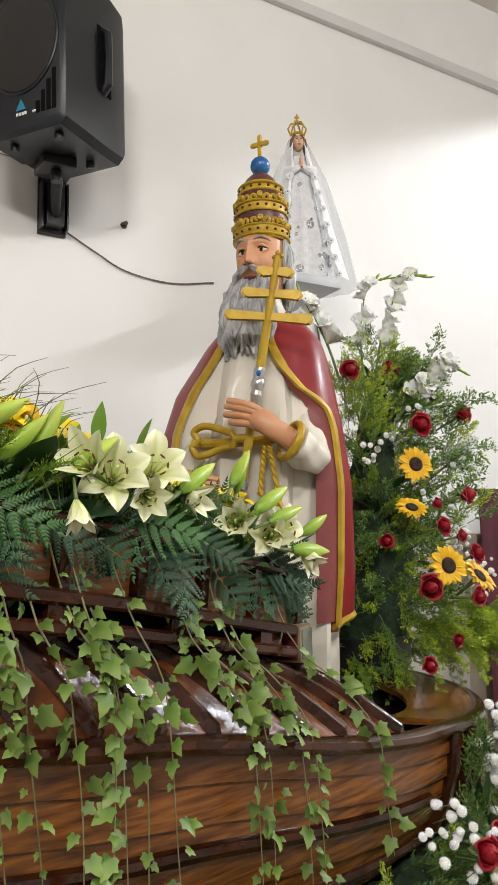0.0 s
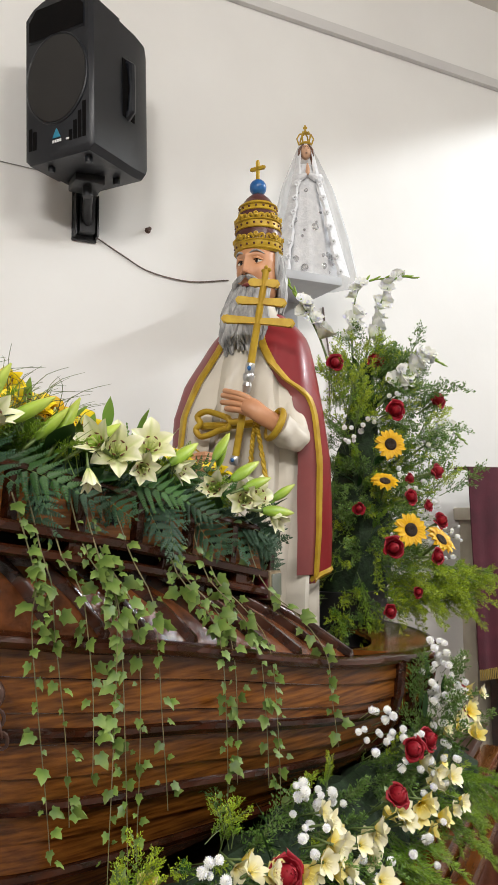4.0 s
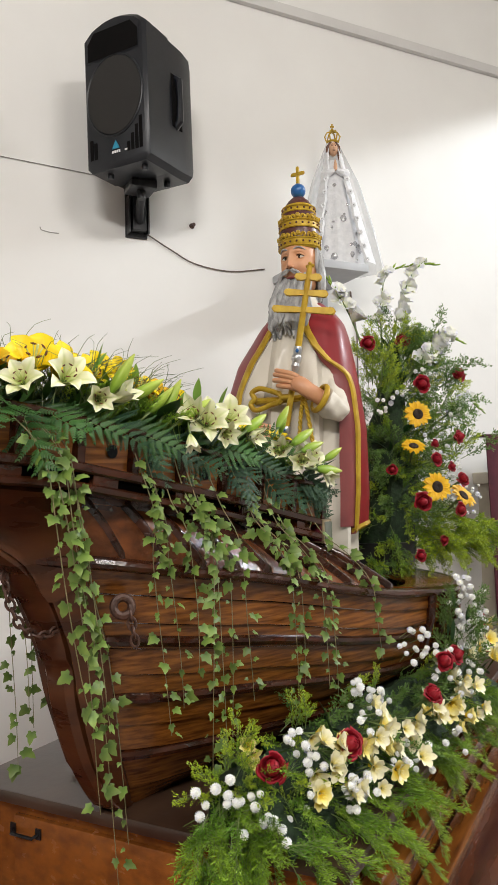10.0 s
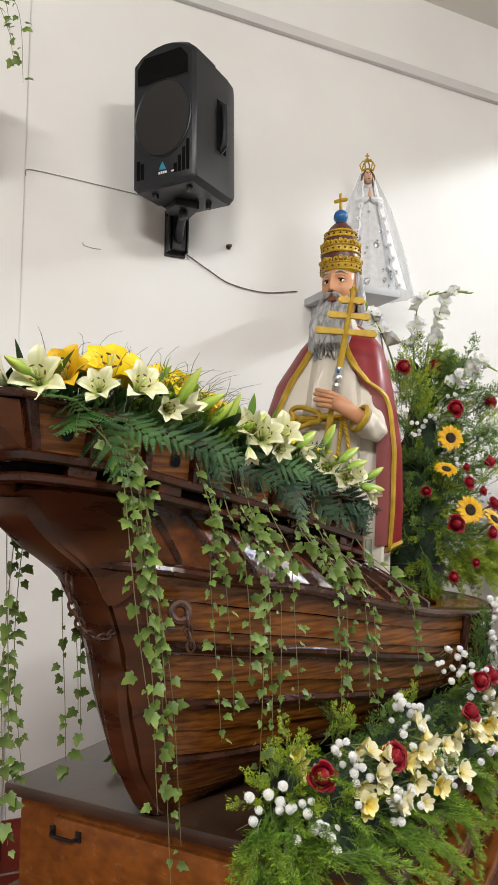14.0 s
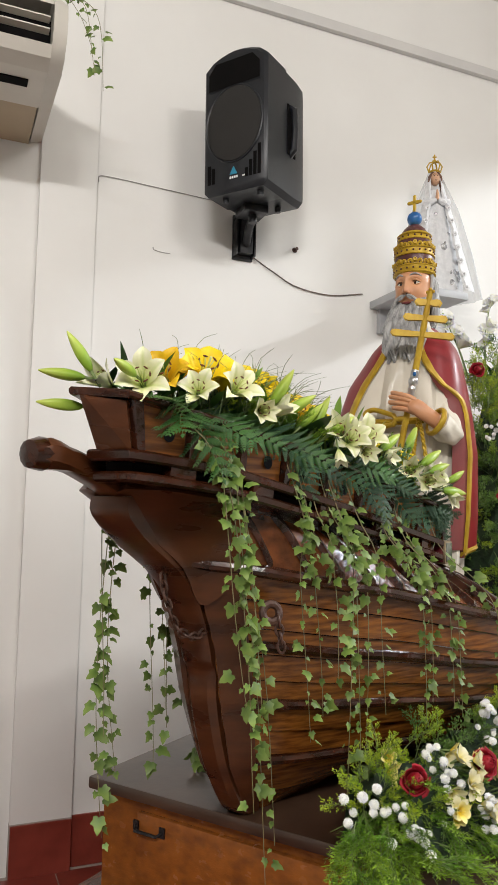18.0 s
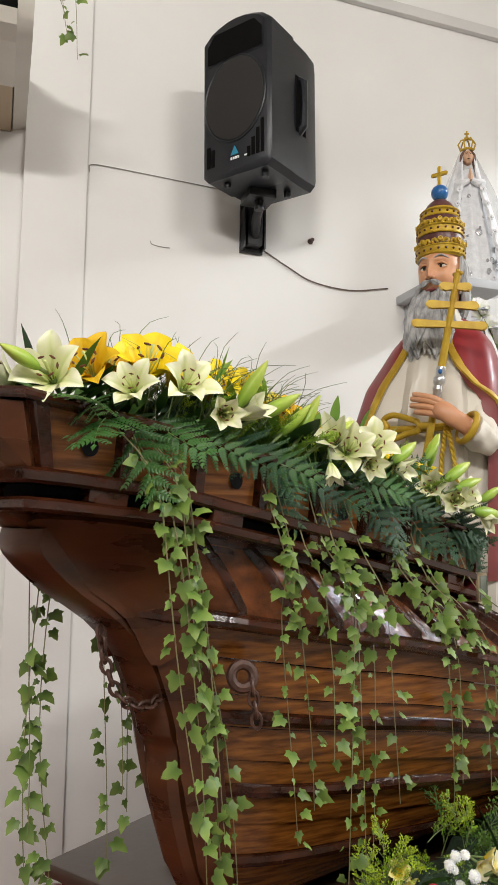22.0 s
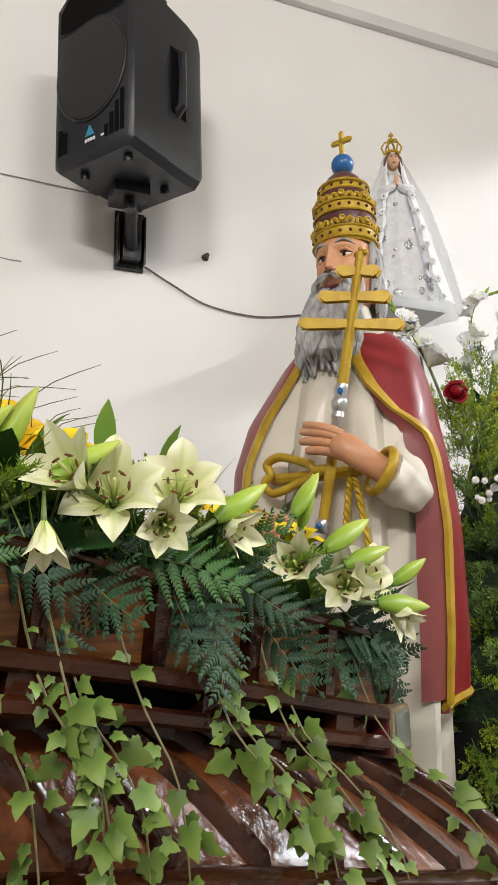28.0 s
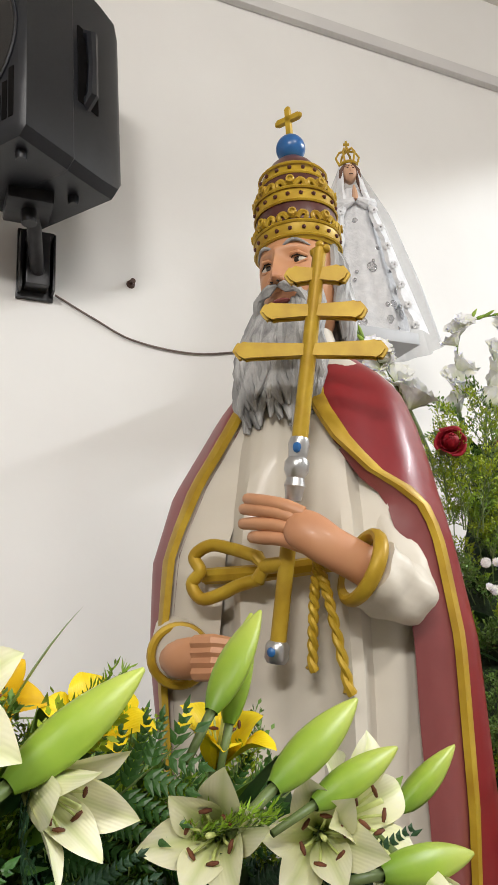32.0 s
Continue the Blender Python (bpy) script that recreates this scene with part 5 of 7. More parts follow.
L_FERN = flower_material("blue_green_fern", (0.010, 0.034, 0.015), (0.022, 0.062, 0.030), (0.036, 0.088, 0.042), 0.15, rough=0.48, rand=0.3, island=False, sub=0.05)
L_FERNG = flower_material("green_fern", (0.012, 0.048, 0.010), (0.026, 0.085, 0.016), (0.046, 0.13, 0.026), 0.15, rough=0.4, rand=0.3, island=False, sub=0.05)
L_IVY = flower_material("ivy_leaf", (0.075, 0.135, 0.026), (0.12, 0.20, 0.036), (0.19, 0.275, 0.058), 0.03, rough=0.45, rand=0.55, sub=0.1)
L_STEM = material("green_stem", (0.10, 0.16, 0.04), (0.17, 0.23, 0.07), 30, 0.5, rand=0.3)
L_VINE = material("vine_stem", (0.16, 0.17, 0.06), (0.24, 0.20, 0.10), 30, 0.6, rand=0.3)
L_GOLD = flower_material("goldenrod", (0.05, 0.15, 0.014), (0.17, 0.32, 0.020), (0.36, 0.47, 0.026), 0.12, rand=0.35, sub=0.05)
L_THUJA = flower_material("feathery_conifer", (0.04, 0.12, 0.010), (0.11, 0.25, 0.016), (0.23, 0.38, 0.026), 0.16, rand=0.35, sub=0.05)
L_SAGE = flower_material("grey_green_spray", (0.030, 0.085, 0.014), (0.065, 0.155, 0.024), (0.13, 0.24, 0.045), 0.12, rand=0.35, sub=0.05)
L_GRASS = material("fine_grass", (0.11, 0.16, 0.05), (0.22, 0.28, 0.10), 30, 0.6, rand=0.4)
L_WISP = material("yellow_green_wisp", (0.07, 0.13, 0.018), (0.15, 0.22, 0.03), 30, 0.6, rand=0.4)
# filler below the leaves: near-black green paints the shade deep between them
L_SHADE = material("greenery_shade", (0.008, 0.02, 0.006), (0.018, 0.045, 0.012), 60, 0.8, bump=1.0, bscale=120)

R = random.Random(21)


def to_mesh(name, bm, mats, smooth=True):
    me = bpy.data.meshes.new(name)
    bm.to_mesh(me)
    bm.free()
    for m in (mats if isinstance(mats, (list, tuple)) else [mats]):
        me.materials.append(m)
    if smooth:
        me.shade_smooth()
    return me


def aim(pos, d, roll=0.0, scale=1.0):
    """A pose with local z along d."""
    q = Vector(d).normalized().to_track_quat("Z", "Y").to_matrix().to_4x4()
    return Matrix.Translation(pos) @ q @ Matrix.Rotation(roll, 4, "Z") @ Matrix.Scale(scale, 4)


def put(name, me, parent, m, label=""):
    """A child on shared mesh data at the world pose m."""
    ob = new(name, me)
    ob.parent = parent
    base = parent.matrix_basis if parent.parent is None else parent.parent.matrix_basis @ parent.matrix_basis
    ob.matrix_basis = base.inverted() @ m
    if label:
        tagged(ob, label)
    return ob


def strip(bm, ln, wd, curve, cup=0.15, n=8, k=4, mi=0, m=None, tipx=0.6, ruffle=0.0, base=0.25):
    """A petal along +x that bends by curve(f) = (x, z); widest at tipx."""
    rows = []
    for i in range(n + 1):
        f = i / n
        x, z = curve(f)
        w = wd * (base + (1 - base) * math.sin(min(1, f / tipx) * math.pi / 2)) * (1 if f < tipx else max(0.02, math.cos((f - tipx) / (1 - tipx) * math.pi / 2) ** 0.9))
        row = []
        for j in range(k + 1):
            g = 2 * j / k - 1
            row.append(Vector((x * ln, g * w, z * ln - (0.13 * w if g == 0 else 0) + cup * w * g * g + ruffle * w * math.sin(9 * f + 4 * g) * abs(g))))
        rows.append(row)
    if m is not None:
        rows = [[m @ p for p in r] for r in rows]
    return grid(bm, rows, mi)


def lily_curve(f):
    return (0.04 + 0.60 * f + 0.03 * f ** 4, 0.95 * f - 0.42 * f ** 3)


def lily_open(f):
    return (0.03 + 0.38 * f + 0.06 * f ** 3, 0.96 * f - 0.10 * f ** 3)


bm = bmesh.new()
strip(bm, 0.088, 0.0185, lily_curve, 0.35, 12, 6, ruffle=0.14, tipx=0.45, base=0.25)
ME_PET_W = to_mesh("petal", bm, F_WHITE)
bm = bmesh.new()
strip(bm, 0.090, 0.0170, lily_open, 0.5, 12, 6, ruffle=0.14, tipx=0.42, base=0.25)
ME_PET_WC = to_mesh("petal", bm, F_WHITE)
bm = bmesh.new()
strip(bm, 0.082, 0.0205, lily_curve, 0.3, 12, 6, ruffle=0.18, tipx=0.45)
ME_PET_Y = to_mesh("petal", bm, F_YELLOW)
ME_PET_O = ME_PET_Y.copy()
ME_PET_O.materials.clear()
ME_PET_O.materials.append(F_ORANGE)
bm = bmesh.new()
tube(bm, [(0, 0, -0.05), (0, 0, -0.01), (0, 0, 0.012)], [0.003, 0.0045, 0.006], 7)
for k in range(6):
    a = k * math.pi / 3 + 0.5
    p = [Vector((0.003 * math.cos(a), 0.003 * math.sin(a), 0.01)), Vector((0.009 * math.cos(a), 0.009 * math.sin(a), 0.034)), Vector((0.016 * math.cos(a), 0.016 * math.sin(a), 0.046))]
    tube(bm, p, 0.0011, 5, 2)
    d = Vector((-math.sin(a), math.cos(a), 0.3)) * 0.0045
    tube(bm, [p[2] - d, p[2], p[2] + d], [0.0010, 0.0019, 0.0010], 6, 1)
tube(bm, [(0, 0, 0.01), (0.002, 0.001, 0.056)], [0.0014, 0.0022], 6, 2)
ME_LILYCORE = to_mesh("lily", bm, [L_STEM, F_ANTHER, F_FILA])
bm = bmesh.new()
rows = []
for i in range(11):
    f = i / 10
    r = 0.0125 * (math.sin(math.pi * (0.10 + 0.88 * f ** 0.85)) ** 0.8)
    rows.append([Vector((r * math.cos(t) * (1 + 0.10 * math.cos(3 * t)), r * math.sin(t) * (1 + 0.10 * math.cos(3 * t)), 0.095 * f)) for t in [2 * math.pi * j / 12 for j in range(12)]])
grid(bm, rows, 0, closed=True)
tube(bm, [(0, 0, -0.04), (0, 0, 0.004)], [0.003, 0.004], 6, 1)
ME_BUD = to_mesh("lily_bud", bm, [F_BUD, L_STEM])


def lily(parent, pos, d, petal, scale=1.0, roll=0.0, label="", core=True):
    scale *= 0.84
    m = aim(Vector(pos) - Vector(d).normalized() * (0.040 * scale), d, roll, scale)
    ob = put("lily", ME_LILYCORE, parent, m, label)
    for k in range(6):
        pm = Matrix.Rotation(k * math.pi / 3 + R.uniform(-0.08, 0.08), 4, "Z") @ Matrix.Rotation(R.uniform(-0.14, 0.14), 4, "Y") @ Matrix.Scale(1.0 if k % 2 else 0.93, 4)
        c = new("petal", petal)
        c.parent = ob
        c.matrix_basis = pm
    return ob


# rose: cupped petals wound tightly to the middle
def rose_bm(seed, opening=1.0):
    rr_ = random.Random(seed)
    bm = bmesh.new()
    for i in range(22):
        f = i / 21
        a = i * 2.4
        rad = 0.003 + 0.018 * f * opening
        ht = 0.030 - 0.006 * f
        rows = []
        for r in range(6):
            h = r / 5
            row = []
            for j in range(6):
                g = (j / 5 - 0.5) * (1.9 - 0.5 * f)
                rr2 = rad * (0.35 + 0.65 * math.sin(min(1, h * 1.35) * math.pi / 2)) * (1 - (0.55 - 0.5 * f) * max(0, h - 0.45)) + 0.007 * max(0, f - 0.45) * max(0, h - 0.6) * 2.6 + 0.0016 * h * math.sin(2.3 * i + 4.5 * g) + rr_.uniform(-0.0006, 0.0006)
                row.append(Vector((rr2 * math.cos(a + g), rr2 * math.sin(a + g), ht * h * (1 - 0.12 * (2 * j / 5 - 1) ** 2) - 0.012 * f * h ** 4 - 0.005 + 0.002 * h * math.sin(3.1 * i + 6 * g))))
            rows.append(row)
        grid(bm, rows, 0)
    ellipsoid(bm, (0, 0, 0.006), (0.012, 0.012, 0.016), 0, 10)
    for k in range(5):
        strip(bm, 0.022, 0.005, lambda f: (0.1 + 0.8 * f, -0.25 - 0.1 * f), 0.1, 4, 2, 1, Matrix.Rotation(k * 1.257, 4, "Z"))
    tube(bm, [(0, 0, -0.07), (0, 0, -0.004)], [0.002, 0.004], 6, 1)
    return bm


ME_ROSE = [to_mesh("rose", rose_bm(k, o), [F_ROSE, L_STEM]) for k, o in ((1, 1.0), (2, 0.8), (3, 1.15))]

bm = bmesh.new()
rr_ = random.Random(3)
for k in range(34):
    a = k * 2 * math.pi / 17 + rr_.uniform(-0.1, 0.1)
    lift = 0.18 if k < 17 else 0.34
    strip(bm, 0.046 + rr_.uniform(-0.005, 0.005), 0.0075, lambda f: (0.32 + 0.72 * f, lift * f - 0.25 * f * f + rr_.uniform(-0.01, 0.01)), 0.25, 5, 2, 0, Matrix.Rotation(a, 4, "Z"), base=0.5)
tube(bm, [(0, 0, -0.08), (0, 0, -0.004)], [0.003, 0.008], 6, 1)
ME_SUN = to_mesh("sunflower", bm, [F_SUN, L_STEM])
bm = bmesh.new()
lathe(bm, [(0.019, -0.003), (0.0195, 0.003), (0.015, 0.0065), (0.008, 0.0055), (0.001, 0.004)], 18)
ME_DISC = to_mesh("disc", bm, F_DISC)

bm = bmesh.new()
for i in range(64):
    z = 1 - 1.55 * (i + 0.5) / 64
    a = i * 2.39996
    d = Vector((math.sqrt(max(0, 1 - z * z)) * math.cos(a), math.sqrt(max(0, 1 - z * z)) * math.sin(a), z))
    m = d.to_track_quat("X", "Z").to_matrix().to_4x4()
    strip(bm, 0.0155, 0.0027, lambda f: (0.25 + 0.75 * f, 0.12 * f * f), 0.3, 3, 2, 0, m, base=0.5)
tube(bm, [(0, 0, -0.05), (0, 0, -0.003)], 0.0012, 5, 1)
ellipsoid(bm, (0, 0, 0), (0.0115, 0.0115, 0.0115), 0, 10)
ME_MUM = to_mesh("pompon_flower", bm, [F_MUM, L_STEM])


def als(mat):
    bm = bmesh.new()
    for k in range(6):
        strip(bm, 0.038, 0.0105 if k % 2 else 0.0075, lambda f: (0.05 + 0.62 * f, 0.80 * f - (0.30 if k % 2 else 0.12) * f ** 2.4), 0.3, 6, 3, 0, Matrix.Rotation(k * math.pi / 3, 4, "Z"), ruffle=0.16)
    for k in range(5):
        a = k * 1.257
        tube(bm, [(0, 0, 0.004), (0.006 * math.cos(a), 0.006 * math.sin(a), 0.022)], 0.0006, 4, 0)
    tube(bm, [(0, 0, -0.05), (0, 0, 0.003)], [0.0015, 0.003], 5, 1)
    return to_mesh("alstroemeria", bm, [mat, L_STEM])


ME_ALS = [als(F_ALS), als(F_ALSY)]


# greenery meshes
def fern_bm(ln=0.20, pairs=9, wide=0.07, seed=0, droop=0.25):
    """A three-cornered frond: side blades set with broad overlapping toothed leaflets."""
    rr_ = random.Random(seed)
    bm = bmesh.new()

    def axis(f):
        return Vector((ln * f, 0.006 * math.sin(4 * f + seed), ln * (0.16 * f - droop * f * f)))

    def leaflet(q, d, up, ll, lw):
        sd = up.cross(d).normalized()
        a, b, c, e = q - d * 0.002, q + d * (0.28 * ll) + sd * lw - up * 0.0003, q + d * ll - up * 0.0015, q + d * (0.32 * ll) - sd * lw - up * 0.0003
        m = q + d * (0.42 * ll) + up * 0.0004
        va, vb, vc, ve, vm = [bm.verts.new(x) for x in (a, b, c, e, m)]
        for tri in ((va, vm, vb), (vb, vm, vc), (vc, vm, ve), (ve, vm, va)):
            bm.faces.new(tri)
    tube(bm, [axis(i / 8) for i in range(9)], [0.0017 * (1 - 0.8 * i / 8) for i in range(9)], 4, 1)
    for i in range(pairs):
        f = 0.10 + 0.86 * i / pairs
        w = wide * (1.0 - 0.86 * f) * rr_.uniform(0.88, 1.08) + 0.008
        for sg in (-1, 1):
            p0 = axis(f + 0.02 * sg)
            ang = sg * (1.02 - 0.30 * f) + rr_.uniform(-0.07, 0.07)
            d = Vector((math.cos(ang), math.sin(ang), rr_.uniform(-0.28, 0.02))).normalized()
            up = (Vector((0, 0, 1)) + Vector((rr_.uniform(-0.25, 0.25), rr_.uniform(-0.25, 0.25), 0))).normalized()
            sd = up.cross(d).normalized()
            n = max(3, int(w / 0.0072))
            for k in range(n):
                g = (k + 0.5) / n
                q = p0 + d * (w * g) + Vector((0, 0, -0.10 * w * g * g))
                ll = 0.0190 * (1 - 0.68 * g)
                for s2 in (-1, 1):
                    leaflet(q, (sd * s2 + d * 1.0).normalized(), up, ll, 0.0042 * (1 - 0.4 * g))
            leaflet(p0 + d * w * 0.96, d, up, 0.013, 0.0032)
    leaflet(axis(0.97), Vector((1, 0, -0.2)).normalized(), Vector((0, 0, 1)), 0.016, 0.005)
    return bm


ME_FERN = [to_mesh("fern_frond", fern_bm(0.21, 7, 0.098, s, dr), [m, L_STEM], False) for s, dr, m in ((1, 0.25, L_FERN), (2, 0.45, L_FERN), (3, 0.15, L_FERNG), (4, 0.35, L_FERNG))]


def spray_bm(ln, nb, spread, bits, size, seed, droop=0.2, flat=1.0, col0=0.35, fwd=0.75, thin=0.32, long=1.0):
    """A branching spray: side twigs with many small leaf bits."""
    rr_ = random.Random(seed)
    bm = bmesh.new()

    def axis(f):
        return Vector((ln * f, 0.012 * math.sin(3 * f + seed), ln * (0.1 * f - droop * f * f)))
    tube(bm, [axis(i / 6) for i in range(7)], [0.0016 * (1 - 0.75 * i / 6) for i in range(7)], 4, 1)
    for i in range(nb):
        f = 0.15 + 0.85 * i / nb
        p0 = axis(f)
        a = rr_.uniform(0, 2 * math.pi)
        d = Vector((fwd, 0.62 * math.cos(a), 0.62 * math.sin(a) * flat)).normalized()
        l2 = spread * (1.05 - 0.65 * f) * rr_.uniform(0.7, 1.2)
        p1 = p0 + d * l2 + Vector((0, 0, -droop * l2 * 0.5))
        tube(bm, [p0, p0.lerp(p1, 0.5) + Vector((0, 0, 0.003)), p1], [0.0009, 0.0007, 0.0003], 3, 1, cap=False)
        for k in range(bits):
            g = col0 + (1 - col0) * k / bits
            q = p0.lerp(p1, g) + Vector((rr_.uniform(-1, 1), rr_.uniform(-1, 1), rr_.uniform(-1, 1) * flat)) * size * 0.9
            e = (d + Vector((rr_.uniform(-1, 1), rr_.uniform(-1, 1), rr_.uniform(-1, 1) * flat)) * 0.75).normalized() * size * long * rr_.uniform(0.8, 1.7)
            w = Vector((rr_.uniform(-1, 1), rr_.uniform(-1, 1), rr_.uniform(-1, 1))).cross(e).normalized() * size * thin
            vs = [bm.verts.new(q), bm.verts.new(q + e * 0.5 + w), bm.verts.new(q + e), bm.verts.new(q + e * 0.5 - w)]
            bm.faces.new(vs)
    return bm


ME_GOLD = [to_mesh("goldenrod_spray", spray_bm(0.16, 20, 0.050, 15, 0.0060, s, dr), [L_GOLD, L_STEM], False) for s, dr in ((1, 0.1), (2, 0.25), (3, 0.45))]
ME_THUJA = [to_mesh("conifer_spray", spray_bm(0.19, 26, 0.062, 20, 0.0055, s, dr, 0.5, 0.05, 1.25, 0.2, 1.7), [L_THUJA, L_STEM], False) for s, dr in ((4, 0.25), (5, 0.5), (6, 0.8))]
ME_SAGE = [to_mesh("leafy_spray", spray_bm(0.17, 20, 0.06, 12, 0.008, s, dr, 1.0, 0.1), [L_SAGE, L_STEM], False) for s, dr in ((7, 0.1), (8, 0.3), (9, 0.5))]


def leaf_bm(ln, wd, droop=0.3):
    bm = bmesh.new()
    strip(bm, ln, wd, lambda f: (f, 0.15 * f - droop * f * f), -0.25, 6, 2, tipx=0.45, base=0.1)
    return bm


L_MID = flower_material("mid_green_leaf", (0.03, 0.09, 0.014), (0.05, 0.14, 0.02), (0.075, 0.18, 0.028), 0.08, rough=0.4, rand=0.35, sub=0.05)
L_LIME = flower_material("bright_green_leaf", (0.07, 0.16, 0.018), (0.13, 0.25, 0.028), (0.20, 0.33, 0.045), 0.08, rough=0.4, rand=0.3, sub=0.1)
ME_LEAFB = [to_mesh("bright_leaf", leaf_bm(0.085, 0.010, 0.25), L_LIME), to_mesh("broad_bright_leaf", leaf_bm(0.075, 0.015, 0.3), L_LIME)]
ME_LEAFG = [to_mesh("green_leaf", leaf_bm(0.075, 0.013, 0.25), L_MID), to_mesh("long_green_leaf", leaf_bm(0.10, 0.0085, 0.3), L_MID)]
ME_LEAF = [to_mesh("broad_leaf", leaf_bm(0.085, 0.022), L_DARK), to_mesh("narrow_leaf", leaf_bm(0.10, 0.010, 0.2), L_DARK)]

# ivy leaf: broad, with a long middle lobe and two side lobes, folded along the midrib
bm = bmesh.new()
hub, base0, tip = bm.verts.new((0.013, 0, 0.0022)), bm.verts.new((0.001, 0, 0.0008)), bm.verts.new((0.044, 0, -0.0050))
mid = bm.verts.new((0.029, 0, 0.0008))
for sg in (-1, 1):
    o = [bm.verts.new((x, y * sg, -0.20 * y + 0.0012)) for x, y in ((-0.004, 0.007), (-0.002, 0.0155), (0.005, 0.0150), (0.0155, 0.0215), (0.0205, 0.0120), (0.031, 0.0088))]
    for tri in ((base0, o[0], hub), (o[0], o[1], hub), (o[1], o[2], hub), (o[2], o[3], hub), (o[3], o[4], hub), (hub, o[4], mid), (o[4], o[5], mid), (o[5], tip, mid)):
        bm.faces.new(tri if sg > 0 else tri[::-1])
ME_IVY = to_mesh("ivy_leaf", bm, L_IVY)


def ivy(way, n, seed, size=0.8, group="ivy strands on the boat", label="trailing green ivy strand hanging down the boat side", face=(-0.3, -1, 0.1)):
    """A strand along way, a list of world points from its top down."""
    rr_ = random.Random(seed)
    top = Vector(way[0])
    th = empty("ivy_strand", Matrix.Translation(top), label, "ivy", group)
    n2 = 18
    ph = rr_.uniform(0, 6)
    pts = []
    for i, p in enumerate(smoothed(way, n2)):
        f = i / (n2 - 1)
        pts.append(p - top + Vector((0.009 * math.sin(6 * f + ph), 0.006 * math.cos(5 * f + ph), 0)) * min(1, 4 * f))
    bm = bmesh.new()
    tube(bm, pts, [0.0014 - 0.0007 * i / n2 for i in range(n2)], 5)
    part("vine", bm, L_VINE, th)
    fd = Vector(face).normalized()
    n = int(n * 1.75)
    size *= 0.80
    for i in range(n):
        f = 0.10 + 0.90 * (i + rr_.uniform(0, 0.9)) / n
        k = min(f, 0.999) * (n2 - 1)
        p = pts[int(k)].lerp(pts[min(int(k) + 1, n2 - 1)], k - int(k))
        side = rr_.choice((-1, 1))
        out = Vector((side * rr_.uniform(0.1, 0.9), rr_.uniform(-0.6, 0.0), rr_.uniform(-1.2, -0.1))).normalized()
        nrm = (fd + Vector((rr_.uniform(-1.0, 1.0), rr_.uniform(-0.3, 0.6), rr_.uniform(-0.4, 1.1)))).normalized()
        xx = (out - nrm * out.dot(nrm)).normalized()
        m = Matrix((xx, nrm.cross(xx), nrm)).transposed().to_4x4()
        ob = new("ivy_leaf", ME_IVY)
        ob.parent = th
        ob.matrix_basis = Matrix.Translation(p + xx * rr_.uniform(0.003, 0.020)) @ m @ Matrix.Scale(size * rr_.choice((0.4, 0.55, 0.7, 0.85, 1.0, 1.15)) * (1.0 - 0.12 * f), 4)
    return th


def bpt(u, v, z):
    """A world point from the boat's own measures; v to the near side."""
    return BOAT @ Vector((u, -v, z))

# ---- flowers along the top of the bow ----
bow = empty("bow_flower_arrangement", pose(0.15, 0.98, 1.45), "arrangement of white and yellow lilies with ferns along the bow", "flower arrangement")
TOCAM = Vector((-0.35, -1.0, 0.25))
# added filler mound, coloured as the shaded depth under the bow flowers
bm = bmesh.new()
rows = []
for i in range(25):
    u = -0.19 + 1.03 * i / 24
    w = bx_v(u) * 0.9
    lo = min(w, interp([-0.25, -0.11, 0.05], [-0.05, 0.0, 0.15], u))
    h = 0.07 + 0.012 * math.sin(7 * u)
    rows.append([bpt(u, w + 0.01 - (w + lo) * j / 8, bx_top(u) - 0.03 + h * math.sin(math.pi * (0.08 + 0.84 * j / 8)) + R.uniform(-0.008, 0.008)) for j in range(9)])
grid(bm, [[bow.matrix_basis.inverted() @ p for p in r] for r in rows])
tagged(part("greenery_shade_bed", bm, L_SHADE, bow), kind="stuff")
rg = random.Random(4)
# ferns spilling over the near rail, thicker towards the stern
def frond(u, v, dz, d, me, size, face=(-0.45, -0.8, 0.35)):
    """A frond from a place over the rail, aimed along d in the boat's own measures, its blade turned to face."""
    x = (BOAT.to_3x3() @ Vector((d[0], -d[1], d[2]))).normalized()
    yy = Vector(face).cross(x).normalized()
    put("fern_frond", me, bow, Matrix.Translation(bpt(u, v, bx_top(u) + dz)) @ Matrix((x, yy, x.cross(yy))).transposed().to_4x4() @ Matrix.Scale(size, 4))


for u, d, me, size in ((-0.085, (-0.75, 0.55, -0.42), 2, 0.80), (-0.06, (-0.35, 0.6, -0.75), 3, 0.78), (-0.10, (-0.9, 0.4, -0.05), 2, 0.66), (-0.03, (0.1, 0.8, -0.45), 2, 0.62), (-0.13, (-0.6, 0.7, -0.2), 3, 0.5), (0.02, (0.4, 0.7, -0.35), 3, 0.6),
                       (0.205, (0.12, 0.4, -0.95), 0, 0.66), (0.225, (-0.3, 0.6, -0.6), 0, 0.52), (0.17, (0.3, 0.7, -0.35), 3, 0.62), (0.12, (-0.2, 0.8, -0.3), 1, 0.6), (0.255, (0.5, 0.6, -0.5), 1, 0.6)):
    frond(u, bx_v(u) - 0.01, 0.022, d, ME_FERN[me], size)
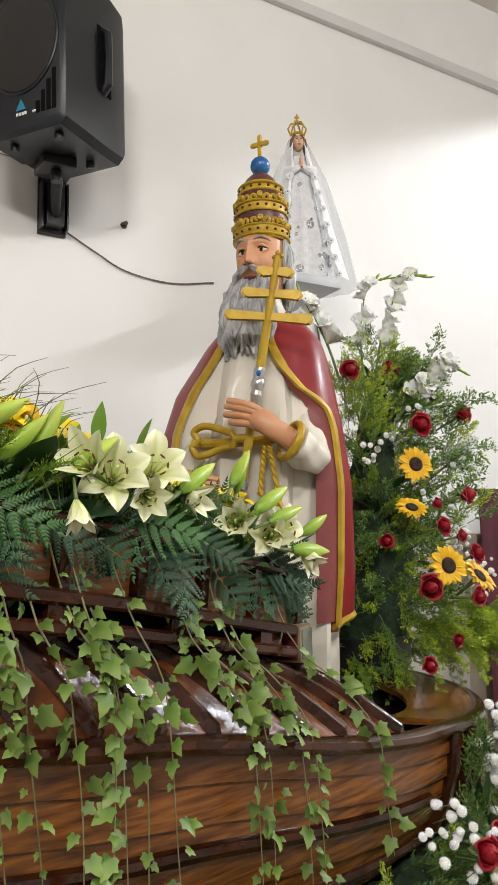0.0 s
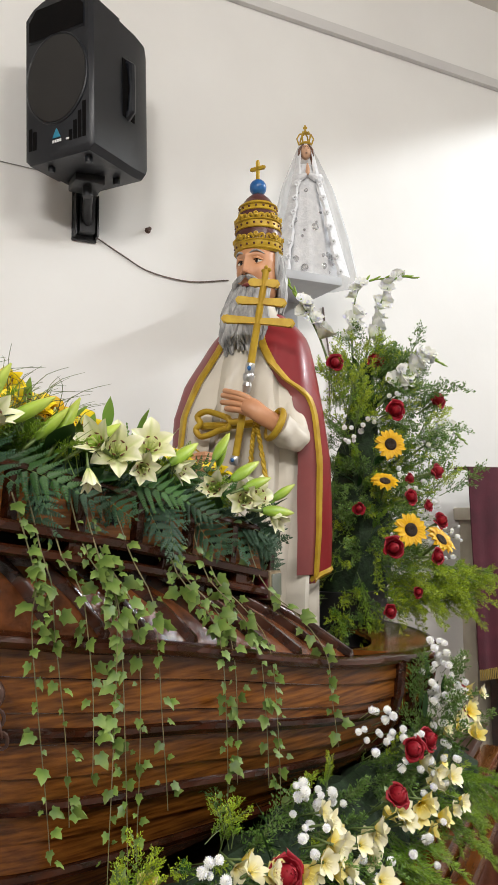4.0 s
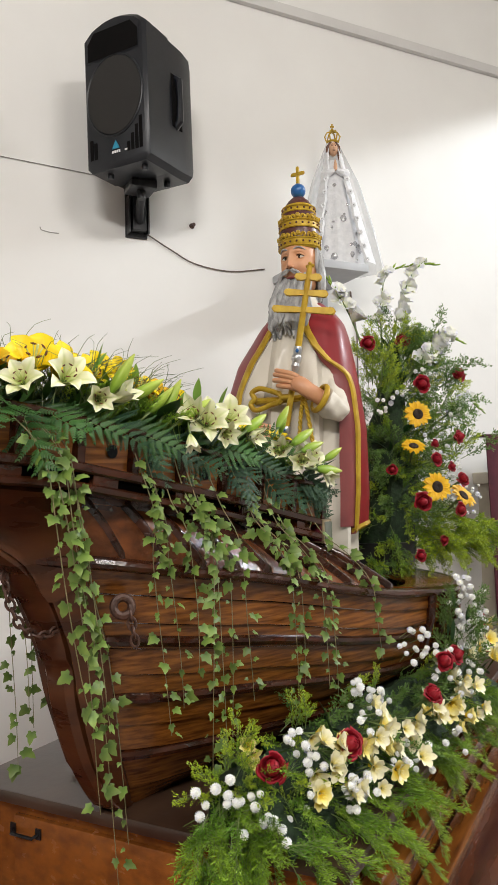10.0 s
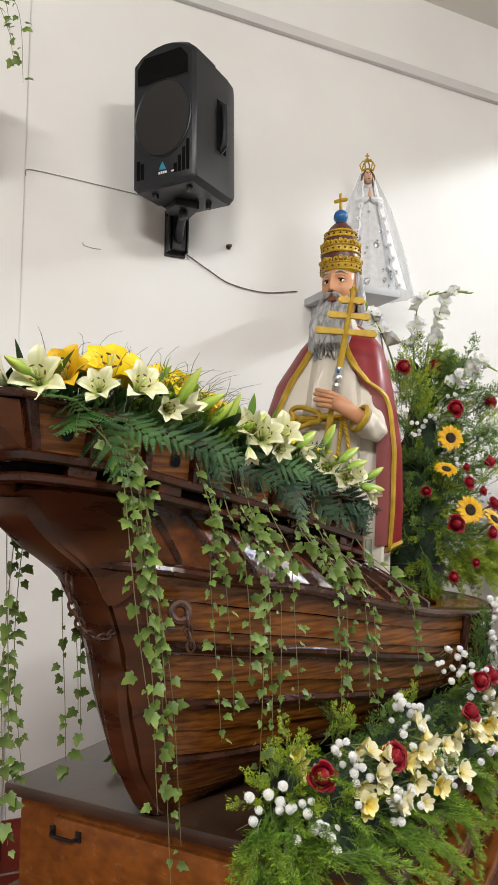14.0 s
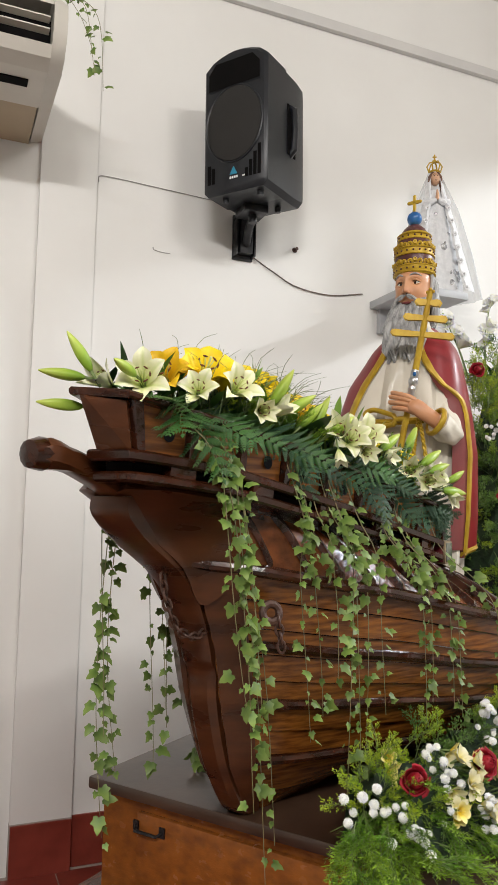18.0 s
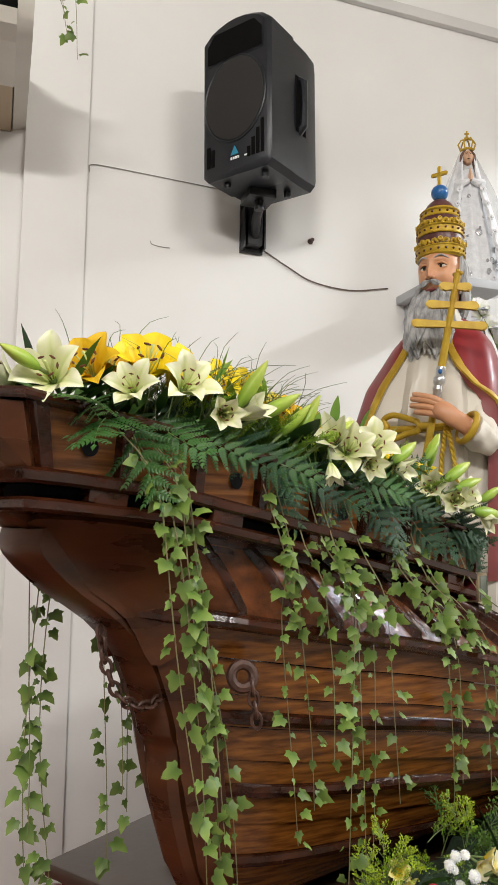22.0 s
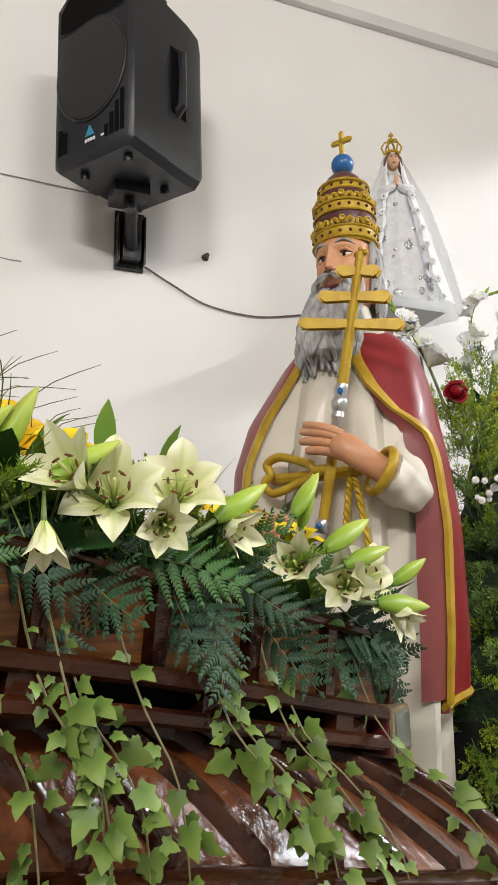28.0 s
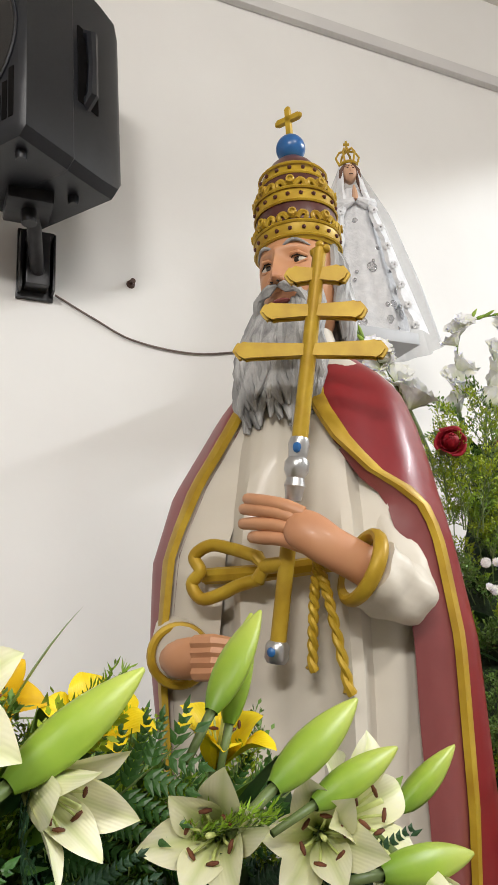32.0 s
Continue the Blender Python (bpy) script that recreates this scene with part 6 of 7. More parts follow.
for i in range(21):
    u = 0.33 + 0.48 * (i + rg.uniform(0, 1)) / 21
    frond(u, bx_v(u) + rg.uniform(-0.05, 0.012), rg.uniform(0.0, 0.035), (rg.uniform(-0.25, 1.0), rg.uniform(0.35, 0.8), rg.uniform(-0.95, -0.1)), ME_FERN[rg.choice((0, 1, 0, 1, 3))], rg.uniform(0.40, 0.70), (rg.uniform(-1, 0.3), -0.8, rg.uniform(-0.1, 0.9)))
for i in range(16):
    u = rg.uniform(-0.1, 0.75)
    frond(u, rg.uniform(-0.02, bx_v(u) - 0.05), 0.03, (rg.uniform(-1, 1), rg.uniform(-0.2, 1), rg.uniform(0.1, 0.6)), ME_FERN[rg.randrange(4)], rg.uniform(0.5, 0.75))
# the fronds that hang past the aft corner
for i in range(9):
    u = rg.uniform(0.70, 0.81)
    frond(u, rg.uniform(0.22, 0.30), rg.uniform(-0.01, 0.02), (rg.uniform(0.5, 1.0), rg.uniform(0.1, 0.7), rg.uniform(-0.9, -0.15)), ME_FERN[i % 2], rg.uniform(0.42, 0.66))
for i in range(120):
    u = rg.uniform(-0.2, 0.82) if i < 60 else rg.uniform(0.25, 0.80)
    v = rg.uniform(-0.05, bx_v(u) + 0.01)
    wd = BOAT.to_3x3() @ Vector((rg.uniform(-0.7, 0.7), -rg.uniform(-0.2, 1.0), rg.uniform(-0.2, 0.7)))
    put("leaf", ME_LEAF[i % 2], bow, Matrix.Translation(bpt(u, v, bx_top(u) + rg.uniform(0.0, 0.05))) @ wd.to_track_quat("X", "Z").to_matrix().to_4x4() @ Matrix.Rotation(rg.uniform(-0.6, 0.6), 4, "X") @ Matrix.Scale(rg.uniform(0.7, 1.1), 4))
for i in range(30):
    u = rg.uniform(0.2, 0.88)
    v = rg.uniform(0.0, bx_v(u) - 0.03)
    wd = Vector((rg.uniform(-0.6, 0.4), rg.uniform(-0.8, 0.3), rg.uniform(0.4, 1.0)))
    put("leafy_spray", ME_GOLD[i % 3] if i % 3 else ME_SAGE[i % 3], bow, Matrix.Translation(bpt(u, v, bx_top(u) + 0.01)) @ wd.to_track_quat("X", "Z").to_matrix().to_4x4() @ Matrix.Scale(rg.uniform(0.6, 0.9), 4))
# feathery yellow-green sprigs standing between the lilies
for i in range(46):
    u = rg.uniform(0.0, 0.76)
    wd = Vector((rg.uniform(-0.5, 0.5), rg.uniform(-0.8, 0.1), rg.uniform(0.6, 1.0)))
    put("feathery_sprig", (ME_THUJA if i % 3 else ME_GOLD)[i % 2], bow, Matrix.Translation(bpt(u, rg.uniform(0.0, bx_v(u) - 0.02), bx_top(u) + 0.012)) @ wd.to_track_quat("X", "Z").to_matrix().to_4x4() @ Matrix.Scale(rg.uniform(0.42, 0.70), 4))
# fine grass plumes
bm = bmesh.new()
for i in range(620):
    u = rg.gauss(0.19, 0.09) if i < 480 else rg.uniform(0.3, 0.8)
    p = bpt(u, rg.uniform(-0.02, 0.14), bx_top(u) + 0.02)
    d = Vector((rg.uniform(-0.6, 0.6), rg.uniform(-0.5, 0.5), 1)).normalized()
    ln = rg.uniform(0.12, 0.24) * (1 if i < 480 else 0.7)
    b = Vector((rg.uniform(-1, 1), rg.uniform(-1, 1), -0.6)) * 0.085
    inv = bow.matrix_basis.inverted()
    tube(bm, smoothed([inv @ p, inv @ (p + d * ln * 0.5 + b * 0.10), inv @ (p + d * ln * 0.8 + b * 0.45), inv @ (p + d * ln + b * 1.0)], 8), [0.0009, 0.0009, 0.0008, 0.0008, 0.0007, 0.0006, 0.0005, 0.0003], 3, cap=False)
tagged(part("grass_plume", bm, L_GRASS, bow, "wispy grey-green grass plumes"), kind="stuff")
# leaves standing up round the lily stems
for i in range(150):
    u = rg.uniform(-0.14, 0.34) if i < 105 else rg.uniform(0.34, 0.84)
    v = rg.uniform(-0.07, bx_v(u) - 0.01)
    wd = BOAT.to_3x3() @ Vector((rg.uniform(-0.8, 0.8), -rg.uniform(-0.3, 1.0), rg.uniform(0.1, 0.7)))
    put("leaf", ME_LEAFG[i % 2], bow, Matrix.Translation(bpt(u, v, bx_top(u) + rg.uniform(0.0, 0.05))) @ wd.to_track_quat("X", "Z").to_matrix().to_4x4() @ Matrix.Rotation(rg.uniform(-0.8, 0.8), 4, "X") @ Matrix.Scale(rg.uniform(0.75, 1.15), 4))
# taller yellow blooms and leaves amidships
for u, v, dz, d in ((0.12, 0.07, 0.145, (-0.3, -0.7, 0.7)), (0.19, 0.09, 0.165, (0.2, -0.8, 0.6)), (0.26, 0.08, 0.175, (-0.4, -0.8, 0.5)), (0.33, 0.10, 0.155, (0.3, -0.7, 0.7)), (0.40, 0.10, 0.145, (-0.1, -0.8, 0.6)), (0.50, 0.10, 0.115, (-0.2, -0.8, 0.6))):
    lily(bow, bpt(u, v, bx_top(u) + dz), Vector(d), ME_PET_Y, 0.78, rg.uniform(0, 1), "bright yellow lily")
for i in range(60):
    u = rg.uniform(0.08, 0.55)
    wd = BOAT.to_3x3() @ Vector((rg.uniform(-0.5, 0.7), -rg.uniform(-0.1, 0.7), rg.uniform(0.5, 1.0)))
    put("leaf", ME_LEAFB[i % 2], bow, Matrix.Translation(bpt(u, rg.uniform(0.0, bx_v(u) - 0.02), bx_top(u) + rg.uniform(0.05, 0.125))) @ wd.to_track_quat("X", "Z").to_matrix().to_4x4() @ Matrix.Rotation(rg.uniform(-0.8, 0.8), 4, "X") @ Matrix.Scale(rg.uniform(0.6, 0.95), 4))
# bright lily leaves and plumes between the buds
for i in range(110):
    u = rg.uniform(0.02, 0.82)
    v = rg.uniform(0.0, bx_v(u))
    wd = BOAT.to_3x3() @ Vector((rg.uniform(-0.6, 0.9), -rg.uniform(-0.1, 0.8), rg.uniform(0.3, 1.0)))
    put("leaf", ME_LEAFB[i % 2], bow, Matrix.Translation(bpt(u, v, bx_top(u) + rg.uniform(0.01, 0.06))) @ wd.to_track_quat("X", "Z").to_matrix().to_4x4() @ Matrix.Rotation(rg.uniform(-0.8, 0.8), 4, "X") @ Matrix.Scale(rg.uniform(0.7, 1.05), 4))
for u, v in ((0.24, 0.06), (0.30, 0.10), (0.36, 0.05), (0.42, 0.12), (0.20, 0.02), (0.62, 0.16), (0.58, 0.12), (0.66, 0.18)):
    for k in range(3):
        wd = Vector((rg.uniform(-0.4, 0.4), rg.uniform(-0.5, 0.1), 1.0))
        put("goldenrod_spray", ME_GOLD[k], bow, Matrix.Translation(bpt(u + rg.uniform(-0.02, 0.02), v, bx_top(u) + 0.03)) @ wd.to_track_quat("X", "Z").to_matrix().to_4x4() @ Matrix.Scale(rg.uniform(0.45, 0.7), 4))
# green wisps between the lilies
inv = bow.matrix_basis.inverted()
bm = bmesh.new()
for i in range(420):
    u = rg.choice((0.63, 0.55, 0.72, 0.30, 0.42)) + rg.gauss(0, 0.035)
    p = bpt(u, rg.uniform(0.08, 0.22), bx_top(u) + 0.01)
    d = Vector((rg.uniform(-0.5, 0.7), rg.uniform(-0.7, 0.3), 1)).normalized()
    ln = rg.uniform(0.06, 0.13)
    b = Vector((rg.uniform(-1, 1), rg.uniform(-1, 1), -0.5)) * 0.03
    tube(bm, [inv @ p, inv @ (p + d * ln * 0.6 + b * 0.25), inv @ (p + d * ln + b)], [0.0011, 0.0009, 0.0004], 3, cap=False)
tagged(part("green_wisp", bm, L_WISP, bow, "fine yellow-green wisps between the lilies"), kind="stuff")
# white lilies: place, facing, size
for p, d, s, pet in (
    ((-0.155, 0.712, 1.632), (-0.30, -0.85, 0.30), 1.10, ME_PET_W), ((-0.215, 0.765, 1.632), (-0.8, -0.4, 0.40), 0.90, ME_PET_WC), ((-0.040, 0.748, 1.628), (-0.3, -0.85, 0.35), 0.85, ME_PET_W),
    ((0.044, 0.752, 1.640), (0.10, -0.90, 0.40), 1.0, ME_PET_W), ((0.165, 0.835, 1.615), (0.5, -0.6, 0.35), 0.95, ME_PET_WC), ((0.110, 0.790, 1.600), (0.0, -0.85, -0.10), 0.80, ME_PET_WC),
    ((0.335, 0.890, 1.585), (-0.6, -0.7, 0.30), 0.95, ME_PET_WC), ((0.380, 0.910, 1.575), (-0.2, -0.90, 0.30), 1.05, ME_PET_W), ((0.462, 0.972, 1.590), (-0.1, -0.90, 0.35), 1.10, ME_PET_W),
    ((0.435, 0.940, 1.545), (-0.2, -0.9, -0.2), 0.80, ME_PET_WC), ((0.315, 0.852, 1.520), (0.0, -0.35, -0.9), 0.62, ME_PET_WC), ((0.525, 0.985, 1.545), (0.5, -0.7, -0.3), 0.80, ME_PET_WC),
    ((0.742, 1.080, 1.498), (0.42, -0.80, 0.35), 1.15, ME_PET_W), ((0.700, 1.062, 1.490), (-0.4, -0.85, 0.10), 1.0, ME_PET_WC), ((0.610, 1.020, 1.512), (-0.5, -0.75, 0.15), 0.92, ME_PET_WC), ((0.775, 1.062, 1.450), (0.3, -0.7, -0.6), 0.75, ME_PET_WC)):
    lily(bow, p, d, pet, s, rg.uniform(0, 1), "open white lily with rust anthers" if pet == ME_PET_W else "half-open greenish white lily")
for p, d, s, pet, lb in (
    ((-0.005, 0.800, 1.680), (0.0, -0.75, 0.65), 1.25, ME_PET_Y, "open yellow lily"), ((0.060, 0.840, 1.672), (0.45, -0.6, 0.6), 1.15, ME_PET_Y, "open yellow lily"), ((-0.100, 0.778, 1.660), (-0.4, -0.7, 0.5), 1.10, ME_PET_O, "open orange lily"), ((0.015, 0.900, 1.695), (0.1, -0.45, 0.85), 1.1, ME_PET_Y, "open yellow lily"), ((0.090, 0.955, 1.690), (0.2, -0.5, 0.8), 1.0, ME_PET_Y, "open yellow lily"),
    ((-0.060, 0.835, 1.675), (-0.1, -0.5, 0.85), 1.0, ME_PET_O, "open orange lily"), ((0.125, 0.905, 1.668), (0.3, -0.6, 0.7), 1.05, ME_PET_Y, "open yellow lily"), ((0.205, 0.955, 1.645), (0.4, -0.6, 0.6), 0.85, ME_PET_Y, "open yellow lily"),
    ((0.285, 0.990, 1.640), (0.1, -0.7, 0.65), 0.95, ME_PET_O, "open orange lily"), ((0.250, 0.985, 1.660), (0.3, -0.5, 0.8), 1.0, ME_PET_Y, "open yellow lily"), ((0.345, 1.030, 1.632), (0.0, -0.6, 0.75), 1.0, ME_PET_Y, "open yellow lily"), ((0.410, 1.055, 1.612), (0.3, -0.6, 0.7), 0.9, ME_PET_O, "open orange lily"), ((0.565, 1.085, 1.572), (0.1, -0.6, 0.7), 0.72, ME_PET_Y, "half-closed yellow lily"), ((0.655, 1.112, 1.555), (0.05, -0.4, 0.9), 0.78, ME_PET_Y, "half-closed yellow lily"), ((0.500, 1.100, 1.590), (0.0, -0.7, 0.6), 0.70, ME_PET_O, "half-closed orange lily")):
    lily(bow, p, d, pet, s * 1.12, rg.uniform(0, 1), lb)
for p, d, s in (
    ((-0.235, 0.752, 1.640), (-0.50, 0.0, 0.75), 1.0), ((-0.245, 0.757, 1.628), (-1, 0.0, 0.08), 1.0), ((-0.245, 0.765, 1.578), (-1, 0.0, 0.04), 1.0), ((-0.165, 0.715, 1.632), (-0.6, -0.6, 0.2), 0.9),
    ((0.140, 0.825, 1.615), (0.45, -0.1, 0.75), 1.15), ((0.185, 0.855, 1.608), (0.8, 0.1, 0.45), 1.15), ((0.270, 0.895, 1.580), (0.40, -0.1, 0.8), 1.1), ((0.315, 0.905, 1.572), (0.75, 0.1, 0.5), 1.1), ((0.235, 0.880, 1.585), (0.55, 0.0, 0.55), 0.95),
    ((0.500, 0.978, 1.555), (0.80, 0.35, 0.50), 1.15), ((0.630, 1.065, 1.570), (0.60, 0.3, 0.75), 1.05), ((0.655, 1.035, 1.528), (0.85, 0.30, 0.45), 1.2), ((0.690, 1.052, 1.512), (0.9, 0.2, 0.28), 1.05), ((0.650, 1.085, 1.560), (0.3, 0.1, 0.9), 0.95),
    ((0.735, 1.055, 1.466), (0.95, 0.22, -0.06), 1.2), ((0.785, 1.100, 1.490), (0.8, 0.2, 0.40), 1.0)):
    put("lily_bud", ME_BUD, bow, aim(p, d, rg.uniform(0, 3), 0.82 * s))

# ivy trailing from the bow: over the rails, out past the gunwale and down
def bow_strand(u, v, zend, n, seed, du=0.0, size=0.8):
    gz = interp(GU, GZ, u) + 0.02
    w = bx_v(u - 0.03)
    ivy([bpt(u - 0.04, w - 0.005, bx_top(u - 0.04) + 0.015), bpt(u - 0.03, w + 0.035, bx_bot(u) - 0.02), bpt(u - 0.008, (w + v) / 2 + 0.03, (bx_bot(u) + gz) / 2 - 0.01), bpt(u, v, gz), bpt(u + du * 0.5, v + 0.004, (gz + zend) / 2), bpt(u + du, v + 0.006, zend)], n, seed, size)


for u, v, ze, n, sd, du in ((0.205, 0.215, 0.93, 20, 4, 0.02), (0.235, 0.228, 0.98, 16, 41, 0.015), (0.277, 0.245, 1.05, 12, 5, 0.02), (0.325, 0.265, 0.80, 26, 6, -0.01), (0.345, 0.275, 0.84, 24, 7, -0.01), (0.365, 0.280, 0.90, 18, 42, 0.0), (0.415, 0.300, 0.96, 14, 8, 0.0),
                           (0.530, 0.350, 0.93, 22, 9, 0.0), (0.550, 0.357, 0.97, 20, 10, 0.01), (0.615, 0.384, 0.95, 20, 11, 0.01), (0.640, 0.394, 0.92, 20, 12, 0.015), (0.785, 0.455, 0.98, 13, 13, 0.015)):
    bow_strand(u, v, ze, n, sd, du)
for o, ze, n, sd in ((0.0, 0.64, 26, 1), (-0.025, 0.86, 19, 2), (0.025, 0.78, 20, 3), (-0.042, 1.02, 13, 14), (0.012, 1.0, 12, 15)):
    o += 0.028
    ivy([bpt(-0.09 + o, 0.13, 1.575), bpt(-0.075 + o, 0.19, 1.50), bpt(-0.055 + o, 0.208, 1.38), bpt(-0.025 + o, 0.214, 1.25), bpt(0.008 + o, 0.220, 1.08), bpt(0.008 + o + 0.06 * (1.08 - ze), 0.226, ze)], n, sd, 0.78)
# and down the far side of the bow
for u, v, z, ze, n, sd in ((-0.03, -0.12, 1.44, 0.74, 26, 31), (0.0, -0.12, 1.43, 0.85, 22, 32), (-0.06, -0.10, 1.43, 0.95, 10, 33), (0.14, -0.14, 1.42, 0.82, 18, 34), (0.165, -0.13, 1.41, 0.95, 14, 35), (0.24, -0.15, 1.40, 0.95, 13, 36), (0.205, -0.15, 1.40, 0.90, 11, 37)):
    u += 0.025
    ivy([bpt(u, v + 0.01, z + 0.06), bpt(u, v - 0.02, z), bpt(u - 0.01, v - 0.02, (z + ze) / 2), bpt(u - 0.005, v, ze)], n, sd, 0.95)

ivy([(0.24, 1.42, 0.80), (0.21, 1.40, 0.775), (0.19, 1.38, 0.745), (0.235, 1.365, 0.735), (0.28, 1.385, 0.735)], 12, 38, 0.8, "ivy strands on the boat", "dark ivy strand heaped on the platform top")

# ---- flowers banked on the platform against the hull ----
front = empty("platform_flower_bank", pose(0.8, 0.9, PLAT_TOP), "bank of yellow and white flowers with roses on the platform", "flower arrangement")
FA = Vector((0.36, 0.745, 0))
FB = Vector((1.46, 1.33, 0))
AL = (FB - FA).normalized()
OUT = Vector((AL.y, -AL.x, 0))


def fpt(s, o, z):
    return FA.lerp(FB, s) + OUT * o + Vector((0, 0, z))


# made-up mound behind the sprays, dark green in place of shade between stems
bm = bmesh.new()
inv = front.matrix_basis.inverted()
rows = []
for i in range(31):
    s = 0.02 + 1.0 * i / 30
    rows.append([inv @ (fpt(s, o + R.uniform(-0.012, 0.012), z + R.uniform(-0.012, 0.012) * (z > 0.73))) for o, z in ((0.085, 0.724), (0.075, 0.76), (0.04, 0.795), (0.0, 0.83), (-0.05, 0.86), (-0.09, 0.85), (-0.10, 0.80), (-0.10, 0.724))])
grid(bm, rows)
tagged(part("greenery_shade_bed", bm, L_SHADE, front), kind="stuff")
UPOUT = Vector((OUT.x, OUT.y, 0.55))
FACE = Vector((-0.36, -0.92, 0.16))
for i in range(95):
    s = rg.uniform(-0.04, 1.02)
    o = rg.uniform(0.02, 0.10)
    d = OUT * rg.uniform(0.5, 1.0) + AL * rg.uniform(-0.6, 0.6) + Vector((0, 0, rg.uniform(-0.6, 0.15)))
    put("conifer_spray", ME_THUJA[rg.randrange(3)], front, Matrix.Translation(fpt(s, o, 0.83 - 1.0 * o + rg.uniform(-0.04, 0.02))) @ d.to_track_quat("X", "Z").to_matrix().to_4x4() @ Matrix.Rotation(rg.uniform(-0.5, 0.5), 4, "X") @ Matrix.Scale(rg.uniform(0.55, 0.95), 4))
for i in range(44):
    d = Vector((-0.85, -0.45, 0)) * rg.uniform(0.4, 1) + OUT * rg.uniform(0, 0.7) + Vector((0, 0, rg.uniform(-0.7, 0.3)))
    put("conifer_spray", ME_THUJA[rg.randrange(3)], front, Matrix.Translation(fpt(rg.uniform(-0.08, 0.12), rg.uniform(-0.04, 0.06), 0.80 + rg.uniform(-0.05, 0.05))) @ d.to_track_quat("X", "Z").to_matrix().to_4x4() @ Matrix.Scale(rg.uniform(0.6, 1.0), 4))
for i in range(60):
    s = rg.uniform(-0.05, 1.0)
    o = rg.uniform(-0.11, 0.07)
    d = OUT * rg.uniform(-0.3, 1.0) + AL * rg.uniform(-0.7, 0.7) + Vector((0, 0, rg.uniform(0.1, 0.9)))
    me = (ME_SAGE + ME_GOLD[:2])[rg.randrange(5)] if i % 3 else ME_LEAF[rg.randrange(2)]
    put("leafy_spray" if i % 3 else "leaf", me, front, Matrix.Translation(fpt(s, o, 0.84 - 0.7 * max(0, o) + rg.uniform(-0.04, 0.03))) @ d.to_track_quat("X", "Z").to_matrix().to_4x4() @ Matrix.Scale(rg.uniform(0.45, 0.85), 4))
for p, d in (((0.345, 0.79, 0.875), (-0.2, -0.3, 1)), ((0.335, 0.77, 0.84), (-0.5, -0.7, 0.7)), ((0.375, 0.76, 0.84), (0.0, -0.8, 0.7)), ((0.36, 0.78, 0.89), (0.3, -0.3, 1)), ((0.31, 0.77, 0.83), (-0.8, -0.5, 0.5)), ((0.365, 0.765, 0.86), (0.2, -0.5, 1)), ((0.325, 0.775, 0.85), (-0.6, -0.4, 0.8)), ((0.38, 0.80, 0.88), (0.1, -0.1, 1)), ((0.35, 0.75, 0.845), (-0.1, -0.9, 0.6)), ((0.56, 0.86, 0.90), (0, -0.2, 1)), ((0.72, 0.93, 0.90), (0.2, -0.3, 1)), ((0.84, 0.98, 0.90), (0.1, -0.2, 1))):
    for k in range(2):
        put("goldenrod_spray", ME_GOLD[k], front, Matrix.Translation(p) @ (Vector(d) + Vector((rg.uniform(-0.3, 0.3), rg.uniform(-0.3, 0.3), 0))).to_track_quat("X", "Z").to_matrix().to_4x4() @ Matrix.Scale(rg.uniform(0.4, 0.6), 4))
for i in range(36):
    s = rg.uniform(0.25, 1.0)
    d = OUT * rg.uniform(0.1, 1.0) + AL * rg.uniform(-0.8, 0.8) + Vector((0, 0, rg.uniform(0.0, 0.8)))
    put("leafy_spray", ME_SAGE[i % 3], front, Matrix.Translation(fpt(s, rg.uniform(-0.06, 0.05), rg.uniform(0.80, 0.87))) @ d.to_track_quat("X", "Z").to_matrix().to_4x4() @ Matrix.Scale(rg.uniform(0.4, 0.7), 4))
# red roses
for p, d, s in (((0.435, 0.785, 0.880), (-0.2, -0.95, 0.35), 1.0), ((0.637, 0.83, 0.875), (0.1, -0.9, 0.4), 1.1), ((0.945, 0.935, 0.905), (0.1, -0.8, 0.6), 1.0), ((1.06, 1.02, 0.955), (-0.3, -0.9, 0.2), 1.0), ((1.12, 1.05, 0.955), (0.4, -0.8, 0.4), 0.95), ((1.44, 1.28, 0.905), (0.1, -0.9, 0.4), 1.0), ((1.42, 1.27, 0.985), (0, -0.8, 0.6), 0.8)):
    put("rose", ME_ROSE[rg.randrange(3)], front, aim(Vector(p) + FACE * 0.07, d, rg.uniform(0, 6), s * 1.35), "deep red rose")
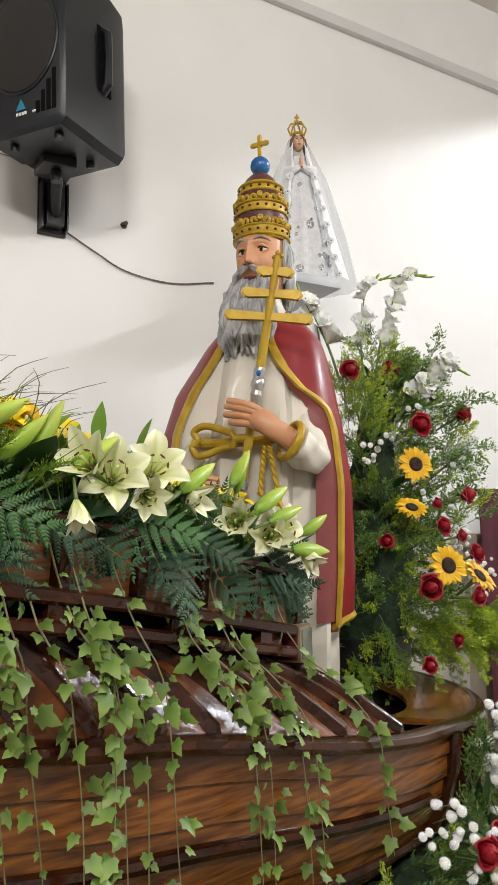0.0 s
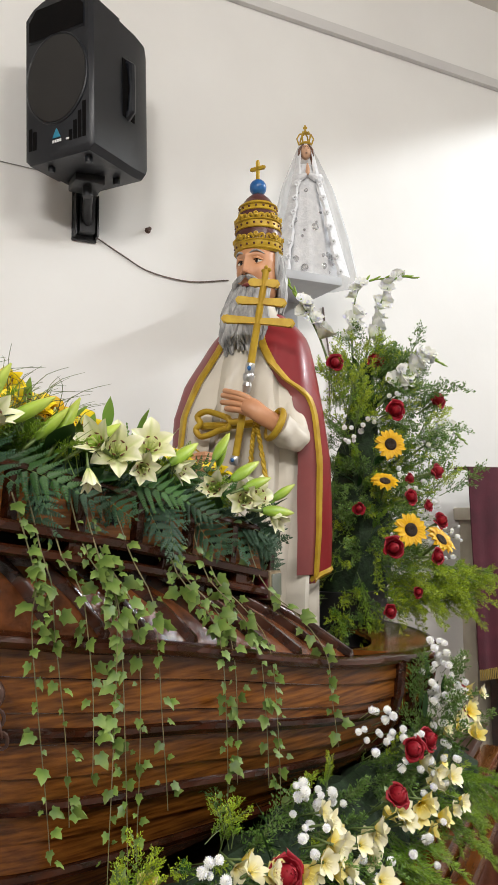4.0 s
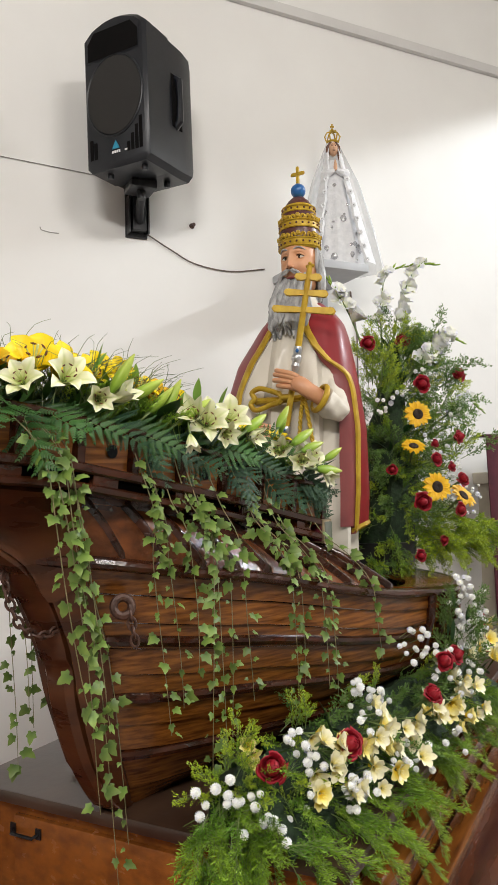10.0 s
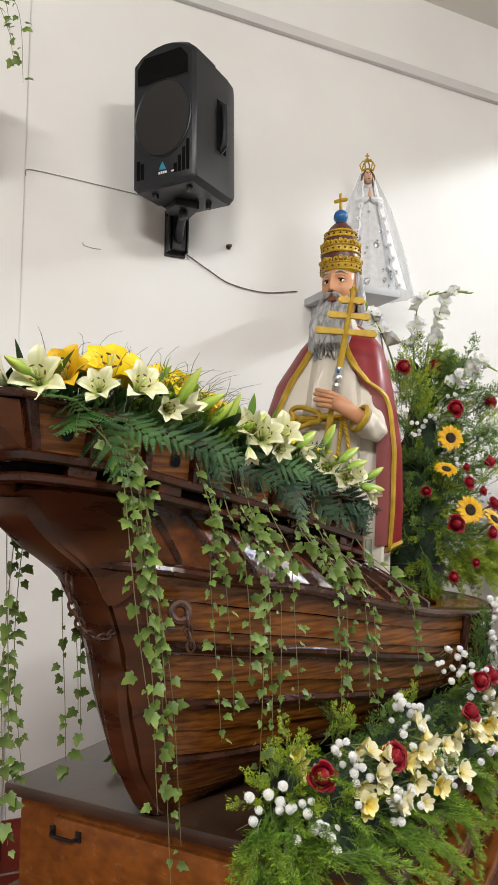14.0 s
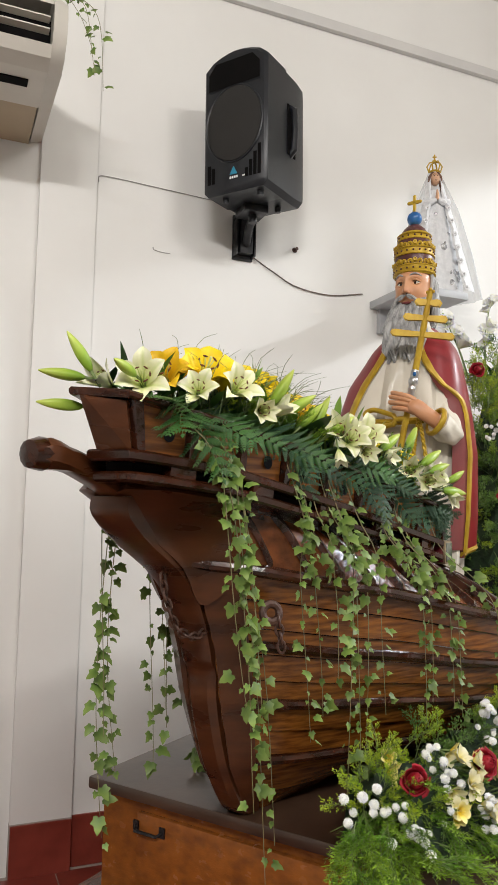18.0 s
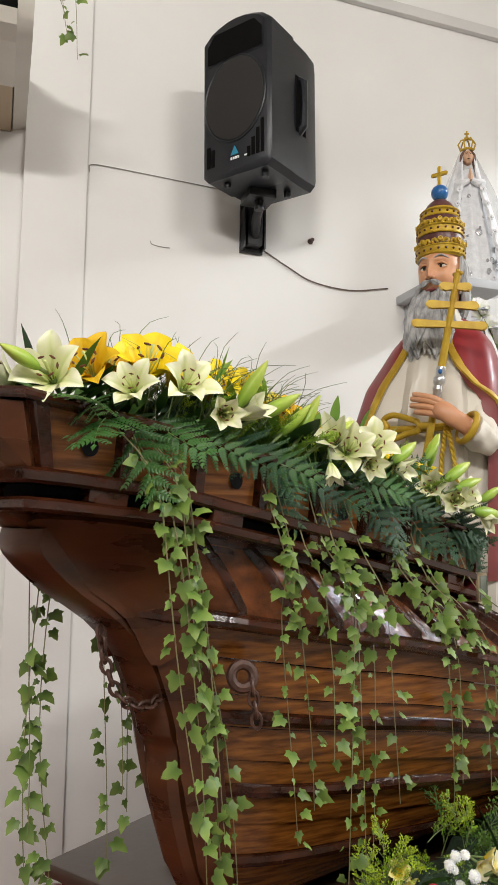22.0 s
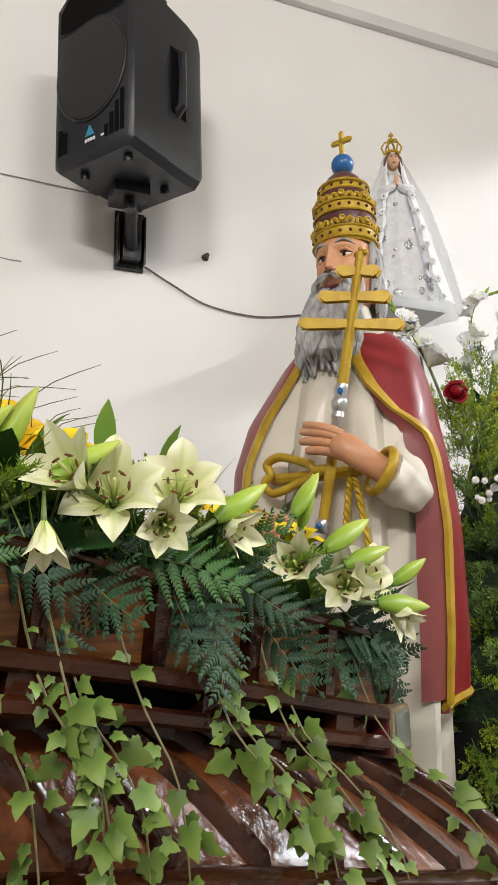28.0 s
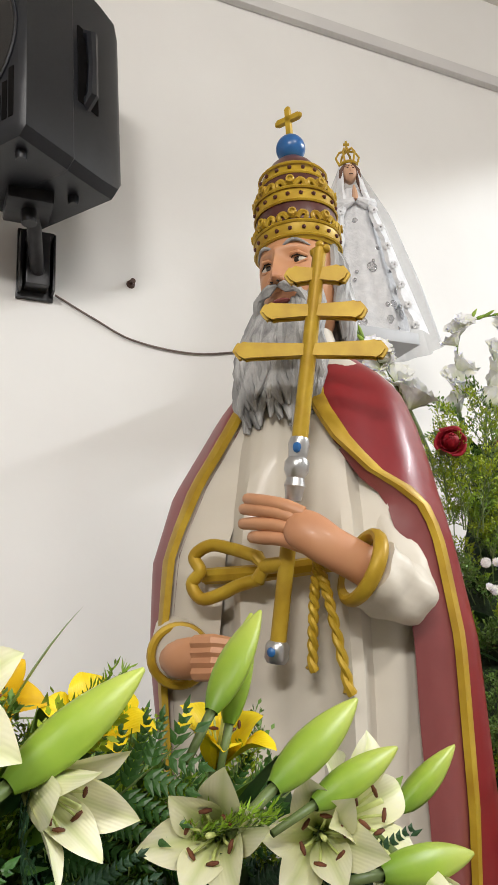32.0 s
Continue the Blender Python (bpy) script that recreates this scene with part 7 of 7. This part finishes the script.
# cream and yellow alstroemeria in loose heads
for (x, y, z), n, sp in (((0.505, 0.740, 0.825), 4, 0.035), ((0.56, 0.765, 0.845), 5, 0.04), ((0.585, 0.775, 0.885), 4, 0.035), ((0.675, 0.795, 0.865), 6, 0.04), ((0.70, 0.80, 0.825), 5, 0.035), ((0.765, 0.87, 0.90), 4, 0.035), ((0.83, 0.88, 0.885), 6, 0.045), ((0.93, 0.90, 0.88), 4, 0.035),
                         ((1.075, 0.965, 0.825), 7, 0.04), ((1.04, 0.95, 0.86), 4, 0.03), ((1.20, 1.07, 0.87), 7, 0.045), ((1.30, 1.13, 0.89), 7, 0.05), ((1.40, 1.20, 0.90), 8, 0.05), ((1.48, 1.27, 0.93), 7, 0.05), ((0.545, 0.80, 0.91), 2, 0.02), ((0.405, 0.80, 0.90), 2, 0.02), ((0.62, 0.80, 0.90), 4, 0.035), ((0.60, 0.735, 0.79), 4, 0.04), ((0.70, 0.78, 0.79), 4, 0.04), ((0.80, 0.84, 0.82), 5, 0.045), ((0.98, 0.93, 0.83), 5, 0.045), ((1.18, 1.03, 0.81), 5, 0.045), ((0.74, 0.83, 0.86), 5, 0.04), ((0.88, 0.90, 0.84), 5, 0.04), ((1.13, 1.02, 0.89), 5, 0.04)):
    for k in range(n):
        p = Vector((x, y, z)) + Vector((rg.uniform(-sp, sp), rg.uniform(-0.6 * sp, 0.4 * sp), rg.uniform(-sp, sp)))
        d = OUT + Vector((rg.uniform(-0.7, 0.7), rg.uniform(-0.4, 0.4), rg.uniform(-0.3, 0.7)))
        if k % 3 != 2:
            put("alstroemeria", ME_ALS[0 if rg.random() < 0.62 else 1], front, aim(p + FACE * 0.012, d, rg.uniform(0, 6), rg.uniform(0.7, 1.1)))
# white pompons
for (x, y, z), n, sp in (((0.30, 0.725, 0.865), 9, 0.038), ((0.36, 0.71, 0.84), 7, 0.04), ((0.48, 0.75, 0.80), 3, 0.03), ((0.62, 0.75, 0.80), 18, 0.034), ((0.50, 0.80, 0.90), 8, 0.032), ((0.54, 0.79, 0.87), 5, 0.03), ((0.735, 0.90, 0.945), 10, 0.032), ((0.80, 0.94, 0.91), 8, 0.04), ((0.70, 0.83, 0.90), 5, 0.03), ((0.86, 0.88, 0.80), 8, 0.05),
                         ((0.995, 1.01, 1.01), 12, 0.036), ((1.04, 1.0, 0.95), 8, 0.04), ((0.94, 0.99, 1.0), 4, 0.035), ((1.16, 1.02, 0.87), 8, 0.05), ((1.24, 1.12, 1.06), 16, 0.055), ((1.27, 1.14, 0.98), 10, 0.05), ((1.30, 1.16, 0.93), 6, 0.05), ((1.22, 1.10, 1.12), 9, 0.03), ((1.38, 1.2, 0.95), 7, 0.05), ((1.0, 0.92, 0.80), 5, 0.05), ((0.78, 0.83, 0.80), 5, 0.04), ((0.40, 0.70, 0.80), 4, 0.04)):
    for k in range(n):
        p = Vector((x, y, z)) + FACE * 0.028 + Vector((rg.uniform(-sp, sp), rg.uniform(-0.7 * sp, 0.5 * sp), rg.uniform(-sp, sp)))
        put("pompon_flower", ME_MUM, front, aim(p, UPOUT + Vector((rg.uniform(-0.6, 0.6), rg.uniform(-0.5, 0.5), rg.uniform(-0.2, 0.6))), rg.uniform(0, 6), rg.uniform(0.48, 0.74)))
for i in range(34):
    p = Vector((1.22, 1.115, 0.86)) + Vector((rg.uniform(-0.06, 0.06), rg.uniform(-0.05, 0.05), rg.uniform(0, 0.2)))
    put("leafy_spray", ME_SAGE[i % 3] if i % 2 else ME_LEAF[1], front, Matrix.Translation(p) @ Vector((rg.uniform(-0.5, 0.5), rg.uniform(-0.7, 0.3), 1)).to_track_quat("X", "Z").to_matrix().to_4x4() @ Matrix.Scale(rg.uniform(0.5, 0.8), 4))

# ---- tall arrangement in the stern behind the statue ----
tall = empty("tall_flower_arrangement", Matrix.Translation(bpt(1.58, 0.18, 1.05)), "tall arrangement of sunflowers, roses and white gladioli in the stern", "flower arrangement")
M_POT = material("black_pot", (0.01, 0.01, 0.011), (0.016, 0.016, 0.017), 20, 0.4)
bm = bmesh.new()
lathe(bm, [(0.105, 0.0), (0.128, 0.12), (0.134, 0.165), (0.126, 0.167), (0.118, 0.14)], 28)
part("pot", bm, M_POT, tall, "black plastic pot")
TC = tall.matrix_basis.translation.copy()
# solid core added inside the foliage, darkened to stand for its inner shade
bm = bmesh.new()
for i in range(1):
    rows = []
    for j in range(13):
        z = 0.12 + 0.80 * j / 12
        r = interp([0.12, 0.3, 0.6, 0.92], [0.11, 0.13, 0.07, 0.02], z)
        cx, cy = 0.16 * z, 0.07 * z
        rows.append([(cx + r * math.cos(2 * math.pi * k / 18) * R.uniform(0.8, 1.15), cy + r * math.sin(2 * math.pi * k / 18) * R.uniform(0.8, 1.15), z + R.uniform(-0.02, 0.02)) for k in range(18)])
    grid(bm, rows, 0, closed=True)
tagged(part("greenery_shade_core", bm, L_SHADE, tall), kind="stuff")


def core_pt(z, a, f=1.0):
    r = interp([1.1, 1.3, 1.5, 1.66, 1.8, 2.05], [0.19, 0.22, 0.17, 0.12, 0.08, 0.03], z) * f
    h = z - TC.z
    return Vector((TC.x + 0.16 * h + r * math.cos(a), TC.y + 0.07 * h + r * math.sin(a), z))


for i in range(400):
    z = rg.uniform(1.12, 1.98)
    a = radians(rg.uniform(165, 385))
    p = core_pt(z, a, rg.uniform(0.45, 0.85))
    o = Vector((math.cos(a), math.sin(a), 0))
    low = z < 1.38
    d = o * rg.uniform(0.5, 1.0) + Vector((rg.uniform(-0.4, 0.4), rg.uniform(-0.4, 0.4), rg.uniform(-0.6, 0.35) if low else rg.uniform(0.0, 1.0)))
    t = rg.random()
    if low:
        me = ME_GOLD[rg.randrange(3)] if t < 0.55 else ME_SAGE[rg.randrange(3)] if t < 0.9 else ME_THUJA[rg.randrange(3)]
    elif z < 1.6:
        me = ME_SAGE[rg.randrange(3)] if t < 0.55 else ME_GOLD[rg.randrange(2)] if t < 0.80 else ME_THUJA[0] if t < 0.88 else ME_LEAF[rg.randrange(2)]
    else:
        me = ME_GOLD[rg.randrange(2)] if t < 0.4 else ME_SAGE[rg.randrange(2)] if t < 0.8 else ME_LEAF[rg.randrange(2)]
    nm = {"goldenrod_spray": "goldenrod_spray", "leafy_spray": "leafy_spray", "conifer_spray": "conifer_spray"}.get(me.name.split(".")[0], "leaf")
    put(nm, me, tall, Matrix.Translation(p) @ d.to_track_quat("X", "Z").to_matrix().to_4x4() @ Matrix.Rotation(rg.uniform(-1, 1), 4, "X") @ Matrix.Scale(rg.uniform(0.5, 0.85), 4))
# lime goldenrod hanging low in front
for i in range(95):
    p = Vector((1.34 + rg.uniform(0, 0.32), 1.40 + rg.uniform(-0.02, 0.08), 1.24 + rg.uniform(-0.05, 0.07)))
    put("goldenrod_spray", ME_GOLD[i % 3], tall, Matrix.Translation(p) @ Vector((rg.uniform(-0.3, 0.7), -1, rg.uniform(-0.9, 0.3))).to_track_quat("X", "Z").to_matrix().to_4x4() @ Matrix.Scale(rg.uniform(0.55, 0.85), 4))
# bright goldenrod fan beside the cape
for i in range(26):
    p = Vector((1.30 + rg.uniform(-0.03, 0.08), 1.62 + rg.uniform(-0.05, 0.03), 1.78 + rg.uniform(-0.08, 0.12)))
    put("goldenrod_spray", ME_GOLD[i % 2], tall, Matrix.Translation(p) @ Vector((rg.uniform(-0.3, 0.5), rg.uniform(-0.4, 0.1), 1)).to_track_quat("X", "Z").to_matrix().to_4x4() @ Matrix.Scale(rg.uniform(0.6, 0.9), 4))
for p, d, s in (((1.525, 1.735, 1.958), (-0.4, -0.9, 0.35), 1.25), ((1.665, 1.60, 1.815), (0.0, -0.95, 0.3), 1.2), ((1.437, 1.53, 1.764), (-0.2, -0.95, 0.1), 1.05), ((1.575, 1.515, 1.58), (0.3, -0.9, 0.2), 1.05), ((1.288, 1.365, 1.365), (-0.3, -0.95, 0.0), 1.0), ((1.293, 1.63, 1.915), (-0.5, -0.8, 0.2), 1.0),
                ((1.42, 1.45, 1.50), (0.1, -0.9, 0.2), 0.8), ((1.50, 1.47, 1.475), (0.3, -0.9, 0.2), 0.7), ((1.44, 1.37, 1.335), (0.2, -0.95, 0.1), 0.85), ((1.53, 1.45, 1.43), (0.1, -0.9, 0.4), 0.85), ((1.24, 1.45, 1.47), (-0.4, -0.9, 0), 0.6), ((1.38, 1.38, 1.24), (0, -0.95, 0), 0.55), ((1.26, 1.35, 1.20), (-0.2, -0.95, 0), 0.7), ((1.50, 1.55, 1.56), (0, -0.9, 0.1), 0.7)):
    put("rose", ME_ROSE[rg.randrange(3)], tall, aim(Vector(p) + Vector((-0.030, -0.075, -0.002)), d, rg.uniform(0, 6), s * 1.25), "deep red rose")
for p, d, s in (((1.427, 1.540, 1.662), (-0.25, -0.95, 0.15), 0.98), ((1.384, 1.515, 1.549), (-0.2, -0.6, 0.8), 0.85), ((1.364, 1.38, 1.41), (-0.15, -0.95, 0.2), 1.0), ((1.500, 1.413, 1.378), (0.25, -0.8, 0.65), 1.0)):
    m = aim(Vector(p) + Vector((-0.030, -0.075, -0.002)), d, rg.uniform(0, 1), s)
    sf = put("sunflower", ME_SUN, tall, m, "yellow sunflower with a black heart")
    c = new("disc", ME_DISC)
    c.parent = sf
# loose sprigs leaning out to the side and above
for i in range(26):
    z = rg.uniform(1.42, 1.86)
    p = Vector((interp([1.4, 1.7, 2.0], [1.58, 1.56, 1.46], z) + rg.uniform(-0.04, 0.05), 1.58 + rg.uniform(-0.08, 0.06), z))
    put("leafy_spray", (ME_SAGE + ME_GOLD)[i % 5], tall, Matrix.Translation(p) @ Vector((rg.uniform(0.2, 1.0), rg.uniform(-0.6, 0.2), rg.uniform(0.1, 1.0))).to_track_quat("X", "Z").to_matrix().to_4x4() @ Matrix.Rotation(rg.uniform(-1, 1), 4, "X") @ Matrix.Scale(rg.uniform(0.7, 1.1), 4))
# gladioli
def gladiolus(p0, p1, p2, n, seed, tip):
    rr_ = random.Random(seed)
    pts = smoothed([p0, p1, p2, tip], 20)
    bm = bmesh.new()
    tl = tall.matrix_basis.inverted()
    tube(bm, [tl @ p for p in pts], [0.0045 - 0.003 * i / 19 for i in range(20)], 6)
    g = part("gladiolus", bm, L_STEM, tall, "white gladiolus spike")
    for k in range(n):
        i = 6 + int(9 * k / n)
        p = pts[i]
        dd = (pts[i + 1] - pts[i - 1]).normalized()
        sd = Vector((rr_.uniform(-1, 1), rr_.uniform(-1.2, 0.1), 0.2)).normalized()
        put("gladiolus_bloom", ME_GLADB, g, aim(p, sd + dd * 0.6, rr_.uniform(0, 6), rr_.uniform(1.15, 1.5) * (1.1 - 0.4 * k / n)))
    for k in range(6):
        i = 13 + k
        dd = (pts[min(i + 1, 19)] - pts[i - 1]).normalized()
        put("gladiolus_bud", ME_GLADBUD, g, aim(pts[i], dd + Vector((0.35 * (-1) ** k, 0, 0.15)), 0, 1.0 - 0.09 * k))


bm = bmesh.new()
for k in range(6):
    strip(bm, 0.045, 0.015, lambda f: (0.05 + 0.6 * f, 0.75 * f - 0.25 * f ** 2.5), 0.4, 6, 4, 0, Matrix.Rotation(k * math.pi / 3, 4, "Z"), ruffle=0.35)
ME_GLADB = to_mesh("gladiolus_bloom", bm, F_GLAD)
bm = bmesh.new()
tube(bm, [(0, 0, 0), (0, 0, 0.012), (0, 0, 0.03), (0, 0, 0.042)], [0.003, 0.0055, 0.0045, 0.001], 7)
ME_GLADBUD = to_mesh("gladiolus_bud", bm, F_BUD)
gladiolus((1.47, 1.74, 1.86), (1.475, 1.76, 2.06), (1.51, 1.76, 2.24), 7, 1, (1.62, 1.73, 2.285))
gladiolus((1.49, 1.74, 1.86), (1.555, 1.76, 2.08), (1.63, 1.73, 2.27), 9, 2, (1.715, 1.69, 2.283))
gladiolus((1.47, 1.62, 1.80), (1.535, 1.60, 1.87), (1.62, 1.575, 1.965), 9, 3, (1.712, 1.56, 1.943))
gladiolus((1.55, 1.60, 1.62), (1.66, 1.61, 1.68), (1.77, 1.63, 1.735), 6, 4, (1.873, 1.64, 1.691))
gladiolus((1.36, 1.72, 1.92), (1.32, 1.73, 2.04), (1.265, 1.74, 2.14), 7, 5, (1.20, 1.75, 2.235))
# loose white filler and small pompons
for (x, y, z), n, sp in (((1.52, 1.58, 1.83), 10, 0.03), ((1.28, 1.52, 1.69), 6, 0.025), ((1.56, 1.50, 1.44), 22, 0.06), ((1.50, 1.52, 1.55), 14, 0.05), ((1.62, 1.5, 1.36), 14, 0.05), ((1.62, 1.58, 1.70), 10, 0.06), ((1.42, 1.60, 1.75), 6, 0.04)):
    for k in range(n):
        put("pompon_flower", ME_MUM, tall, aim(Vector((x, y, z)) + Vector((rg.uniform(-sp, sp), rg.uniform(-sp, sp * 0.3), rg.uniform(-sp, sp))), (rg.uniform(-0.5, 0.5), -1, rg.uniform(0, 0.6)), 0, rg.uniform(0.35, 0.7)))
for i in range(14):
    p = Vector((1.50 + rg.uniform(-0.06, 0.1), 1.62, 1.80 + rg.uniform(-0.06, 0.12)))
    put("leafy_spray", ME_SAGE[i % 2], tall, Matrix.Translation(p) @ Vector((rg.uniform(0.1, 1.0), rg.uniform(-0.3, 0.1), rg.uniform(0.4, 1))).to_track_quat("X", "Z").to_matrix().to_4x4() @ Matrix.Scale(rg.uniform(0.7, 1.1), 4))

# ---- the rest of the room: pilaster, base tiles, door, cooler, lectern ----
tagged(mesh_ob("pilaster", box_bm(-0.172, 0.053, WY - 0.03, WY, 0.238, 4.15, bev=0.003), M_WALL), "shallow white plaster pilaster", "pilaster", kind="structure")
base = tagged(new("baseboard"), "dark red tile skirting along the wall", "baseboard", kind="structure")
tb = box_bm(0.002, 0.196, -0.009, 0.0, 0.002, 0.190, bev=0.002)
me = bpy.data.meshes.new("tile")
tb.to_mesh(me)
tb.free()
me.materials.append(M_TILE)
for x0, y, n in ((-2.2 - 0.005, WY, 10), (0.056, WY, 24)):
    for k in range(n):
        ob = new("tile", me)
        ob.parent = base
        ob.matrix_basis = Matrix.Translation((x0 + 0.2 * k, y, FLOOR))
ob = new("tile", me)
ob.parent = base
ob.matrix_basis = Matrix.Translation((-0.172, WY - 0.03, FLOOR)) @ Matrix.Diagonal((1.145, 1, 1, 1))
part("backing", box_bm(-0.172, 0.053, WY - 0.03, WY, FLOOR, 0.238), M_GROUT, base)
fl = bpy.data.objects["floor"]
fb = box_bm(0.002, 0.198, 0.002, 0.198, -0.004, 0.004, bev=0.002)
me = bpy.data.meshes.new("floor_tile")
fb.to_mesh(me)
fb.free()
me.materials.append(M_TILE)
for i in range(12):
    for j in range(10):
        ob = new("floor_tile", me)
        ob.parent = fl
        ob.matrix_basis = Matrix.Translation((-1.8 + 0.2 * i, 0.4 + 0.2 * j, FLOOR + 0.001))
fl.data.materials[0] = M_GROUT

door = tagged(new("door_1"), "dark brown wooden door in a plain frame", "door", kind="structure")
part("door_frame", box_bm(-0.39, -0.335, WY - 0.04, WY, FLOOR, 1.90, bev=0.004), M_WOODD, door)
part("door_frame", box_bm(-1.22, -1.165, WY - 0.04, WY, FLOOR, 1.90, bev=0.004), M_WOODD, door)
part("door_frame", box_bm(-1.165, -0.39, WY - 0.04, WY, 1.845, 1.90, bev=0.004), M_WOODD, door)
part("door_leaf", box_bm(-1.165, -0.39, WY - 0.025, WY, FLOOR, 1.845), M_WOODD, door)

# air conditioner hung level from the wall
M_ACW = material("aged_white_plastic", (0.60, 0.57, 0.51), (0.66, 0.63, 0.57), 4, 0.4)
M_ACB = material("yellowed_plastic", (0.42, 0.33, 0.22), (0.48, 0.38, 0.26), 4, 0.45)
ac = empty("air_conditioner", pose(-0.172, 0, 0), "aged white air conditioner hung high on the wall", "air conditioner")
bm = bmesh.new()
prof = [(2.43, 2.845), (1.86, 2.815), (1.80, 2.83), (1.755, 2.90), (1.745, 2.965), (1.76, 3.02), (1.80, 3.05), (2.43, 3.05)]
for x0, x1 in ((-0.045, 0.0),):
    a = [bm.verts.new((x0, y, z)) for y, z in prof]
    b = [bm.verts.new((x1, y + (0.02 if y < 2 else 0), z + (0.012 if z < 2.9 else -0.012))) for y, z in prof]
    bm.faces.new(a), bm.faces.new(b[::-1])
    for k in range(8):
        bm.faces.new((a[k], b[k], b[(k + 1) % 8], a[(k + 1) % 8]))
part("end_cover", bm, M_ACW, ac)
bm = bmesh.new()
for y0, z0, y1, z1 in ((1.86, 2.815, 2.12, 2.829), (1.86, 2.815, 1.80, 2.83), (1.80, 2.83, 1.775, 2.862), (1.757, 2.985, 1.80, 3.05), (1.80, 3.05, 2.43, 3.05)):
    a = [bm.verts.new(p) for p in ((-1.25, y0, z0), (-0.045, y0, z0), (-0.045, y1, z1), (-1.25, y1, z1))]
    bm.faces.new(a)
part("casing", bm, M_ACW, ac)
part("intake", box_bm(-1.25, -0.05, 2.12, 2.42, 2.834, 2.85), M_ACB, ac, "yellowed intake panel")
# sheet behind the louvres, coloured near-black as the outlet's inner shade
bm = bmesh.new()
grid(bm, [[(-1.25, 1.83, 2.87), (-0.045, 1.83, 2.87)], [(-1.25, 1.84, 2.98), (-0.045, 1.84, 2.98)]])
part("outlet", bm, M_DARK, ac, "near-black sheet for shade inside the air outlet")
for z in (2.905, 2.945):
    part("louvre", box_bm(-1.25, -0.055, 1.765, 1.80, z, z + 0.004), M_ACW, ac)
for k in range(8):
    part("vane", box_bm(-1.2 + 0.14 * k, -1.196 + 0.14 * k, 1.78, 1.83, 2.87, 2.98), M_DARK, ac)
part("display", box_bm(-0.36, -0.10, 1.93, 1.975, 2.8145, 2.8215, m=Matrix.Translation((0, 0, 0))), M_DARK, ac, "dark display strip")
for k, (x, ln, n, sd) in enumerate(((-0.30, 0.16, 8, 51), (-0.275, 0.24, 9, 52), (-0.25, 0.30, 9, 53))):
    ivy([(x, 1.82, 3.06), (x + 0.10, 1.80, 3.065), (x + 0.17, 1.80, 3.01), (x + 0.205, 1.80, 3.06 - ln)], n, sd, 1.0, "ivy strands on the air conditioner", "short ivy strand trailing from the air conditioner")

# lectern with a maroon cloth, and a stone pedestal behind it
M_MAROON = material("maroon_velvet", (0.055, 0.006, 0.014), (0.085, 0.010, 0.022), 12, 0.85, bump=0.4, bscale=250)
M_STONE = material("cream_stone", (0.50, 0.45, 0.36), (0.60, 0.55, 0.45), 10, 0.6, bump=0.2)
M_FRINGE = material("gold_fringe", (0.35, 0.24, 0.06), (0.5, 0.36, 0.10), 120, 0.6, bump=0.5, bscale=300)
lec = empty("lectern", pose(2.62, 2.12, FLOOR), "wooden lectern covered with a maroon velvet cloth", "lectern")
part("stand", box_bm(-0.05, 0.2, 0.02, 0.16, 0.0, 1.58, bev=0.005), M_WOODD, lec)
bm = bmesh.new()
rows = []
for i in range(13):
    z = 1.592 - 0.86 * i / 12
    rows.append([(-0.315 + 0.62 * k / 30 + 0.02 * i / 12, -0.02 - (0.008 * i / 12) * math.sin(k * 1.3) - 0.01, z) for k in range(31)])
slab(bm, rows, 0.006)
cloth = part("cloth", bm, M_MAROON, lec, "maroon velvet cloth")
bm = bmesh.new()
box(bm, -0.315, 0.305, -0.03, 0.06, 1.588, 1.598)
part("cloth_top", bm, M_MAROON, lec)
bm = bmesh.new()
for k in range(60):
    x = -0.295 + 0.62 * k / 59
    tube(bm, [(x, -0.035, 0.735), (x + 0.003, -0.035, 0.69)], [0.004, 0.003], 4)
part("fringe", bm, M_FRINGE, lec, "gold thread fringe")
ped = empty("pedestal", pose(2.735, 2.40, FLOOR), "cream stone pedestal against the wall", "pedestal")
part("shaft", box_bm(-0.18, 0.3, -0.06, WY - 2.40, 0.0, 1.36, bev=0.006), M_STONE, ped)
part("cap", box_bm(-0.215, 0.33, -0.09, WY - 2.40, 1.36, 1.42, bev=0.008), M_STONE, ped)
part("base", box_bm(-0.21, 0.33, -0.09, WY - 2.40, 0.0, 0.12, bev=0.006), M_STONE, ped)

# drawer front and pull on the platform's end
part("drawer_front", box_bm(-0.004, 0.012, 0.10, 0.85, 0.44, 0.615, bev=0.004), M_WOODL, platform)
bm = bmesh.new()
tube(bm, [(-0.004, 0.85, 0.585), (-0.020, 0.843, 0.578), (-0.020, 0.777, 0.578), (-0.004, 0.77, 0.583)], 0.0042, 7)
part("drawer_pull", bm, M_STEEL, platform, "dark iron drawer pull")
for y in (0.77, 0.85):
    part("pull_plate", box_bm(-0.008, -0.003, y - 0.008, y + 0.008, 0.572, 0.596), M_STEEL, platform)
part("front_moulding", box_bm(-0.03, 1.76, -0.045, 0.015, 0.55, 0.60, bev=0.012), M_WOOD, platform)
part("front_moulding", box_bm(-0.03, 1.76, -0.06, 0.0, 0.40, 0.44, bev=0.01), M_WOOD, platform)
